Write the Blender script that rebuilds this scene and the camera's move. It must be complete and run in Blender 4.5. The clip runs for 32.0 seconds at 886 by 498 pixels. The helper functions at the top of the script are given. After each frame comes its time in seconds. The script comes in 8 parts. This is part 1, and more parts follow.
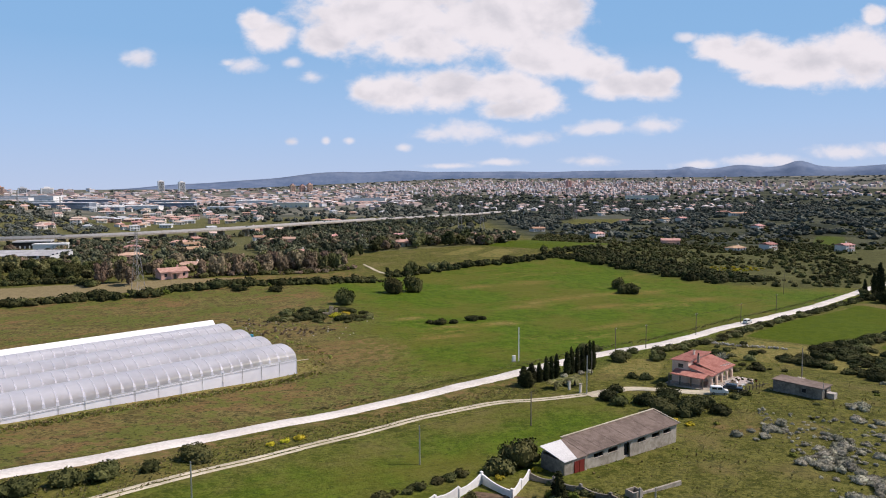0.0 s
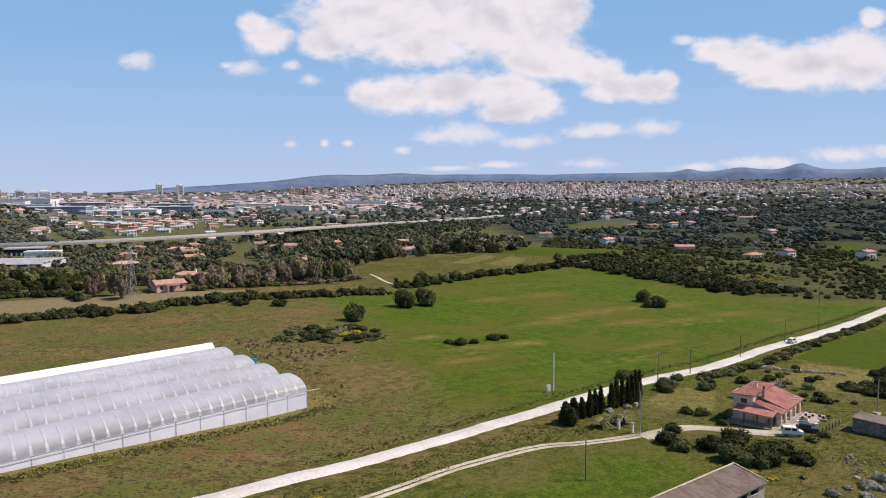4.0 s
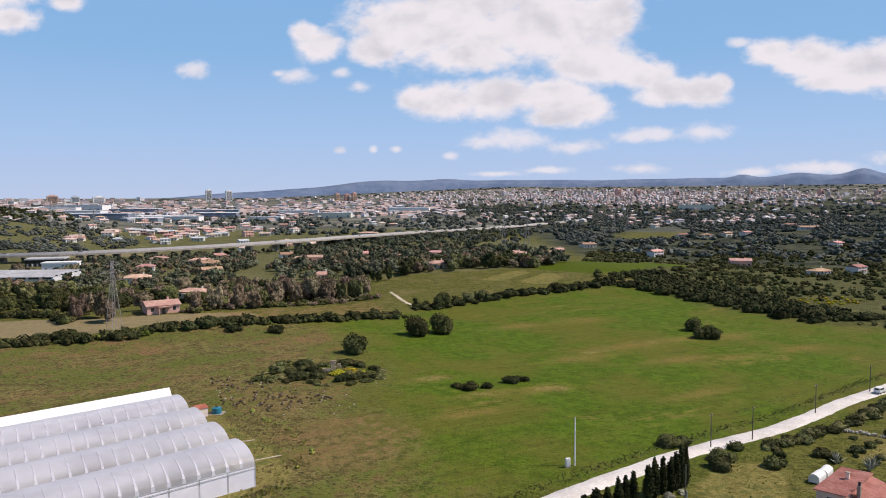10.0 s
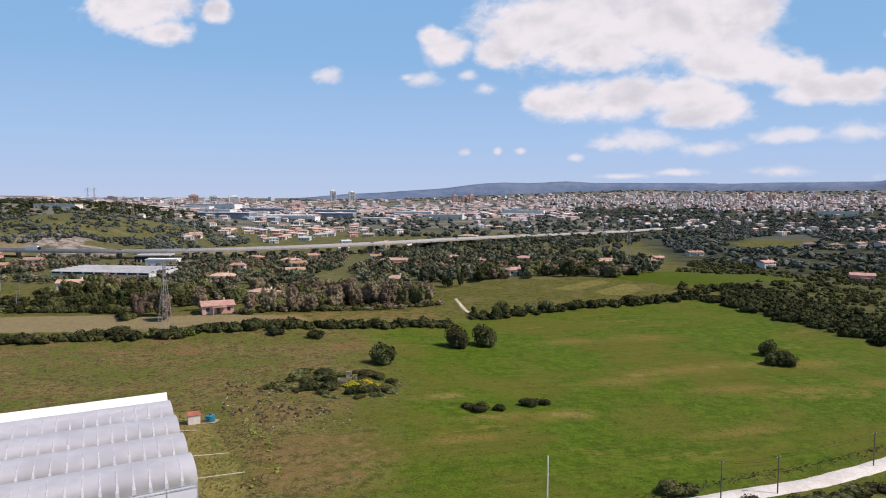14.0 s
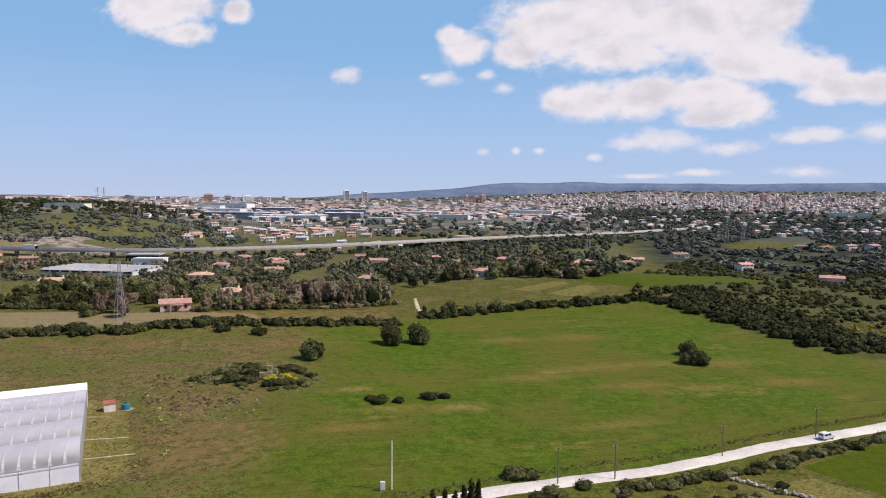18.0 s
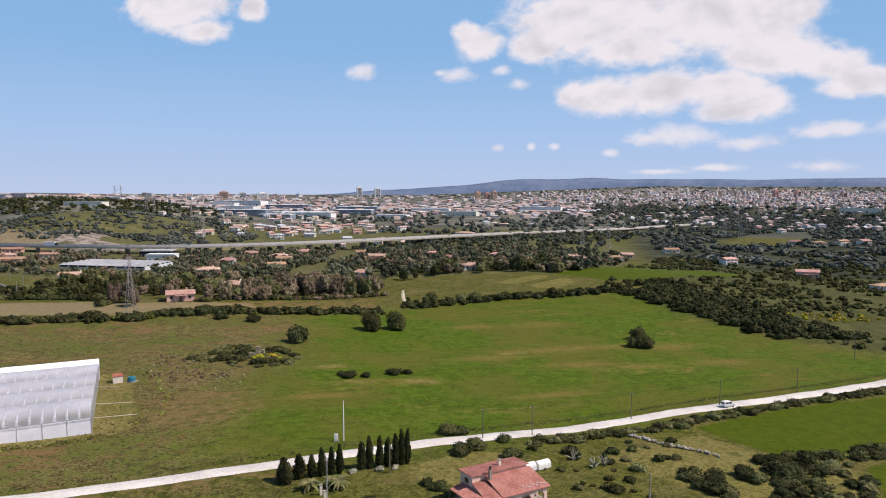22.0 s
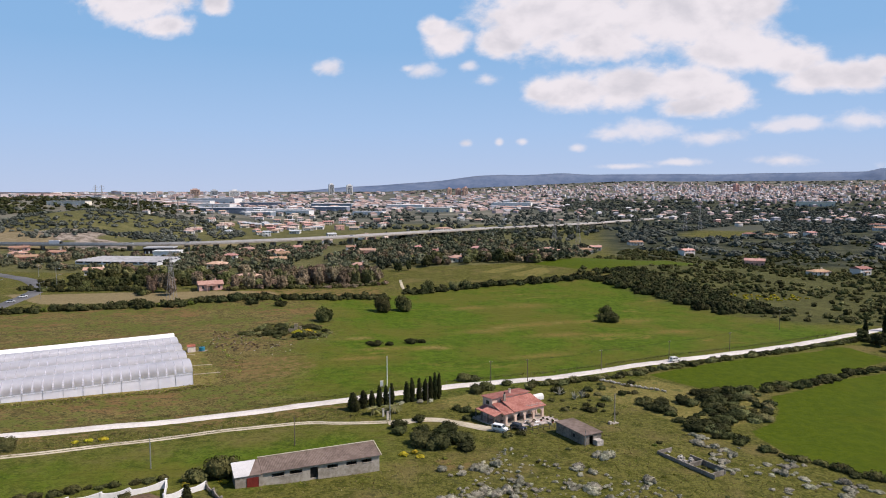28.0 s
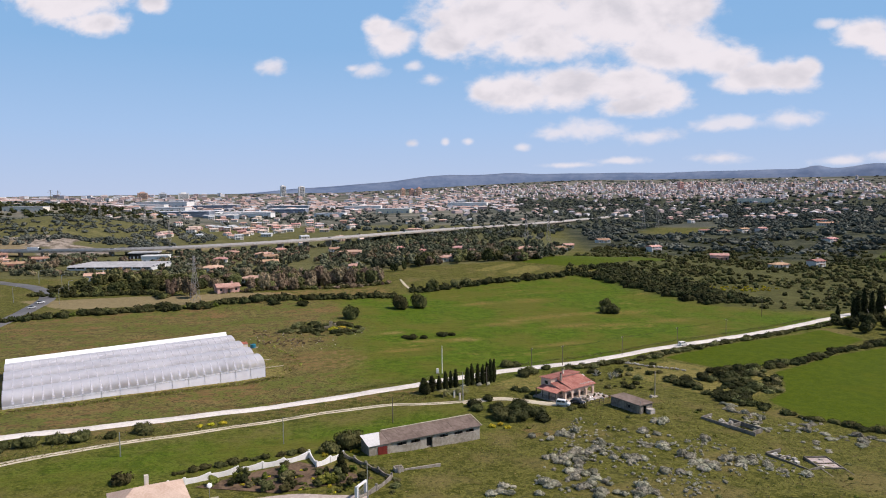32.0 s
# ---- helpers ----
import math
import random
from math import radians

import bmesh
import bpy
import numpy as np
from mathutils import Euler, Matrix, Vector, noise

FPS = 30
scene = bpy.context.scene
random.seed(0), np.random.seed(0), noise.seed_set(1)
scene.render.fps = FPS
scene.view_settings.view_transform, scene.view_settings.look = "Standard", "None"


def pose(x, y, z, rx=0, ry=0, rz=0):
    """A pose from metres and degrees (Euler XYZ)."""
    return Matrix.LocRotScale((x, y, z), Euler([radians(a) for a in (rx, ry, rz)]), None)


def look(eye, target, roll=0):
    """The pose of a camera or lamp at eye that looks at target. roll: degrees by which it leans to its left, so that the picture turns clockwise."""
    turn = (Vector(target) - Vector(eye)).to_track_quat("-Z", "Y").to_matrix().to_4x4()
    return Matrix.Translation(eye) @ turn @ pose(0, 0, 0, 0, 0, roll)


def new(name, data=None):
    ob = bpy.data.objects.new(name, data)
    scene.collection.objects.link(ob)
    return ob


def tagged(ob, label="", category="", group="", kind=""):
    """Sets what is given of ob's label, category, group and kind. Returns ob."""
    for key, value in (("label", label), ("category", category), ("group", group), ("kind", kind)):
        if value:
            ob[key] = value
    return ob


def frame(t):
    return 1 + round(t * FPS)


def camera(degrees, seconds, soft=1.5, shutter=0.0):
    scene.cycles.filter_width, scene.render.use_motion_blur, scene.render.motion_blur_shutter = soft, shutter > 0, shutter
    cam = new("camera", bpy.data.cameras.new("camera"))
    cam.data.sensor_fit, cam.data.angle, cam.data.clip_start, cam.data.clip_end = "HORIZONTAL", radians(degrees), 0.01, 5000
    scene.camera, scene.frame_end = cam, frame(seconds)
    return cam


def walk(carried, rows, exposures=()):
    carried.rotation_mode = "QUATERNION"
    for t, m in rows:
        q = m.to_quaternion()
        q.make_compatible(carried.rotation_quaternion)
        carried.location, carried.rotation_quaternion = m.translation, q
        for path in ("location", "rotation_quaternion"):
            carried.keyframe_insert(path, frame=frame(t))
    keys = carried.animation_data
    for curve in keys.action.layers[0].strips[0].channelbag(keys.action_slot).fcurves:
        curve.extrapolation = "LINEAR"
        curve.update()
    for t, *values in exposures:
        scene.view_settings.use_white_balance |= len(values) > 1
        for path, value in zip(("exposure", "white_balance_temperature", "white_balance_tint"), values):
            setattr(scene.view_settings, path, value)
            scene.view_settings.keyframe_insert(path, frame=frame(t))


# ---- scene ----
cam = camera(64.31, 32.0, soft=1.0)
# seconds, eye x, y, z, yaw, pitch, roll
PATH = [
    (0, 0.00, 0.00, 45.00, 0.00, -4.88, -0.30),
    (0.5, -1.30, 2.04, 45.16, -2.40, -4.87, -0.36),
    (1, -2.53, 4.16, 45.34, -4.07, -4.85, -0.42),
    (1.5, -3.55, 6.42, 45.57, -4.77, -4.83, -0.44),
    (2, -4.35, 8.88, 45.84, -5.17, -4.81, -0.44),
    (2.5, -5.01, 11.52, 46.15, -5.56, -4.78, -0.41),
    (3, -5.59, 14.23, 46.44, -2.79, -4.74, -0.34),
    (3.5, -6.12, 16.92, 46.67, -0.81, -4.71, -0.31),
    (4, -6.54, 19.59, 46.83, -0.11, -4.68, -0.32),
    (4.5, -6.85, 22.27, 46.92, 0.01, -4.64, -0.38),
    (6.5, -6.35, 33.51, 47.82, 0.27, -4.48, -0.43),
    (7, -5.59, 36.74, 48.05, 0.55, -4.43, -0.42),
    (7.5, -4.68, 39.93, 48.26, 0.82, -4.38, -0.41),
    (8, -3.54, 43.07, 48.45, 1.20, -4.34, -0.41),
    (8.5, -2.11, 46.16, 48.67, 1.69, -4.31, -0.40),
    (9, -0.36, 49.12, 48.93, 2.28, -4.26, -0.32),
    (9.5, 1.70, 51.91, 49.18, 3.05, -4.22, -0.27),
    (10, 4.00, 54.58, 49.40, 3.74, -4.21, -0.30),
    (10.5, 6.50, 57.16, 49.55, 4.52, -4.19, -0.28),
    (11, 9.20, 59.67, 49.66, 5.74, -4.16, -0.20),
    (11.5, 12.10, 62.00, 49.73, 7.01, -4.13, -0.11),
    (12, 15.24, 64.06, 49.79, 8.18, -4.10, -0.04),
    (12.5, 18.69, 65.82, 49.88, 9.49, -4.08, -0.00),
    (13, 22.35, 67.34, 50.07, 10.95, -4.06, 0.04),
    (13.5, 26.08, 68.61, 50.39, 12.36, -4.05, 0.15),
    (14, 29.88, 69.49, 50.74, 13.66, -4.06, 0.26),
    (14.5, 33.76, 70.01, 51.06, 14.72, -4.07, 0.34),
    (16.5, 50.26, 68.78, 52.09, 16.83, -4.09, 0.39),
    (17, 54.20, 67.64, 52.32, 16.82, -4.09, 0.41),
    (17.5, 58.05, 66.32, 52.56, 15.77, -4.09, 0.44),
    (18, 61.71, 64.75, 52.79, 15.10, -4.10, 0.45),
    (18.5, 65.20, 62.89, 52.97, 15.18, -4.13, 0.44),
    (19, 68.57, 60.69, 53.09, 15.45, -4.16, 0.42),
    (19.5, 71.82, 58.19, 53.23, 15.76, -4.21, 0.37),
    (20, 74.90, 55.43, 53.41, 15.91, -4.26, 0.33),
    (20.5, 77.73, 52.41, 53.58, 16.00, -4.31, 0.31),
    (21, 80.32, 49.15, 53.81, 16.10, -4.35, 0.29),
    (21.5, 82.70, 45.67, 54.15, 16.26, -4.38, 0.26),
    (22, 84.88, 41.97, 54.56, 16.34, -4.41, 0.24),
    (22.5, 86.84, 38.04, 54.95, 16.31, -4.44, 0.22),
    (23, 88.49, 33.94, 55.29, 16.41, -4.47, 0.19),
    (23.5, 89.75, 29.75, 55.57, 16.43, -4.52, 0.19),
    (24, 90.58, 25.47, 55.79, 16.23, -4.56, 0.19),
    (24.5, 91.02, 21.09, 55.94, 16.10, -4.59, 0.16),
    (25, 91.04, 16.60, 56.09, 15.81, -4.61, 0.14),
    (25.5, 90.73, 12.02, 56.25, 15.51, -4.64, 0.16),
    (27.5, 87.76, -7.46, 57.17, 14.32, -4.77, -0.14),
    (28, 85.70, -12.17, 57.49, 13.84, -4.76, -0.12),
    (28.5, 83.44, -16.84, 57.83, 13.34, -4.78, -0.21),
    (29, 80.88, -21.42, 58.16, 12.63, -4.79, -0.29),
    (29.5, 77.95, -25.80, 58.49, 12.26, -4.79, -0.34),
    (30, 74.65, -29.89, 58.84, 11.71, -4.79, -0.39),
    (30.5, 71.02, -33.66, 59.18, 11.20, -4.79, -0.48),
    (31, 67.16, -37.03, 59.48, 10.62, -4.81, -0.59),
    (31.5, 63.18, -40.03, 59.73, 10.08, -4.82, -0.70),
    (32, 59.17, -42.80, 59.97, 9.59, -4.79, -0.71),
]


def flown(x, y, z, yaw, pitch, roll):
    a, b = radians(yaw), radians(pitch)
    ahead = Vector((-math.sin(a) * math.cos(b), math.cos(a) * math.cos(b), math.sin(b)))
    eye = Vector((x, y, z))
    return look(eye, eye + ahead * 100.0, roll)


walk(cam, [(t, flown(*p)) for t, *p in PATH])
scene.view_settings.exposure = 0.0

# ---- sky, clouds and sun ----
SUN_TO = Vector((0.985, 0.10, 1.12)).normalized()
SUN_EL, SUN_AZ = math.asin(SUN_TO.z), math.atan2(SUN_TO.x, SUN_TO.y)
sun = new("sun", bpy.data.lights.new("sun", "SUN"))
sun.data.energy, sun.data.angle, sun.data.color = 5.0, radians(0.6), (1.0, 0.88, 0.81)
sun.matrix_basis = look(SUN_TO * 300, (0, 0, 0))

world = bpy.data.worlds.new("sky")
scene.world = world
world.use_nodes = True


class Nodes:
    """Short hand for building node trees."""

    def __init__(self, tree):
        self.tree, self.nodes, self.links = tree, tree.nodes, tree.links

    def add(self, kind, **settings):
        n = self.nodes.new(kind)
        for k, v in settings.items():
            if k == "operation":
                n.operation = v
            elif k == "blend_type":
                n.blend_type = v
            elif k == "data_type":
                n.data_type = v
            elif k == "attribute_name":
                n.attribute_name = v
            elif k == "clamp":
                n.clamp = v
        return n

    def put(self, socket, value):
        if value is None:
            return
        if isinstance(value, bpy.types.NodeSocket):
            self.links.new(value, socket)
        else:
            socket.default_value = value

    def math(self, op, a, b=None, c=None):
        n = self.add("ShaderNodeMath", operation=op)
        for i, v in enumerate((a, b, c)):
            self.put(n.inputs[i], v)
        return n.outputs[0]

    def vec(self, op, a, b=None):
        n = self.add("ShaderNodeVectorMath", operation=op)
        self.put(n.inputs[0], a)
        self.put(n.inputs[1], b)
        return n.outputs["Value"] if op in ("DOT_PRODUCT", "LENGTH") else n.outputs["Vector"]

    def noise(self, vector, scale, detail=4.0, rough=0.55, distortion=0.0):
        n = self.add("ShaderNodeTexNoise")
        self.put(n.inputs["Vector"], vector)
        n.inputs["Scale"].default_value = scale
        n.inputs["Detail"].default_value = detail
        n.inputs["Roughness"].default_value = rough
        n.inputs["Distortion"].default_value = distortion
        return n.outputs["Fac"]

    def ramp(self, fac, lo, hi):
        n = self.add("ShaderNodeMapRange", clamp=True)
        n.interpolation_type = "SMOOTHSTEP"
        self.put(n.inputs[0], fac)
        n.inputs[1].default_value, n.inputs[2].default_value = lo, hi
        return n.outputs[0]

    def mix(self, fac, a, b):
        n = self.add("ShaderNodeMix", data_type="RGBA")
        self.put(n.inputs[0], fac)
        for i, v in ((6, a), (7, b)):
            self.put(n.inputs[i], (*v, 1.0) if isinstance(v, tuple) and len(v) == 3 else v)
        return n.outputs[2]


# clouds as ellipses on the sky: sideways and up (as slopes from straight ahead), half width, half height
CLOUDS_HIGH = [
    (-0.072, 0.243, 0.141, 0.065), (0.076, 0.235, 0.138, 0.062), (0.010, 0.298, 0.196, 0.074), (0.170, 0.244, 0.047, 0.046), (-0.158, 0.210, 0.048, 0.027),
    (-0.239, 0.214, 0.043, 0.025), (-0.260, 0.232, 0.025, 0.019), (-0.025, 0.199, 0.081, 0.029), (0.148, 0.184, 0.088, 0.035), (0.217, 0.165, 0.046, 0.027),
    (0.247, 0.144, 0.058, 0.023), (0.293, 0.143, 0.041, 0.023), (0.314, 0.151, 0.023, 0.017), (-0.062, 0.134, 0.068, 0.029), (0.013, 0.139, 0.077, 0.032),
    (0.086, 0.140, 0.067, 0.031), (0.133, 0.122, 0.042, 0.024), (0.098, 0.110, 0.056, 0.019), (-0.101, 0.136, 0.035, 0.019),
]
CLOUDS_SIDE = [
    (-0.739, 0.301, 0.121, 0.035), (-0.694, 0.260, 0.055, 0.023), (-0.607, 0.290, 0.031, 0.019), (-0.802, 0.313, 0.052, 0.023), (0.383, 0.193, 0.038, 0.023),
    (0.435, 0.183, 0.063, 0.029), (0.506, 0.175, 0.094, 0.037), (0.584, 0.185, 0.075, 0.045), (0.600, 0.236, 0.022, 0.017), (0.479, 0.154, 0.071, 0.017),
    (0.666, 0.188, 0.086, 0.048), (0.745, 0.195, 0.086, 0.046), (0.838, 0.210, 0.094, 0.046),
]
CLOUDS_LOW = [
    (-0.425, 0.182, 0.027, 0.013), (-0.275, 0.172, 0.032, 0.012), (-0.298, 0.176, 0.017, 0.007), (-0.209, 0.177, 0.016, 0.010), (-0.183, 0.156, 0.021, 0.010),
    (0.037, 0.081, 0.065, 0.018), (-0.012, 0.076, 0.034, 0.011), (0.120, 0.069, 0.052, 0.013), (0.233, 0.085, 0.046, 0.012), (0.295, 0.088, 0.048, 0.013),
    (0.199, 0.081, 0.034, 0.010), (-0.212, 0.067, 0.011, 0.006), (-0.164, 0.068, 0.007, 0.006), (-0.131, 0.068, 0.010, 0.006), (-0.055, 0.058, 0.013, 0.007),
    (0.211, 0.038, 0.044, 0.009), (0.082, 0.037, 0.043, 0.006), (0.008, 0.032, 0.045, 0.005), (0.562, 0.048, 0.056, 0.012), (0.451, 0.037, 0.076, 0.010),
    (0.364, 0.032, 0.040, 0.007), (0.634, 0.054, 0.048, 0.011), (0.340, 0.208, 0.020, 0.008),
]
w = Nodes(world.node_tree)
sky = w.add("ShaderNodeTexSky")
sky.sky_type = "NISHITA"
sky.sun_disc = False
sky.sun_elevation, sky.sun_rotation = SUN_EL, SUN_AZ
sky.air_density, sky.dust_density, sky.ozone_density = 1.0, 0.15, 3.5
way = w.add("ShaderNodeTexCoord").outputs["Generated"]
split = w.add("ShaderNodeSeparateXYZ")
w.put(split.inputs[0], way)
ahead = w.math("MAXIMUM", split.outputs[1], 0.02)
flat = w.add("ShaderNodeCombineXYZ")
w.put(flat.inputs[0], w.math("DIVIDE", split.outputs[0], ahead))
w.put(flat.inputs[1], w.math("DIVIDE", split.outputs[2], ahead))
flat = flat.outputs[0]
tall = w.vec("MULTIPLY", flat, (1.0, 1.5, 1.0))
puff, curl = w.noise(tall, 11.0, 6.0, 0.52, 0.2), w.noise(tall, 40.0, 6.0, 0.58, 0.3)
above = w.vec("MULTIPLY", w.vec("ADD", flat, (0.008, 0.016, 0.0)), (1.0, 1.5, 1.0))
puff_up = w.noise(above, 11.0, 5.0, 0.52, 0.2)
soft = w.noise(tall, 7.0, 3.0, 0.5)


def cloud_field(rows):
    field = None
    for u, v, a, b in rows:
        off = w.vec("MULTIPLY", w.vec("SUBTRACT", flat, (u, v, 0.0)), (1 / a, 1 / b, 0.0))
        one = w.math("SUBTRACT", 1.0, w.vec("LENGTH", off))
        field = one if field is None else w.math("SMOOTH_MAX", field, one, 0.15)
    return field


high, low = cloud_field(CLOUDS_HIGH + CLOUDS_SIDE), cloud_field(CLOUDS_LOW)
body = w.math("ADD", w.math("MAXIMUM", high, -0.8), w.math("ADD", w.math("MULTIPLY", w.math("SUBTRACT", puff, 0.46), 1.15), w.math("MULTIPLY", w.math("SUBTRACT", curl, 0.5), 0.75)))
thin = w.math("ADD", w.math("MAXIMUM", low, -0.8), w.math("ADD", w.math("MULTIPLY", w.math("SUBTRACT", puff, 0.46), 1.3), w.math("MULTIPLY", w.math("SUBTRACT", curl, 0.5), 1.4)))
cover = w.math("MAXIMUM", w.ramp(body, -0.10, 0.52), w.math("MULTIPLY", w.ramp(thin, -0.1, 0.95), 0.8))
cover = w.math("MULTIPLY", cover, w.ramp(split.outputs[1], 0.02, 0.12))
rim = w.math("MULTIPLY", w.ramp(body, 0.75, 0.05), 0.45)
hollow = w.math("MULTIPLY", w.math("SUBTRACT", soft, 0.50), 1.7)
swell = w.math("ADD", w.math("MULTIPLY", w.math("SUBTRACT", puff, puff_up), 2.4), w.math("MULTIPLY", w.math("SUBTRACT", curl, 0.5), 0.25))
lit = w.ramp(w.math("ADD", w.math("ADD", swell, rim), w.math("SUBTRACT", 0.55, hollow)), 0.0, 0.9)
cloud_colour = w.mix(lit, (0.71, 0.685, 0.755), (0.935, 0.875, 0.930))
sky_back = w.add("ShaderNodeBackground")
band = w.add("ShaderNodeValToRGB")
while len(band.color_ramp.elements) < 4:
    band.color_ramp.elements.new(0.5)
for e, (p, c) in zip(band.color_ramp.elements, ((0.0, (0.50, 0.590, 0.80)), (0.22, (0.385, 0.552, 0.83)), (0.5, (0.262, 0.468, 0.77)), (1.0, (0.205, 0.418, 0.74)))):
    e.position, e.color = p, (*c, 1)
w.put(band.inputs[0], w.math("MULTIPLY", split.outputs[2], 2.6))
hazy = w.vec("MULTIPLY", sky.outputs[0], (0.08, 0.08, 0.08))
w.put(sky_back.inputs[0], w.mix(w.ramp(split.outputs[2], 0.55, 0.25), hazy, band.outputs[0]))
sky_back.inputs[1].default_value = 1.0
cloud_back = w.add("ShaderNodeBackground")
w.put(cloud_back.inputs[0], cloud_colour)
cloud_back.inputs[1].default_value = 0.92
blend = w.add("ShaderNodeMixShader")
w.put(blend.inputs[0], cover)
w.put(blend.inputs[1], sky_back.outputs[0])
w.put(blend.inputs[2], cloud_back.outputs[0])
w.put(w.nodes["World Output"].inputs[0], blend.outputs[0])

# ---- materials ----
MATERIALS = {}


def material(name, tint_a, tint_b, rough=0.8, metal=0.0, grain=4.0, stain=0.25, bump=0.0, spec=0.3, rand=0.0, through=0.0):
    """A surface between two colours, by grain and stains; rand: how far each object differs in brightness."""
    if name in MATERIALS:
        return MATERIALS[name]
    m = MATERIALS[name] = bpy.data.materials.new(name)
    m.use_nodes = True
    n = Nodes(m.node_tree)
    bsdf = n.nodes["Principled BSDF"]
    at = n.add("ShaderNodeNewGeometry").outputs["Position"]
    fine, broad = n.noise(at, grain, 5.0, 0.6), n.noise(at, stain, 3.0, 0.55)
    colour = n.mix(n.ramp(n.math("ADD", n.math("MULTIPLY", fine, 0.5), n.math("MULTIPLY", broad, 0.5)), 0.36, 0.64), tint_a, tint_b)
    if rand:
        info = n.add("ShaderNodeObjectInfo").outputs["Random"]
        tint = n.add("ShaderNodeAttribute", attribute_name="tint").outputs["Fac"]
        k = n.math("FRACT", n.math("ADD", info, tint))
        hsv = n.add("ShaderNodeHueSaturation")
        n.put(hsv.inputs["Hue"], n.math("ADD", n.math("MULTIPLY", n.math("SUBTRACT", n.math("FRACT", n.math("MULTIPLY", k, 7.13)), 0.5), 0.05), 0.5))
        n.put(hsv.inputs["Value"], n.math("ADD", n.math("MULTIPLY", n.math("SUBTRACT", k, 0.5), 2 * rand), 1.0))
        n.put(hsv.inputs["Color"], colour)
        colour = hsv.outputs[0]
    n.put(bsdf.inputs["Base Color"], colour)
    bsdf.inputs["Roughness"].default_value, bsdf.inputs["Metallic"].default_value = rough, metal
    bsdf.inputs["Specular IOR Level"].default_value = spec
    if bump:
        b = n.add("ShaderNodeBump")
        b.inputs["Strength"].default_value, b.inputs["Distance"].default_value = min(1.0, bump * 10), bump
        n.put(b.inputs["Height"], fine)
        n.put(bsdf.inputs["Normal"], b.outputs[0])
    return m


LEAF_DARK = material("dark evergreen leaves", (0.026, 0.031, 0.012), (0.074, 0.078, 0.030), 0.85, grain=1.2, stain=0.2, rand=0.4, spec=0.08)
LEAF_OAK = material("holm oak leaves", (0.042, 0.046, 0.016), (0.115, 0.114, 0.042), 0.85, grain=1.2, stain=0.2, rand=0.4, spec=0.08)
LEAF_OLIVE = material("olive grey leaves", (0.090, 0.095, 0.034), (0.205, 0.200, 0.085), 0.85, grain=1.2, stain=0.2, rand=0.35, spec=0.08)
LEAF_BROWN = material("brown spring twigs", (0.105, 0.082, 0.052), (0.265, 0.205, 0.138), 0.9, grain=1.2, stain=0.2, rand=0.35, spec=0.05)
LEAF_CYPRESS = material("cypress leaves", (0.012, 0.015, 0.006), (0.038, 0.042, 0.014), 0.85, grain=2.5, stain=0.4, rand=0.2, spec=0.08)
LEAF_GREY = material("silver shrub leaves", (0.215, 0.21, 0.150), (0.455, 0.43, 0.335), 0.9, grain=2.0, stain=0.3, rand=0.25, spec=0.05)
LEAF_YELLOW = material("yellow broom flowers", (0.20, 0.20, 0.02), (0.55, 0.46, 0.04), 0.8, grain=2.0, stain=0.5, rand=0.15, spec=0.05)
LEAF_FRESH = material("fresh green leaves", (0.072, 0.092, 0.016), (0.175, 0.190, 0.040), 0.85, grain=1.5, stain=0.2, rand=0.3, spec=0.05)
LEAF_STRAW = material("dry straw grass", (0.17, 0.14, 0.06), (0.34, 0.28, 0.14), 0.9, grain=1.5, stain=0.2, rand=0.3, spec=0.05)
LEAF_WEED = material("yellow green weeds", (0.15, 0.17, 0.035), (0.32, 0.33, 0.085), 0.9, grain=1.5, stain=0.2, rand=0.25, spec=0.05)
# far leaves lightened and cooled; distance haze is painted into this colour
LEAF_HAZY = material("far woodland leaves", (0.056, 0.068, 0.058), (0.150, 0.158, 0.130), 0.9, grain=0.15, stain=0.012, rand=0.4, spec=0.05)
# middle-distance leaves greyed towards blue; the air's haze is put into their colour
WOOD_HAZY_DARK = material("pine and oak wood leaves", (0.046, 0.054, 0.034), (0.145, 0.152, 0.094), 0.9, grain=0.6, stain=0.05, rand=0.45, spec=0.05)
WOOD_HAZY_OLIVE = material("grey olive wood leaves", (0.085, 0.092, 0.055), (0.215, 0.215, 0.135), 0.9, grain=0.6, stain=0.05, rand=0.4, spec=0.05)
BARK = material("grey brown bark", (0.07, 0.055, 0.04), (0.16, 0.13, 0.10), 0.9, grain=6.0, bump=0.02)
GRAVEL = material("white crushed gravel", (0.56, 0.52, 0.48), (0.74, 0.70, 0.655), 0.95, grain=1.6, stain=0.15, bump=0.02)
RUT = material("pale dirt ruts", (0.40, 0.35, 0.25), (0.60, 0.54, 0.42), 0.95, grain=1.2, stain=0.2, bump=0.02)
ASPHALT = material("grey asphalt", (0.10, 0.10, 0.105), (0.17, 0.17, 0.175), 0.9, grain=2.0, stain=0.05)
CONCRETE = material("weathered concrete", (0.255, 0.22, 0.175), (0.45, 0.405, 0.345), 0.9, grain=1.5, stain=0.3, bump=0.01)
WHITE = material("white paint", (0.72, 0.71, 0.69), (0.84, 0.83, 0.81), 0.6, grain=2.0, stain=0.4)
METAL = material("galvanised steel", (0.36, 0.37, 0.38), (0.55, 0.56, 0.57), 0.45, 0.7, grain=5.0)
WOOD = material("weathered wood pole", (0.10, 0.08, 0.06), (0.20, 0.17, 0.13), 0.9, grain=5.0)
STONE = material("pale field stone", (0.30, 0.28, 0.25), (0.55, 0.52, 0.47), 0.9, grain=2.0, bump=0.03, rand=0.2)
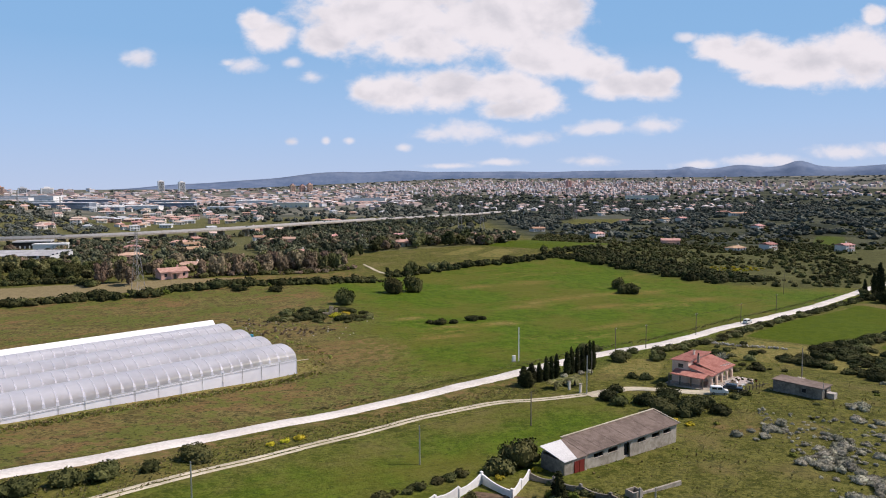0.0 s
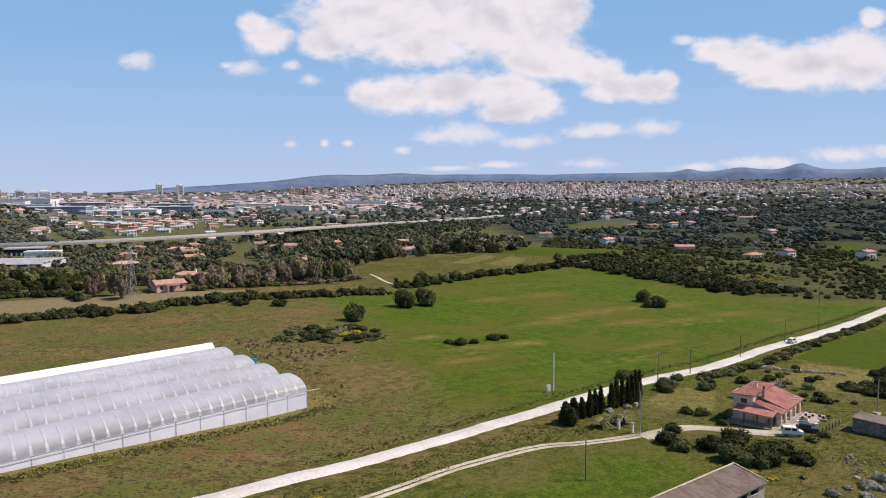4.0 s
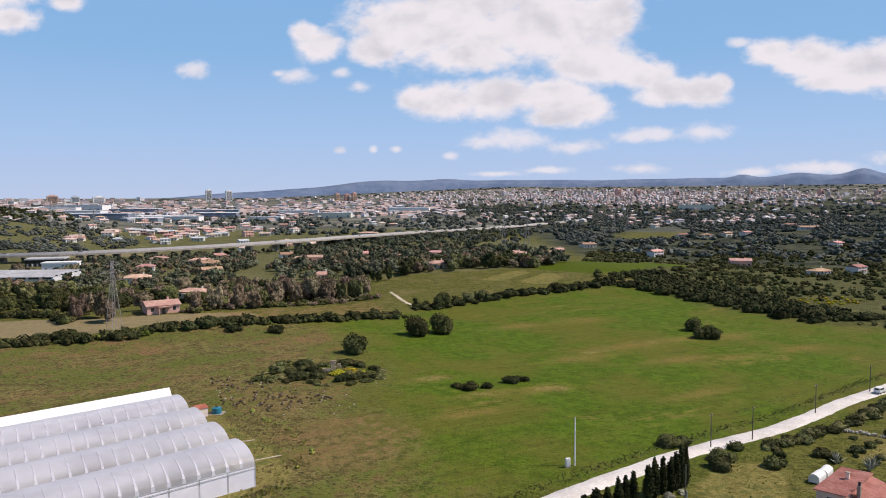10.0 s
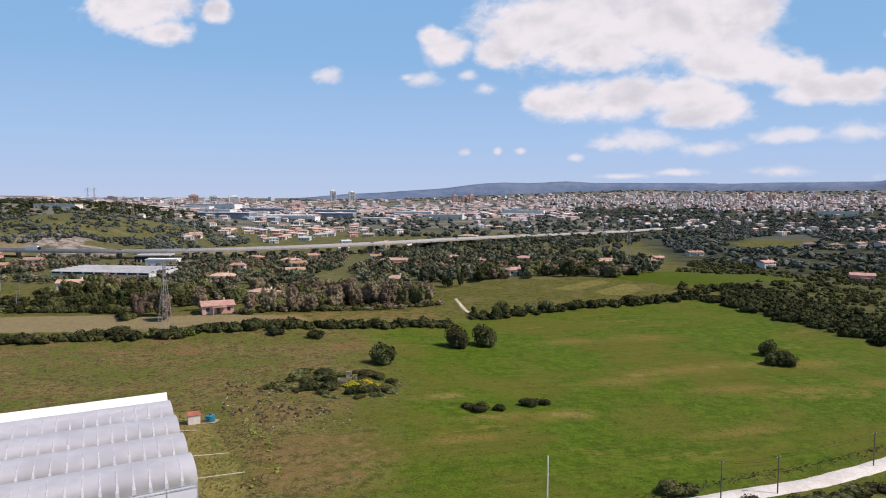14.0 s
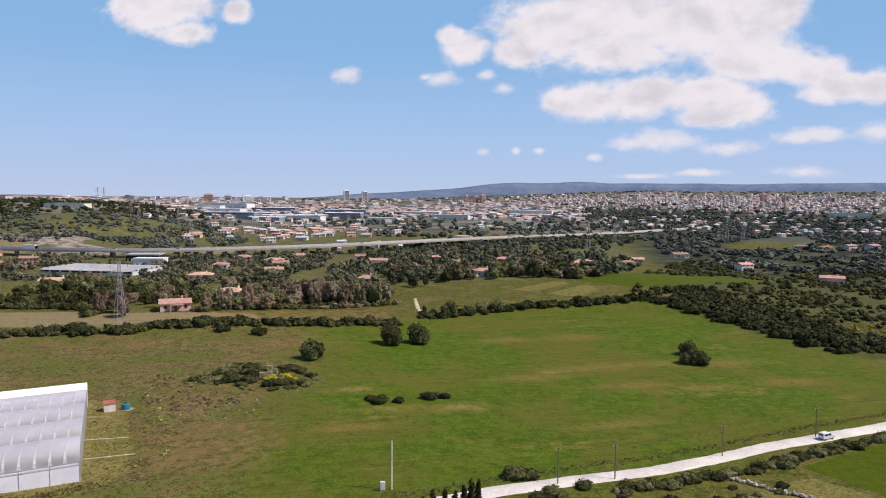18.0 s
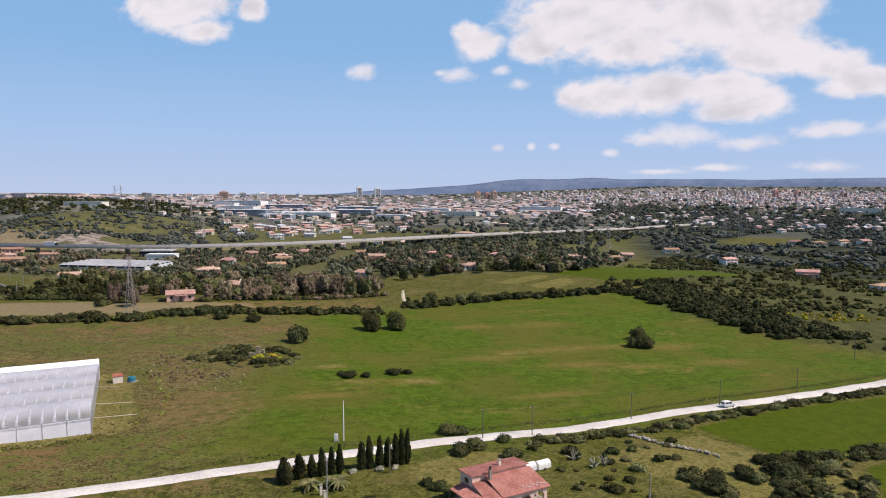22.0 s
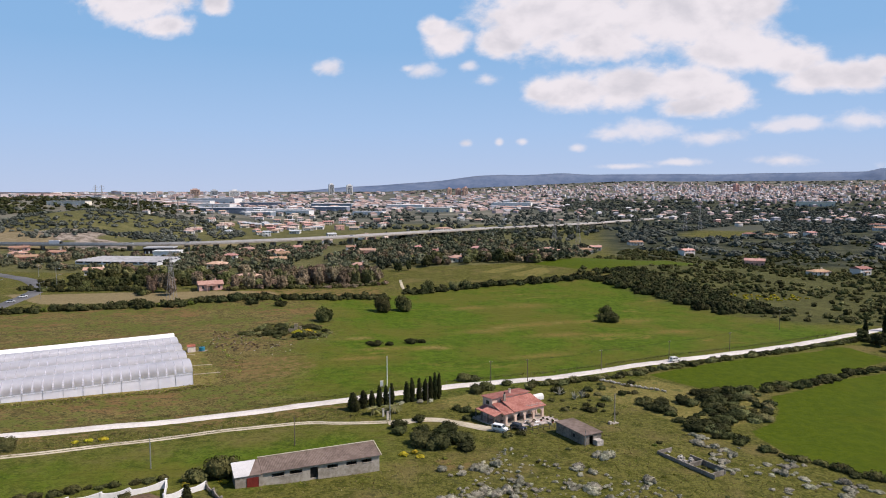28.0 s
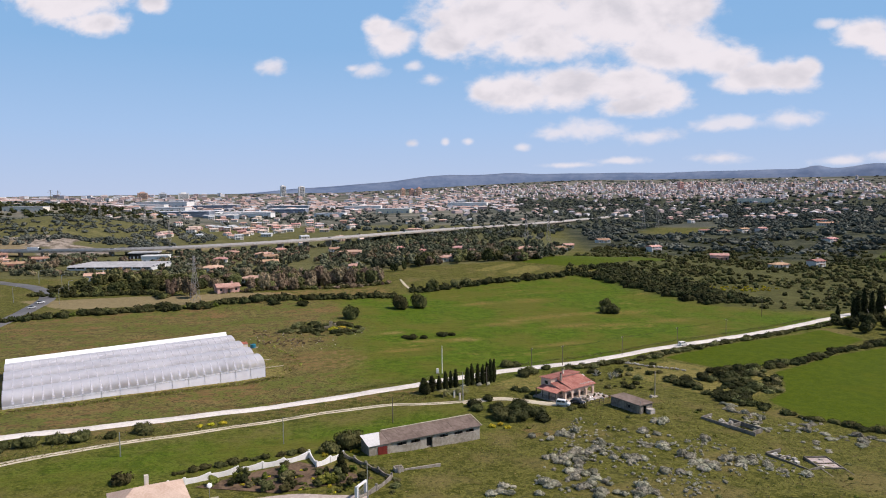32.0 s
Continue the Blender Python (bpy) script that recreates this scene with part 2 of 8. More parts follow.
# near-black colour stands for the shade in openings; black fittings share it
DARK = material("dark opening", (0.015, 0.014, 0.013), (0.03, 0.028, 0.026), 0.9)
GLASS_DARK = material("dark window glass", (0.02, 0.025, 0.03), (0.04, 0.045, 0.05), 0.12, spec=0.6)


def hgt(x, y):
    """The lie of the land; works on numbers and arrays."""
    x, y = np.asarray(x, float), np.asarray(y, float)
    z = -0.8 + 5.0 * np.exp(-np.maximum(y - 70.0, 0.0) ** 2 / (2 * 38.0**2)) - 0.02 * np.clip(x, -60, 450)
    z = z + 0.12 * np.sin(x * 0.21 + 0.4) * np.sin(y * 0.17) + 0.25 * np.sin(x * 0.047 + y * 0.031 + 1.3)
    # crest of the big field, the farm belt behind it and the pink house's rise
    z = z + 9.0 * np.exp(-(((x - 75) / 90) ** 2) - ((y - 490) / 95) ** 2) + 5.0 * np.exp(-(((x + 125) / 60) ** 2) - ((y - 320) / 40) ** 2) + 3.0 * np.exp(-(((x + 20) / 60) ** 2) - ((y - 520) / 80) ** 2)
    # rise under the farmhouse and the shack
    z = z + 2.0 * np.exp(-(((x - 78) / 38) ** 2) - ((y - 150) / 32) ** 2)
    r, az = np.hypot(x, y), np.arctan2(x, np.maximum(y, 1e-3))
    # hill with the quarry, on the left beyond the farm road
    z = z + 29.0 * np.exp(-(((x + 625) / 100) ** 2 + ((y - 800) / 160) ** 2)) + 9.0 * np.exp(-(((x + 500) / 45) ** 2 + ((y - 660) / 45) ** 2))
    z = z + 42.0 * np.exp(-(((x + 1000) / 330) ** 2 + ((y - 1150) / 260) ** 2))
    z = z + 40.0 * np.exp(-(((x + 1780) / 640) ** 4) - ((y - 1680) / 380) ** 4)
    z = z - 7.0 * np.exp(-(((x + 310) / 150) ** 2 + ((y - 790) / 150) ** 2))
    # wooded slope on the far side of the valley, on the right
    z = z + 26.0 * np.exp(-(((x - 780) / 260) ** 2 + ((y - 1150) / 420) ** 2)) + 12.0 * np.exp(-(((x - 420) / 120) ** 2 + ((y - 900) / 260) ** 2))
    # the far plain lifts gently, so that its rim fits the horizon in view
    far = np.clip((r - 2300) / 2500, 0, 1)
    far = far * far * (3 - 2 * far)
    return z + far * (50 + 70 * np.clip((az + 0.30) / 0.35, 0, 1))


def ground_at(x, y, up=0.0):
    return float(hgt(x, y)) + up


# ---- plan of the land ----
FIELD = [(-62, 320), (-35, 337), (-19, 364), (6, 386), (37, 403), (69, 417), (83, 408), (95, 387), (108, 374), (121, 362), (131, 347), (164, 330), (192, 326), (128, 268), (70, 216), (20, 178), (-4, 172), (-12, 200), (-22, 222), (-20, 245), (-30, 265), (-44, 300)]
LUSH_ONE = [(97, 223), (125, 251), (149, 270), (174, 291), (184, 273), (161, 247), (144, 230), (131, 218), (115, 207)]
LUSH_TWO = [(131, 208), (141, 217), (158, 237), (190, 262), (230, 240), (160, 130), (141, 149), (124, 158), (119, 173), (127, 183), (130, 195)]
LUSH_THREE = [(30, 476), (40, 498), (75, 545), (125, 600), (155, 575), (120, 520), (84, 460), (58, 457)]
PASTURE = [(164, 987), (218, 901), (316, 1142), (330, 1349), (232, 1208)]
GLADE = [(312, 596), (340, 592), (384, 672), (362, 682)]
MEADOW = [(-59, 450), (2, 473), (33, 467), (47, 434), (5, 408), (-19, 384), (-31, 366), (-59, 419)]
TAN = [(-245, 305), (-180, 312), (-140, 308), (-115, 316), (-88, 326), (-84, 316), (-118, 299), (-136, 286), (-192, 278)]
WORN = [(19, 239, 9, 4), (3, 231, 10, 3), (-12, 244, 8, 3), (33, 277, 14, 4), (50, 295, 18, 5), (74, 310, 14, 4), (63, 277, 14, 4), (15, 327, 12, 5), (85, 283, 12, 4), (0, 215, 10, 2.5), (95, 320, 14, 5), (40, 340, 12, 5), (110, 300, 12, 4), (60, 240, 12, 3)]
SOILS = [
    [(-73, 233), (-67, 240), (-54, 228), (-40, 228), (-41, 210), (-54, 213)],
    [(-40, 195), (-36, 206), (-23, 212), (-12, 203), (-11, 188), (-24, 177), (-33, 184)],
    [(-107, 299), (-108, 311), (-90, 338), (-50, 380), (-36, 352), (-72, 320)],
    [(46, 126), (60, 132), (58, 124)],
]
ROAD = [(-150, 16), (-110, 56), (-66, 96), (-54, 106), (-34, 126), (-17, 141), (0, 156), (17, 170.5), (44, 194.5), (70, 214), (92, 233.5), (113, 250.5), (134, 269.5), (160, 294), (192, 325), (225, 359), (257, 391), (288, 428), (304, 460), (310, 484), (332, 497), (375, 500)]
TRACK = [(-70, 56), (-48, 86), (-33, 103.5), (-14, 125), (-2, 137), (10, 145.5), (20, 148), (31, 151.5)]


def signed(px, py, poly):
    """Distance into a polygon, negative outside."""
    best, inside = np.full(px.shape, 1e9), np.zeros(px.shape, bool)
    for (ax, ay), (bx, by) in zip(poly, poly[1:] + poly[:1]):
        dx, dy = bx - ax, by - ay
        s = np.clip(((px - ax) * dx + (py - ay) * dy) / (dx * dx + dy * dy), 0, 1)
        best = np.minimum(best, np.hypot(px - ax - s * dx, py - ay - s * dy))
        if ay != by:
            inside ^= ((ay > py) != (by > py)) & (px < (bx - ax) * (py - ay) / (by - ay) + ax)
    return np.where(inside, best, -best)


def along(px, py, line, width):
    """Distance into a band round a line, negative outside."""
    best = np.full(px.shape, 1e9)
    for (ax, ay), (bx, by) in zip(line, line[1:]):
        dx, dy = bx - ax, by - ay
        s = np.clip(((px - ax) * dx + (py - ay) * dy) / (dx * dx + dy * dy), 0, 1)
        best = np.minimum(best, np.hypot(px - ax - s * dx, py - ay - s * dy))
    return width - best


def ground_material():
    m = bpy.data.materials.new("farmland")
    m.use_nodes = True
    n = Nodes(m.node_tree)
    bsdf = n.nodes["Principled BSDF"]
    at = n.add("ShaderNodeNewGeometry").outputs["Position"]
    fine, mid, broad, patch = n.noise(at, 1.7, 6.0, 0.65), n.noise(at, 0.35, 5.0, 0.6), n.noise(at, 0.06, 4.0, 0.6), n.noise(at, 0.018, 4.0, 0.6)
    lane = n.add("ShaderNodeCombineXYZ")
    n.put(lane.inputs[0], n.vec("DOT_PRODUCT", at, (0.86, 0.51, 0.0)))
    n.put(lane.inputs[1], n.vec("DOT_PRODUCT", at, (-0.51, 0.86, 0.0)))
    lane = lane.outputs[0]
    streak = n.noise(n.vec("MULTIPLY", lane, (0.022, 0.075, 0.0)), 1.0, 6.0, 0.7, 0.9)
    furrow = n.noise(n.vec("MULTIPLY", lane, (0.03, 0.75, 0.0)), 1.0, 3.0, 0.5, 0.15)
    dots = n.ramp(n.noise(at, 0.62, 3.0, 0.6, 0.6), 0.63, 0.68)
    wobble = n.math("MULTIPLY", n.math("SUBTRACT", n.noise(at, 0.22, 4.0, 0.6), 0.5), 7.0)

    def where(name, lo=-0.6, hi=0.6, sway=1.0):
        a = n.add("ShaderNodeAttribute", attribute_name=name).outputs["Fac"]
        return n.ramp(n.math("ADD", a, n.math("MULTIPLY", wobble, sway)), lo, hi)

    rows = n.noise(at, 1.1, 6.0, 0.75, 0.3)
    tuft = n.noise(at, 2.6, 4.0, 0.7, 0.5)
    speck = n.math("ADD", n.math("MULTIPLY", n.math("ADD", n.math("MULTIPLY", fine, 0.5), n.math("MULTIPLY", tuft, 0.5)), 0.40), n.math("ADD", n.math("MULTIPLY", mid, 0.30), n.math("MULTIPLY", rows, 0.30)))
    clod = n.noise(at, 1.15, 4.0, 0.65, 0.4)
    bits = n.ramp(clod, 0.54, 0.62)
    straw = n.math("MULTIPLY", n.ramp(n.noise(at, 0.8, 6.0, 0.75), 0.60, 0.70), n.ramp(broad, 0.52, 0.64))
    rough = n.mix(n.ramp(speck, 0.44, 0.56), (0.052, 0.058, 0.008), (0.160, 0.152, 0.036))
    rough = n.mix(n.math("MULTIPLY", n.ramp(broad, 0.50, 0.66), 0.6), rough, (0.185, 0.145, 0.058))
    rough = n.mix(n.math("MULTIPLY", n.ramp(mid, 0.55, 0.68), 0.65), rough, (0.026, 0.034, 0.011))
    rough = n.mix(n.math("MULTIPLY", straw, 0.5), rough, (0.30, 0.25, 0.14))
    fallow = n.mix(n.ramp(speck, 0.44, 0.56), (0.078, 0.064, 0.020), (0.215, 0.178, 0.064))
    fallow = n.mix(n.math("MULTIPLY", n.ramp(streak, 0.48, 0.62), 0.8), fallow, (0.215, 0.128, 0.058))
    fallow = n.mix(n.math("MULTIPLY", n.ramp(n.math("ADD", n.math("MULTIPLY", mid, 0.5), n.math("MULTIPLY", broad, 0.5)), 0.47, 0.56), 0.75), fallow, (0.098, 0.122, 0.020))
    fallow = n.mix(n.math("MULTIPLY", bits, 0.85), fallow, (0.032, 0.036, 0.012))
    green = n.mix(n.ramp(speck, 0.42, 0.58), (0.047, 0.084, 0.003), (0.100, 0.153, 0.010))
    green = n.mix(n.math("MULTIPLY", n.ramp(n.math("ADD", n.math("MULTIPLY", patch, 0.6), n.math("MULTIPLY", broad, 0.4)), 0.44, 0.58), 0.72), green, (0.128, 0.116, 0.020))
    green = n.mix(n.math("MULTIPLY", n.ramp(furrow, 0.50, 0.66), 0.30), green, (0.044, 0.066, 0.006))
    worn = n.math("MULTIPLY", n.ramp(streak, 0.57, 0.68), n.ramp(n.math("ADD", n.math("MULTIPLY", clod, 0.5), n.math("MULTIPLY", mid, 0.5)), 0.42, 0.58))
    worn = n.math("MAXIMUM", worn, n.math("MULTIPLY", where("worn", -2.0, 3.0, 0.7), n.ramp(n.math("ADD", n.math("MULTIPLY", clod, 0.5), n.math("MULTIPLY", tuft, 0.5)), 0.43, 0.53)))
    green = n.mix(n.math("MULTIPLY", worn, 0.62), green, (0.300, 0.180, 0.066))
    green = n.mix(n.math("MULTIPLY", n.math("MULTIPLY", straw, worn), 0.9), green, (0.40, 0.31, 0.17))
    green = n.mix(n.math("MULTIPLY", bits, 0.35), green, (0.034, 0.056, 0.007))
    green = n.mix(n.math("MULTIPLY", n.ramp(tuft, 0.58, 0.66), 0.5), green, (0.150, 0.165, 0.020))
    green = n.mix(n.math("MULTIPLY", dots, 0.6), green, (0.018, 0.034, 0.006))
    rough = n.mix(n.math("MULTIPLY", bits, 0.6), rough, (0.034, 0.038, 0.010))
    lush = n.mix(n.ramp(speck, 0.42, 0.58), (0.050, 0.078, 0.002), (0.080, 0.109, 0.003))
    lush = n.mix(n.math("MULTIPLY", n.ramp(broad, 0.5, 0.7), 0.35), lush, (0.090, 0.100, 0.006))
    tan = n.mix(n.ramp(speck, 0.36, 0.64), (0.175, 0.140, 0.070), (0.290, 0.235, 0.125))
    soil = n.mix(n.ramp(speck, 0.36, 0.64), (0.120, 0.078, 0.030), (0.245, 0.160, 0.072))
    scrub = n.mix(n.ramp(speck, 0.36, 0.64), (0.054, 0.057, 0.021), (0.162, 0.156, 0.062))
    scrub = n.mix(n.math("MULTIPLY", n.ramp(broad, 0.50, 0.70), 0.7), scrub, (0.168, 0.158, 0.066))
    heath = n.mix(n.ramp(speck, 0.38, 0.62), (0.034, 0.038, 0.013), (0.112, 0.112, 0.036))
    heath = n.mix(n.math("MULTIPLY", n.ramp(broad, 0.52, 0.70), 0.6), heath, (0.130, 0.130, 0.044))
    # ground of the far plain greyed and cooled, with haze in the colour
    town = n.mix(n.ramp(n.noise(at, 0.006, 5.0, 0.65), 0.40, 0.62), (0.080, 0.086, 0.066), (0.200, 0.190, 0.150))
    vale = n.mix(n.ramp(n.noise(at, 0.03, 6.0, 0.7), 0.42, 0.60), (0.028, 0.034, 0.020), (0.078, 0.082, 0.046))
    colour = n.mix(where("scrubland"), rough, scrub)
    colour = n.mix(where("heath"), colour, heath)
    colour = n.mix(where("fallow"), colour, fallow)
    colour = n.mix(where("field", -20.0, 10.0, 4.0), colour, green)
    colour = n.mix(where("lush", -0.4, 0.4, 0.35), colour, lush)
    colour = n.mix(where("tan"), colour, tan)
    colour = n.mix(n.math("MULTIPLY", where("soil", -2.5, 2.5, 2.2), n.ramp(n.math("ADD", n.math("MULTIPLY", mid, 0.6), n.math("MULTIPLY", clod, 0.4)), 0.44, 0.60)), colour, soil)
    straws = n.mix(n.ramp(speck, 0.42, 0.58), (0.135, 0.120, 0.030), (0.345, 0.280, 0.100))
    straws = n.mix(n.math("MULTIPLY", n.ramp(mid, 0.5, 0.62), 0.8), straws, (0.075, 0.095, 0.020))
    colour = n.mix(n.math("MULTIPLY", where("dry", -1.0, 1.0, 0.8), 0.65), colour, straws)
    colour = n.mix(where("plain", -30.0, 60.0, 4.0), colour, town)
    colour = n.mix(where("valley", -20.0, 20.0, 3.0), colour, vale)
    bank = n.mix(n.ramp(n.noise(at, 0.12, 5.0, 0.7), 0.40, 0.60), (0.12, 0.10, 0.075), (0.36, 0.31, 0.26))
    colour = n.mix(where("bank", -3.0, 3.0, 1.5), colour, bank)
    colour = n.mix(n.math("MULTIPLY", where("tilth", -6.0, 6.0, 2.0), 0.8), colour, tan)
    n.put(bsdf.inputs["Base Color"], colour)
    bsdf.inputs["Roughness"].default_value = 0.95
    bsdf.inputs["Specular IOR Level"].default_value = 0.1
    b = n.add("ShaderNodeBump")
    b.inputs["Strength"].default_value, b.inputs["Distance"].default_value = 1.0, 0.55
    n.put(b.inputs["Height"], speck)
    n.put(bsdf.inputs["Normal"], b.outputs[0])
    return m


def steps(*runs):
    out = []
    for a, b, d in runs:
        out += list(np.arange(a, b, d))
    return np.array(out + [runs[-1][1]])


def build_ground():
    xs = steps((-4800, -1600, 160), (-1600, -520, 36), (-520, -132, 9), (-132, 200, 2.5), (200, 520, 9), (520, 1600, 36), (1600, 4800, 160))
    ys = steps((-600, -60, 45), (-60, 48, 9), (48, 330, 2.5), (330, 700, 7), (700, 1500, 26), (1500, 4860, 120))
    gx, gy = np.meshgrid(xs, ys)
    # pull the far rim into a circle
    r = np.hypot(gx, gy)
    k = np.where(r > 4860, 4860 / np.maximum(r, 1), 1.0)
    gx, gy = gx * k, gy * k
    px, py = gx.ravel(), gy.ravel()
    pz = hgt(px, py)
    near = np.exp(-(((px - 75) / 60) ** 2 + ((py - 110) / 45) ** 2))
    rs = np.random.RandomState(4)
    pz = pz + near * rs.normal(0, 0.10, px.shape)
    nx, ny = len(xs), len(ys)
    i = np.arange((nx - 1) * (ny - 1))
    a = i // (nx - 1) * nx + i % (nx - 1)
    me = bpy.data.meshes.new("ground")
    me.from_pydata(np.column_stack([px, py, pz]).tolist(), [], np.column_stack([a, a + 1, a + nx + 1, a + nx]).tolist())
    me.polygons.foreach_set("use_smooth", np.ones(len(i), bool))
    fields = {
        "field": signed(px, py, FIELD),
        "lush": np.maximum.reduce([signed(px, py, p) for p in (LUSH_ONE, LUSH_TWO, LUSH_THREE, GLADE)]),
        "tan": np.maximum(signed(px, py, TAN), -12 + 0 * px) + 0.0,
        "fallow": signed(px, py, [(-190, 268), (-147, 275), (-90, 305), (-32, 340), (10, 300), (5, 170), (-20, 142), (-70, 96), (-120, 56), (-160, 90), (-200, 180)]),
        "worn": np.maximum.reduce([3.0 * (1 - np.hypot(((px - x) * 0.86 + (py - y) * 0.51) / a, (-(px - x) * 0.51 + (py - y) * 0.86) / b)) for x, y, a, b in WORN]),
        "soil": np.maximum.reduce([signed(px, py, p) for p in SOILS] + [along(px, py, [(-60, 96), (-30, 122), (-4, 146), (16, 163)], 2.2)]),
        "scrubland": np.maximum(signed(px, py, [(-900, 400), (-250, 400), (-112, 428), (-66, 460), (40, 486), (60, 560), (80, 800), (-100, 1200), (-900, 1200)]), signed(px, py, [(-3000, 700), (-1200, 560), (-420, 590), (-380, 700), (-600, 1300), (-1400, 1900), (-3000, 2000)])),
        "heath": signed(px, py, [(92, 345), (129, 350), (170, 335), (205, 345), (340, 350), (560, 560), (420, 800), (90, 800), (84, 470)]),
        "plain": np.hypot(px, py) - 1150,
        "valley": np.minimum(np.minimum(-signed(px, py, GLADE), -signed(px, py, PASTURE)), signed(px, py, [(84, 660), (330, 580), (520, 500), (900, 600), (1600, 1100), (2200, 2600), (1500, 3000), (-300, 3000), (-150, 2300), (60, 1560), (60, 960)])),
        "tilth": np.maximum(signed(px, py, [(-800, 545), (-489, 538), (-463, 572), (-512, 632), (-584, 668), (-900, 700)]), signed(px, py, [(-410, 640), (-432, 697), (-358, 735), (-310, 720), (-328, 675)])),
        "bank": np.maximum.reduce([signed(px, py, [(-680, 600), (-600, 640), (-520, 700), (-478, 676), (-470, 640), (-500, 600), (-580, 580)]) - 1.0, signed(px, py, [(-560, 690), (-530, 735), (-500, 720), (-520, 680)]), signed(px, py, [(-462, 580), (-432, 574), (-410, 584), (-388, 602), (-410, 632), (-449, 652), (-482, 645)]), signed(px, py, [(-520, 660), (-500, 650), (-470, 700), (-490, 712)])]),
        "dry": np.maximum.reduce([signed(px, py, [(-2, 440), (18, 470), (30, 468), (12, 437)]), signed(px, py, [(18, 430), (37, 463), (46, 446), (36, 427)]), signed(px, py, [(-36, 170.5), (-49, 183), (-61, 195), (-72, 207), (-77, 212), (-64, 214), (-49, 199), (-38, 186), (-30, 174), (-33, 169)]), along(px, py, [(-92, 114), (-60, 144), (-36, 169)], 2.8), signed(px, py, [(38, 174), (48, 188), (60, 190), (56, 178), (52, 168), (44, 168)]), signed(px, py, [(76, 196), (97, 219), (112, 206), (128, 214), (126, 186), (116, 176), (104, 172), (90, 186)])] + [3.2 - np.hypot(px - x, (py - y) * 1.8) for x, y in ((-13, 244), (-9, 245), (19, 239), (23, 240), (2, 231), (37, 285), (42, 287), (60, 302))]),
    }
    fields["field"] = np.maximum(fields["field"], signed(px, py, [(-6, 116), (12, 132), (30, 146), (34, 128), (14, 108), (-8, 92), (-36, 72), (-50, 68), (-30, 96)]) - 3.0)
    for name, d in fields.items():
        at = me.attributes.new(name, "FLOAT", "POINT")
        at.data.foreach_set("value", np.clip(d, -80, 80).astype(np.float32))
    me.materials.append(ground_material())
    ob = new("ground", me)
    return tagged(ob, "rolling spring farmland of green, fallow and scrub fields", "ground", kind="structure")


build_ground()


def build_ridge():
    """The long ridge and the three peaks on the horizon, as a far backdrop with haze in its colour."""
    az = np.linspace(-1.15, 1.05, 300)
    top = 2 + 112 * np.clip((az + 0.47) / 0.33, 0, 1) ** 1.15 + 15 * np.exp(-(((az + 0.055) / 0.030) ** 2)) + 7 * np.exp(-(((az + 0.175) / 0.045) ** 2)) + 2.5 * np.sin(az * 31) + 1.5 * np.sin(az * 67 + 1)
    top = top + 22 * np.exp(-(((az - 0.333) / 0.013) ** 2)) + 18 * np.exp(-(((az - 0.397) / 0.022) ** 2)) + 34 * np.exp(-(((az - 0.466) / 0.016) ** 2)) + 14 * np.exp(-(((az - 0.56) / 0.03) ** 2)) + 10 * np.exp(-(((az - 0.43) / 0.10) ** 2))
    top = top + 44
    verts, faces = [], []
    for a, h in zip(az, top):
        for r, k in ((4500, -0.2), (4640, 0.45), (4740, 0.8), (4810, 1.0), (4850, -0.4)):
            verts.append((r * math.sin(a), r * math.cos(a), h * k if k > 0 else -60.0))
    for i in range(len(az) - 1):
        for j in range(4):
            q = i * 5 + j
            faces.append((q, q + 5, q + 6, q + 1))
    # the blue of the haze is put into the hills' base colour
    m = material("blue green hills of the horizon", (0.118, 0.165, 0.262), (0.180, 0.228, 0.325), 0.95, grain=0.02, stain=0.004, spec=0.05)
    me = bpy.data.meshes.new("backdrop")
    me.from_pydata(verts, [], faces)
    me.polygons.foreach_set("use_smooth", np.ones(len(me.polygons), bool))
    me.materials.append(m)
    return tagged(new("backdrop", me), "long ridge and three peaks on the horizon, tinted hazy blue", "hills", kind="structure")


def mesh_object(name, verts, faces, mat, parent=None, label="", smooth=False):
    me = bpy.data.meshes.new(name)
    me.from_pydata(verts, [], faces)
    me.update()
    if smooth:
        me.polygons.foreach_set("use_smooth", np.ones(len(me.polygons), bool))
    me.materials.append(mat)
    ob = new(name, me)
    if parent is not None:
        ob.parent = parent
    if label:
        ob["label"] = label
    return ob


def part(name, bm, mat, parent, label="", smooth=False):
    """One mesh object from a bmesh, under a thing or a part."""
    me = bpy.data.meshes.new(name)
    bm.normal_update()
    bm.to_mesh(me)
    bm.free()
    if smooth:
        me.polygons.foreach_set("use_smooth", np.ones(len(me.polygons), bool))
    me.materials.append(mat)
    ob = new(name, me)
    if parent is not None:
        ob.parent = parent
    if label:
        ob["label"] = label
    return ob


def thing(name, label, category, x, y, turn=0.0, z=None, group=""):
    ob = new(name)
    ob.empty_display_size = 0.2
    ob.matrix_basis = pose(x, y, ground_at(x, y) if z is None else z, 0, 0, turn)
    return tagged(ob, label, category, group)


def smooth_line(line, step=4.0):
    """Points at even steps along a rounded line."""
    p = [Vector((x, y, 0)) for x, y in line]
    p = [2 * p[0] - p[1]] + p + [2 * p[-1] - p[-2]]
    out = []
    for a, b, c, d in zip(p, p[1:], p[2:], p[3:]):
        n = max(1, int((c - b).length / step))
        for i in range(n):
            t = i / n
            out.append(0.5 * (2 * b + (c - a) * t + (2 * a - 5 * b + 4 * c - d) * t * t + (3 * b - a - 3 * c + d) * t**3))
    out.append(p[-2])
    return out


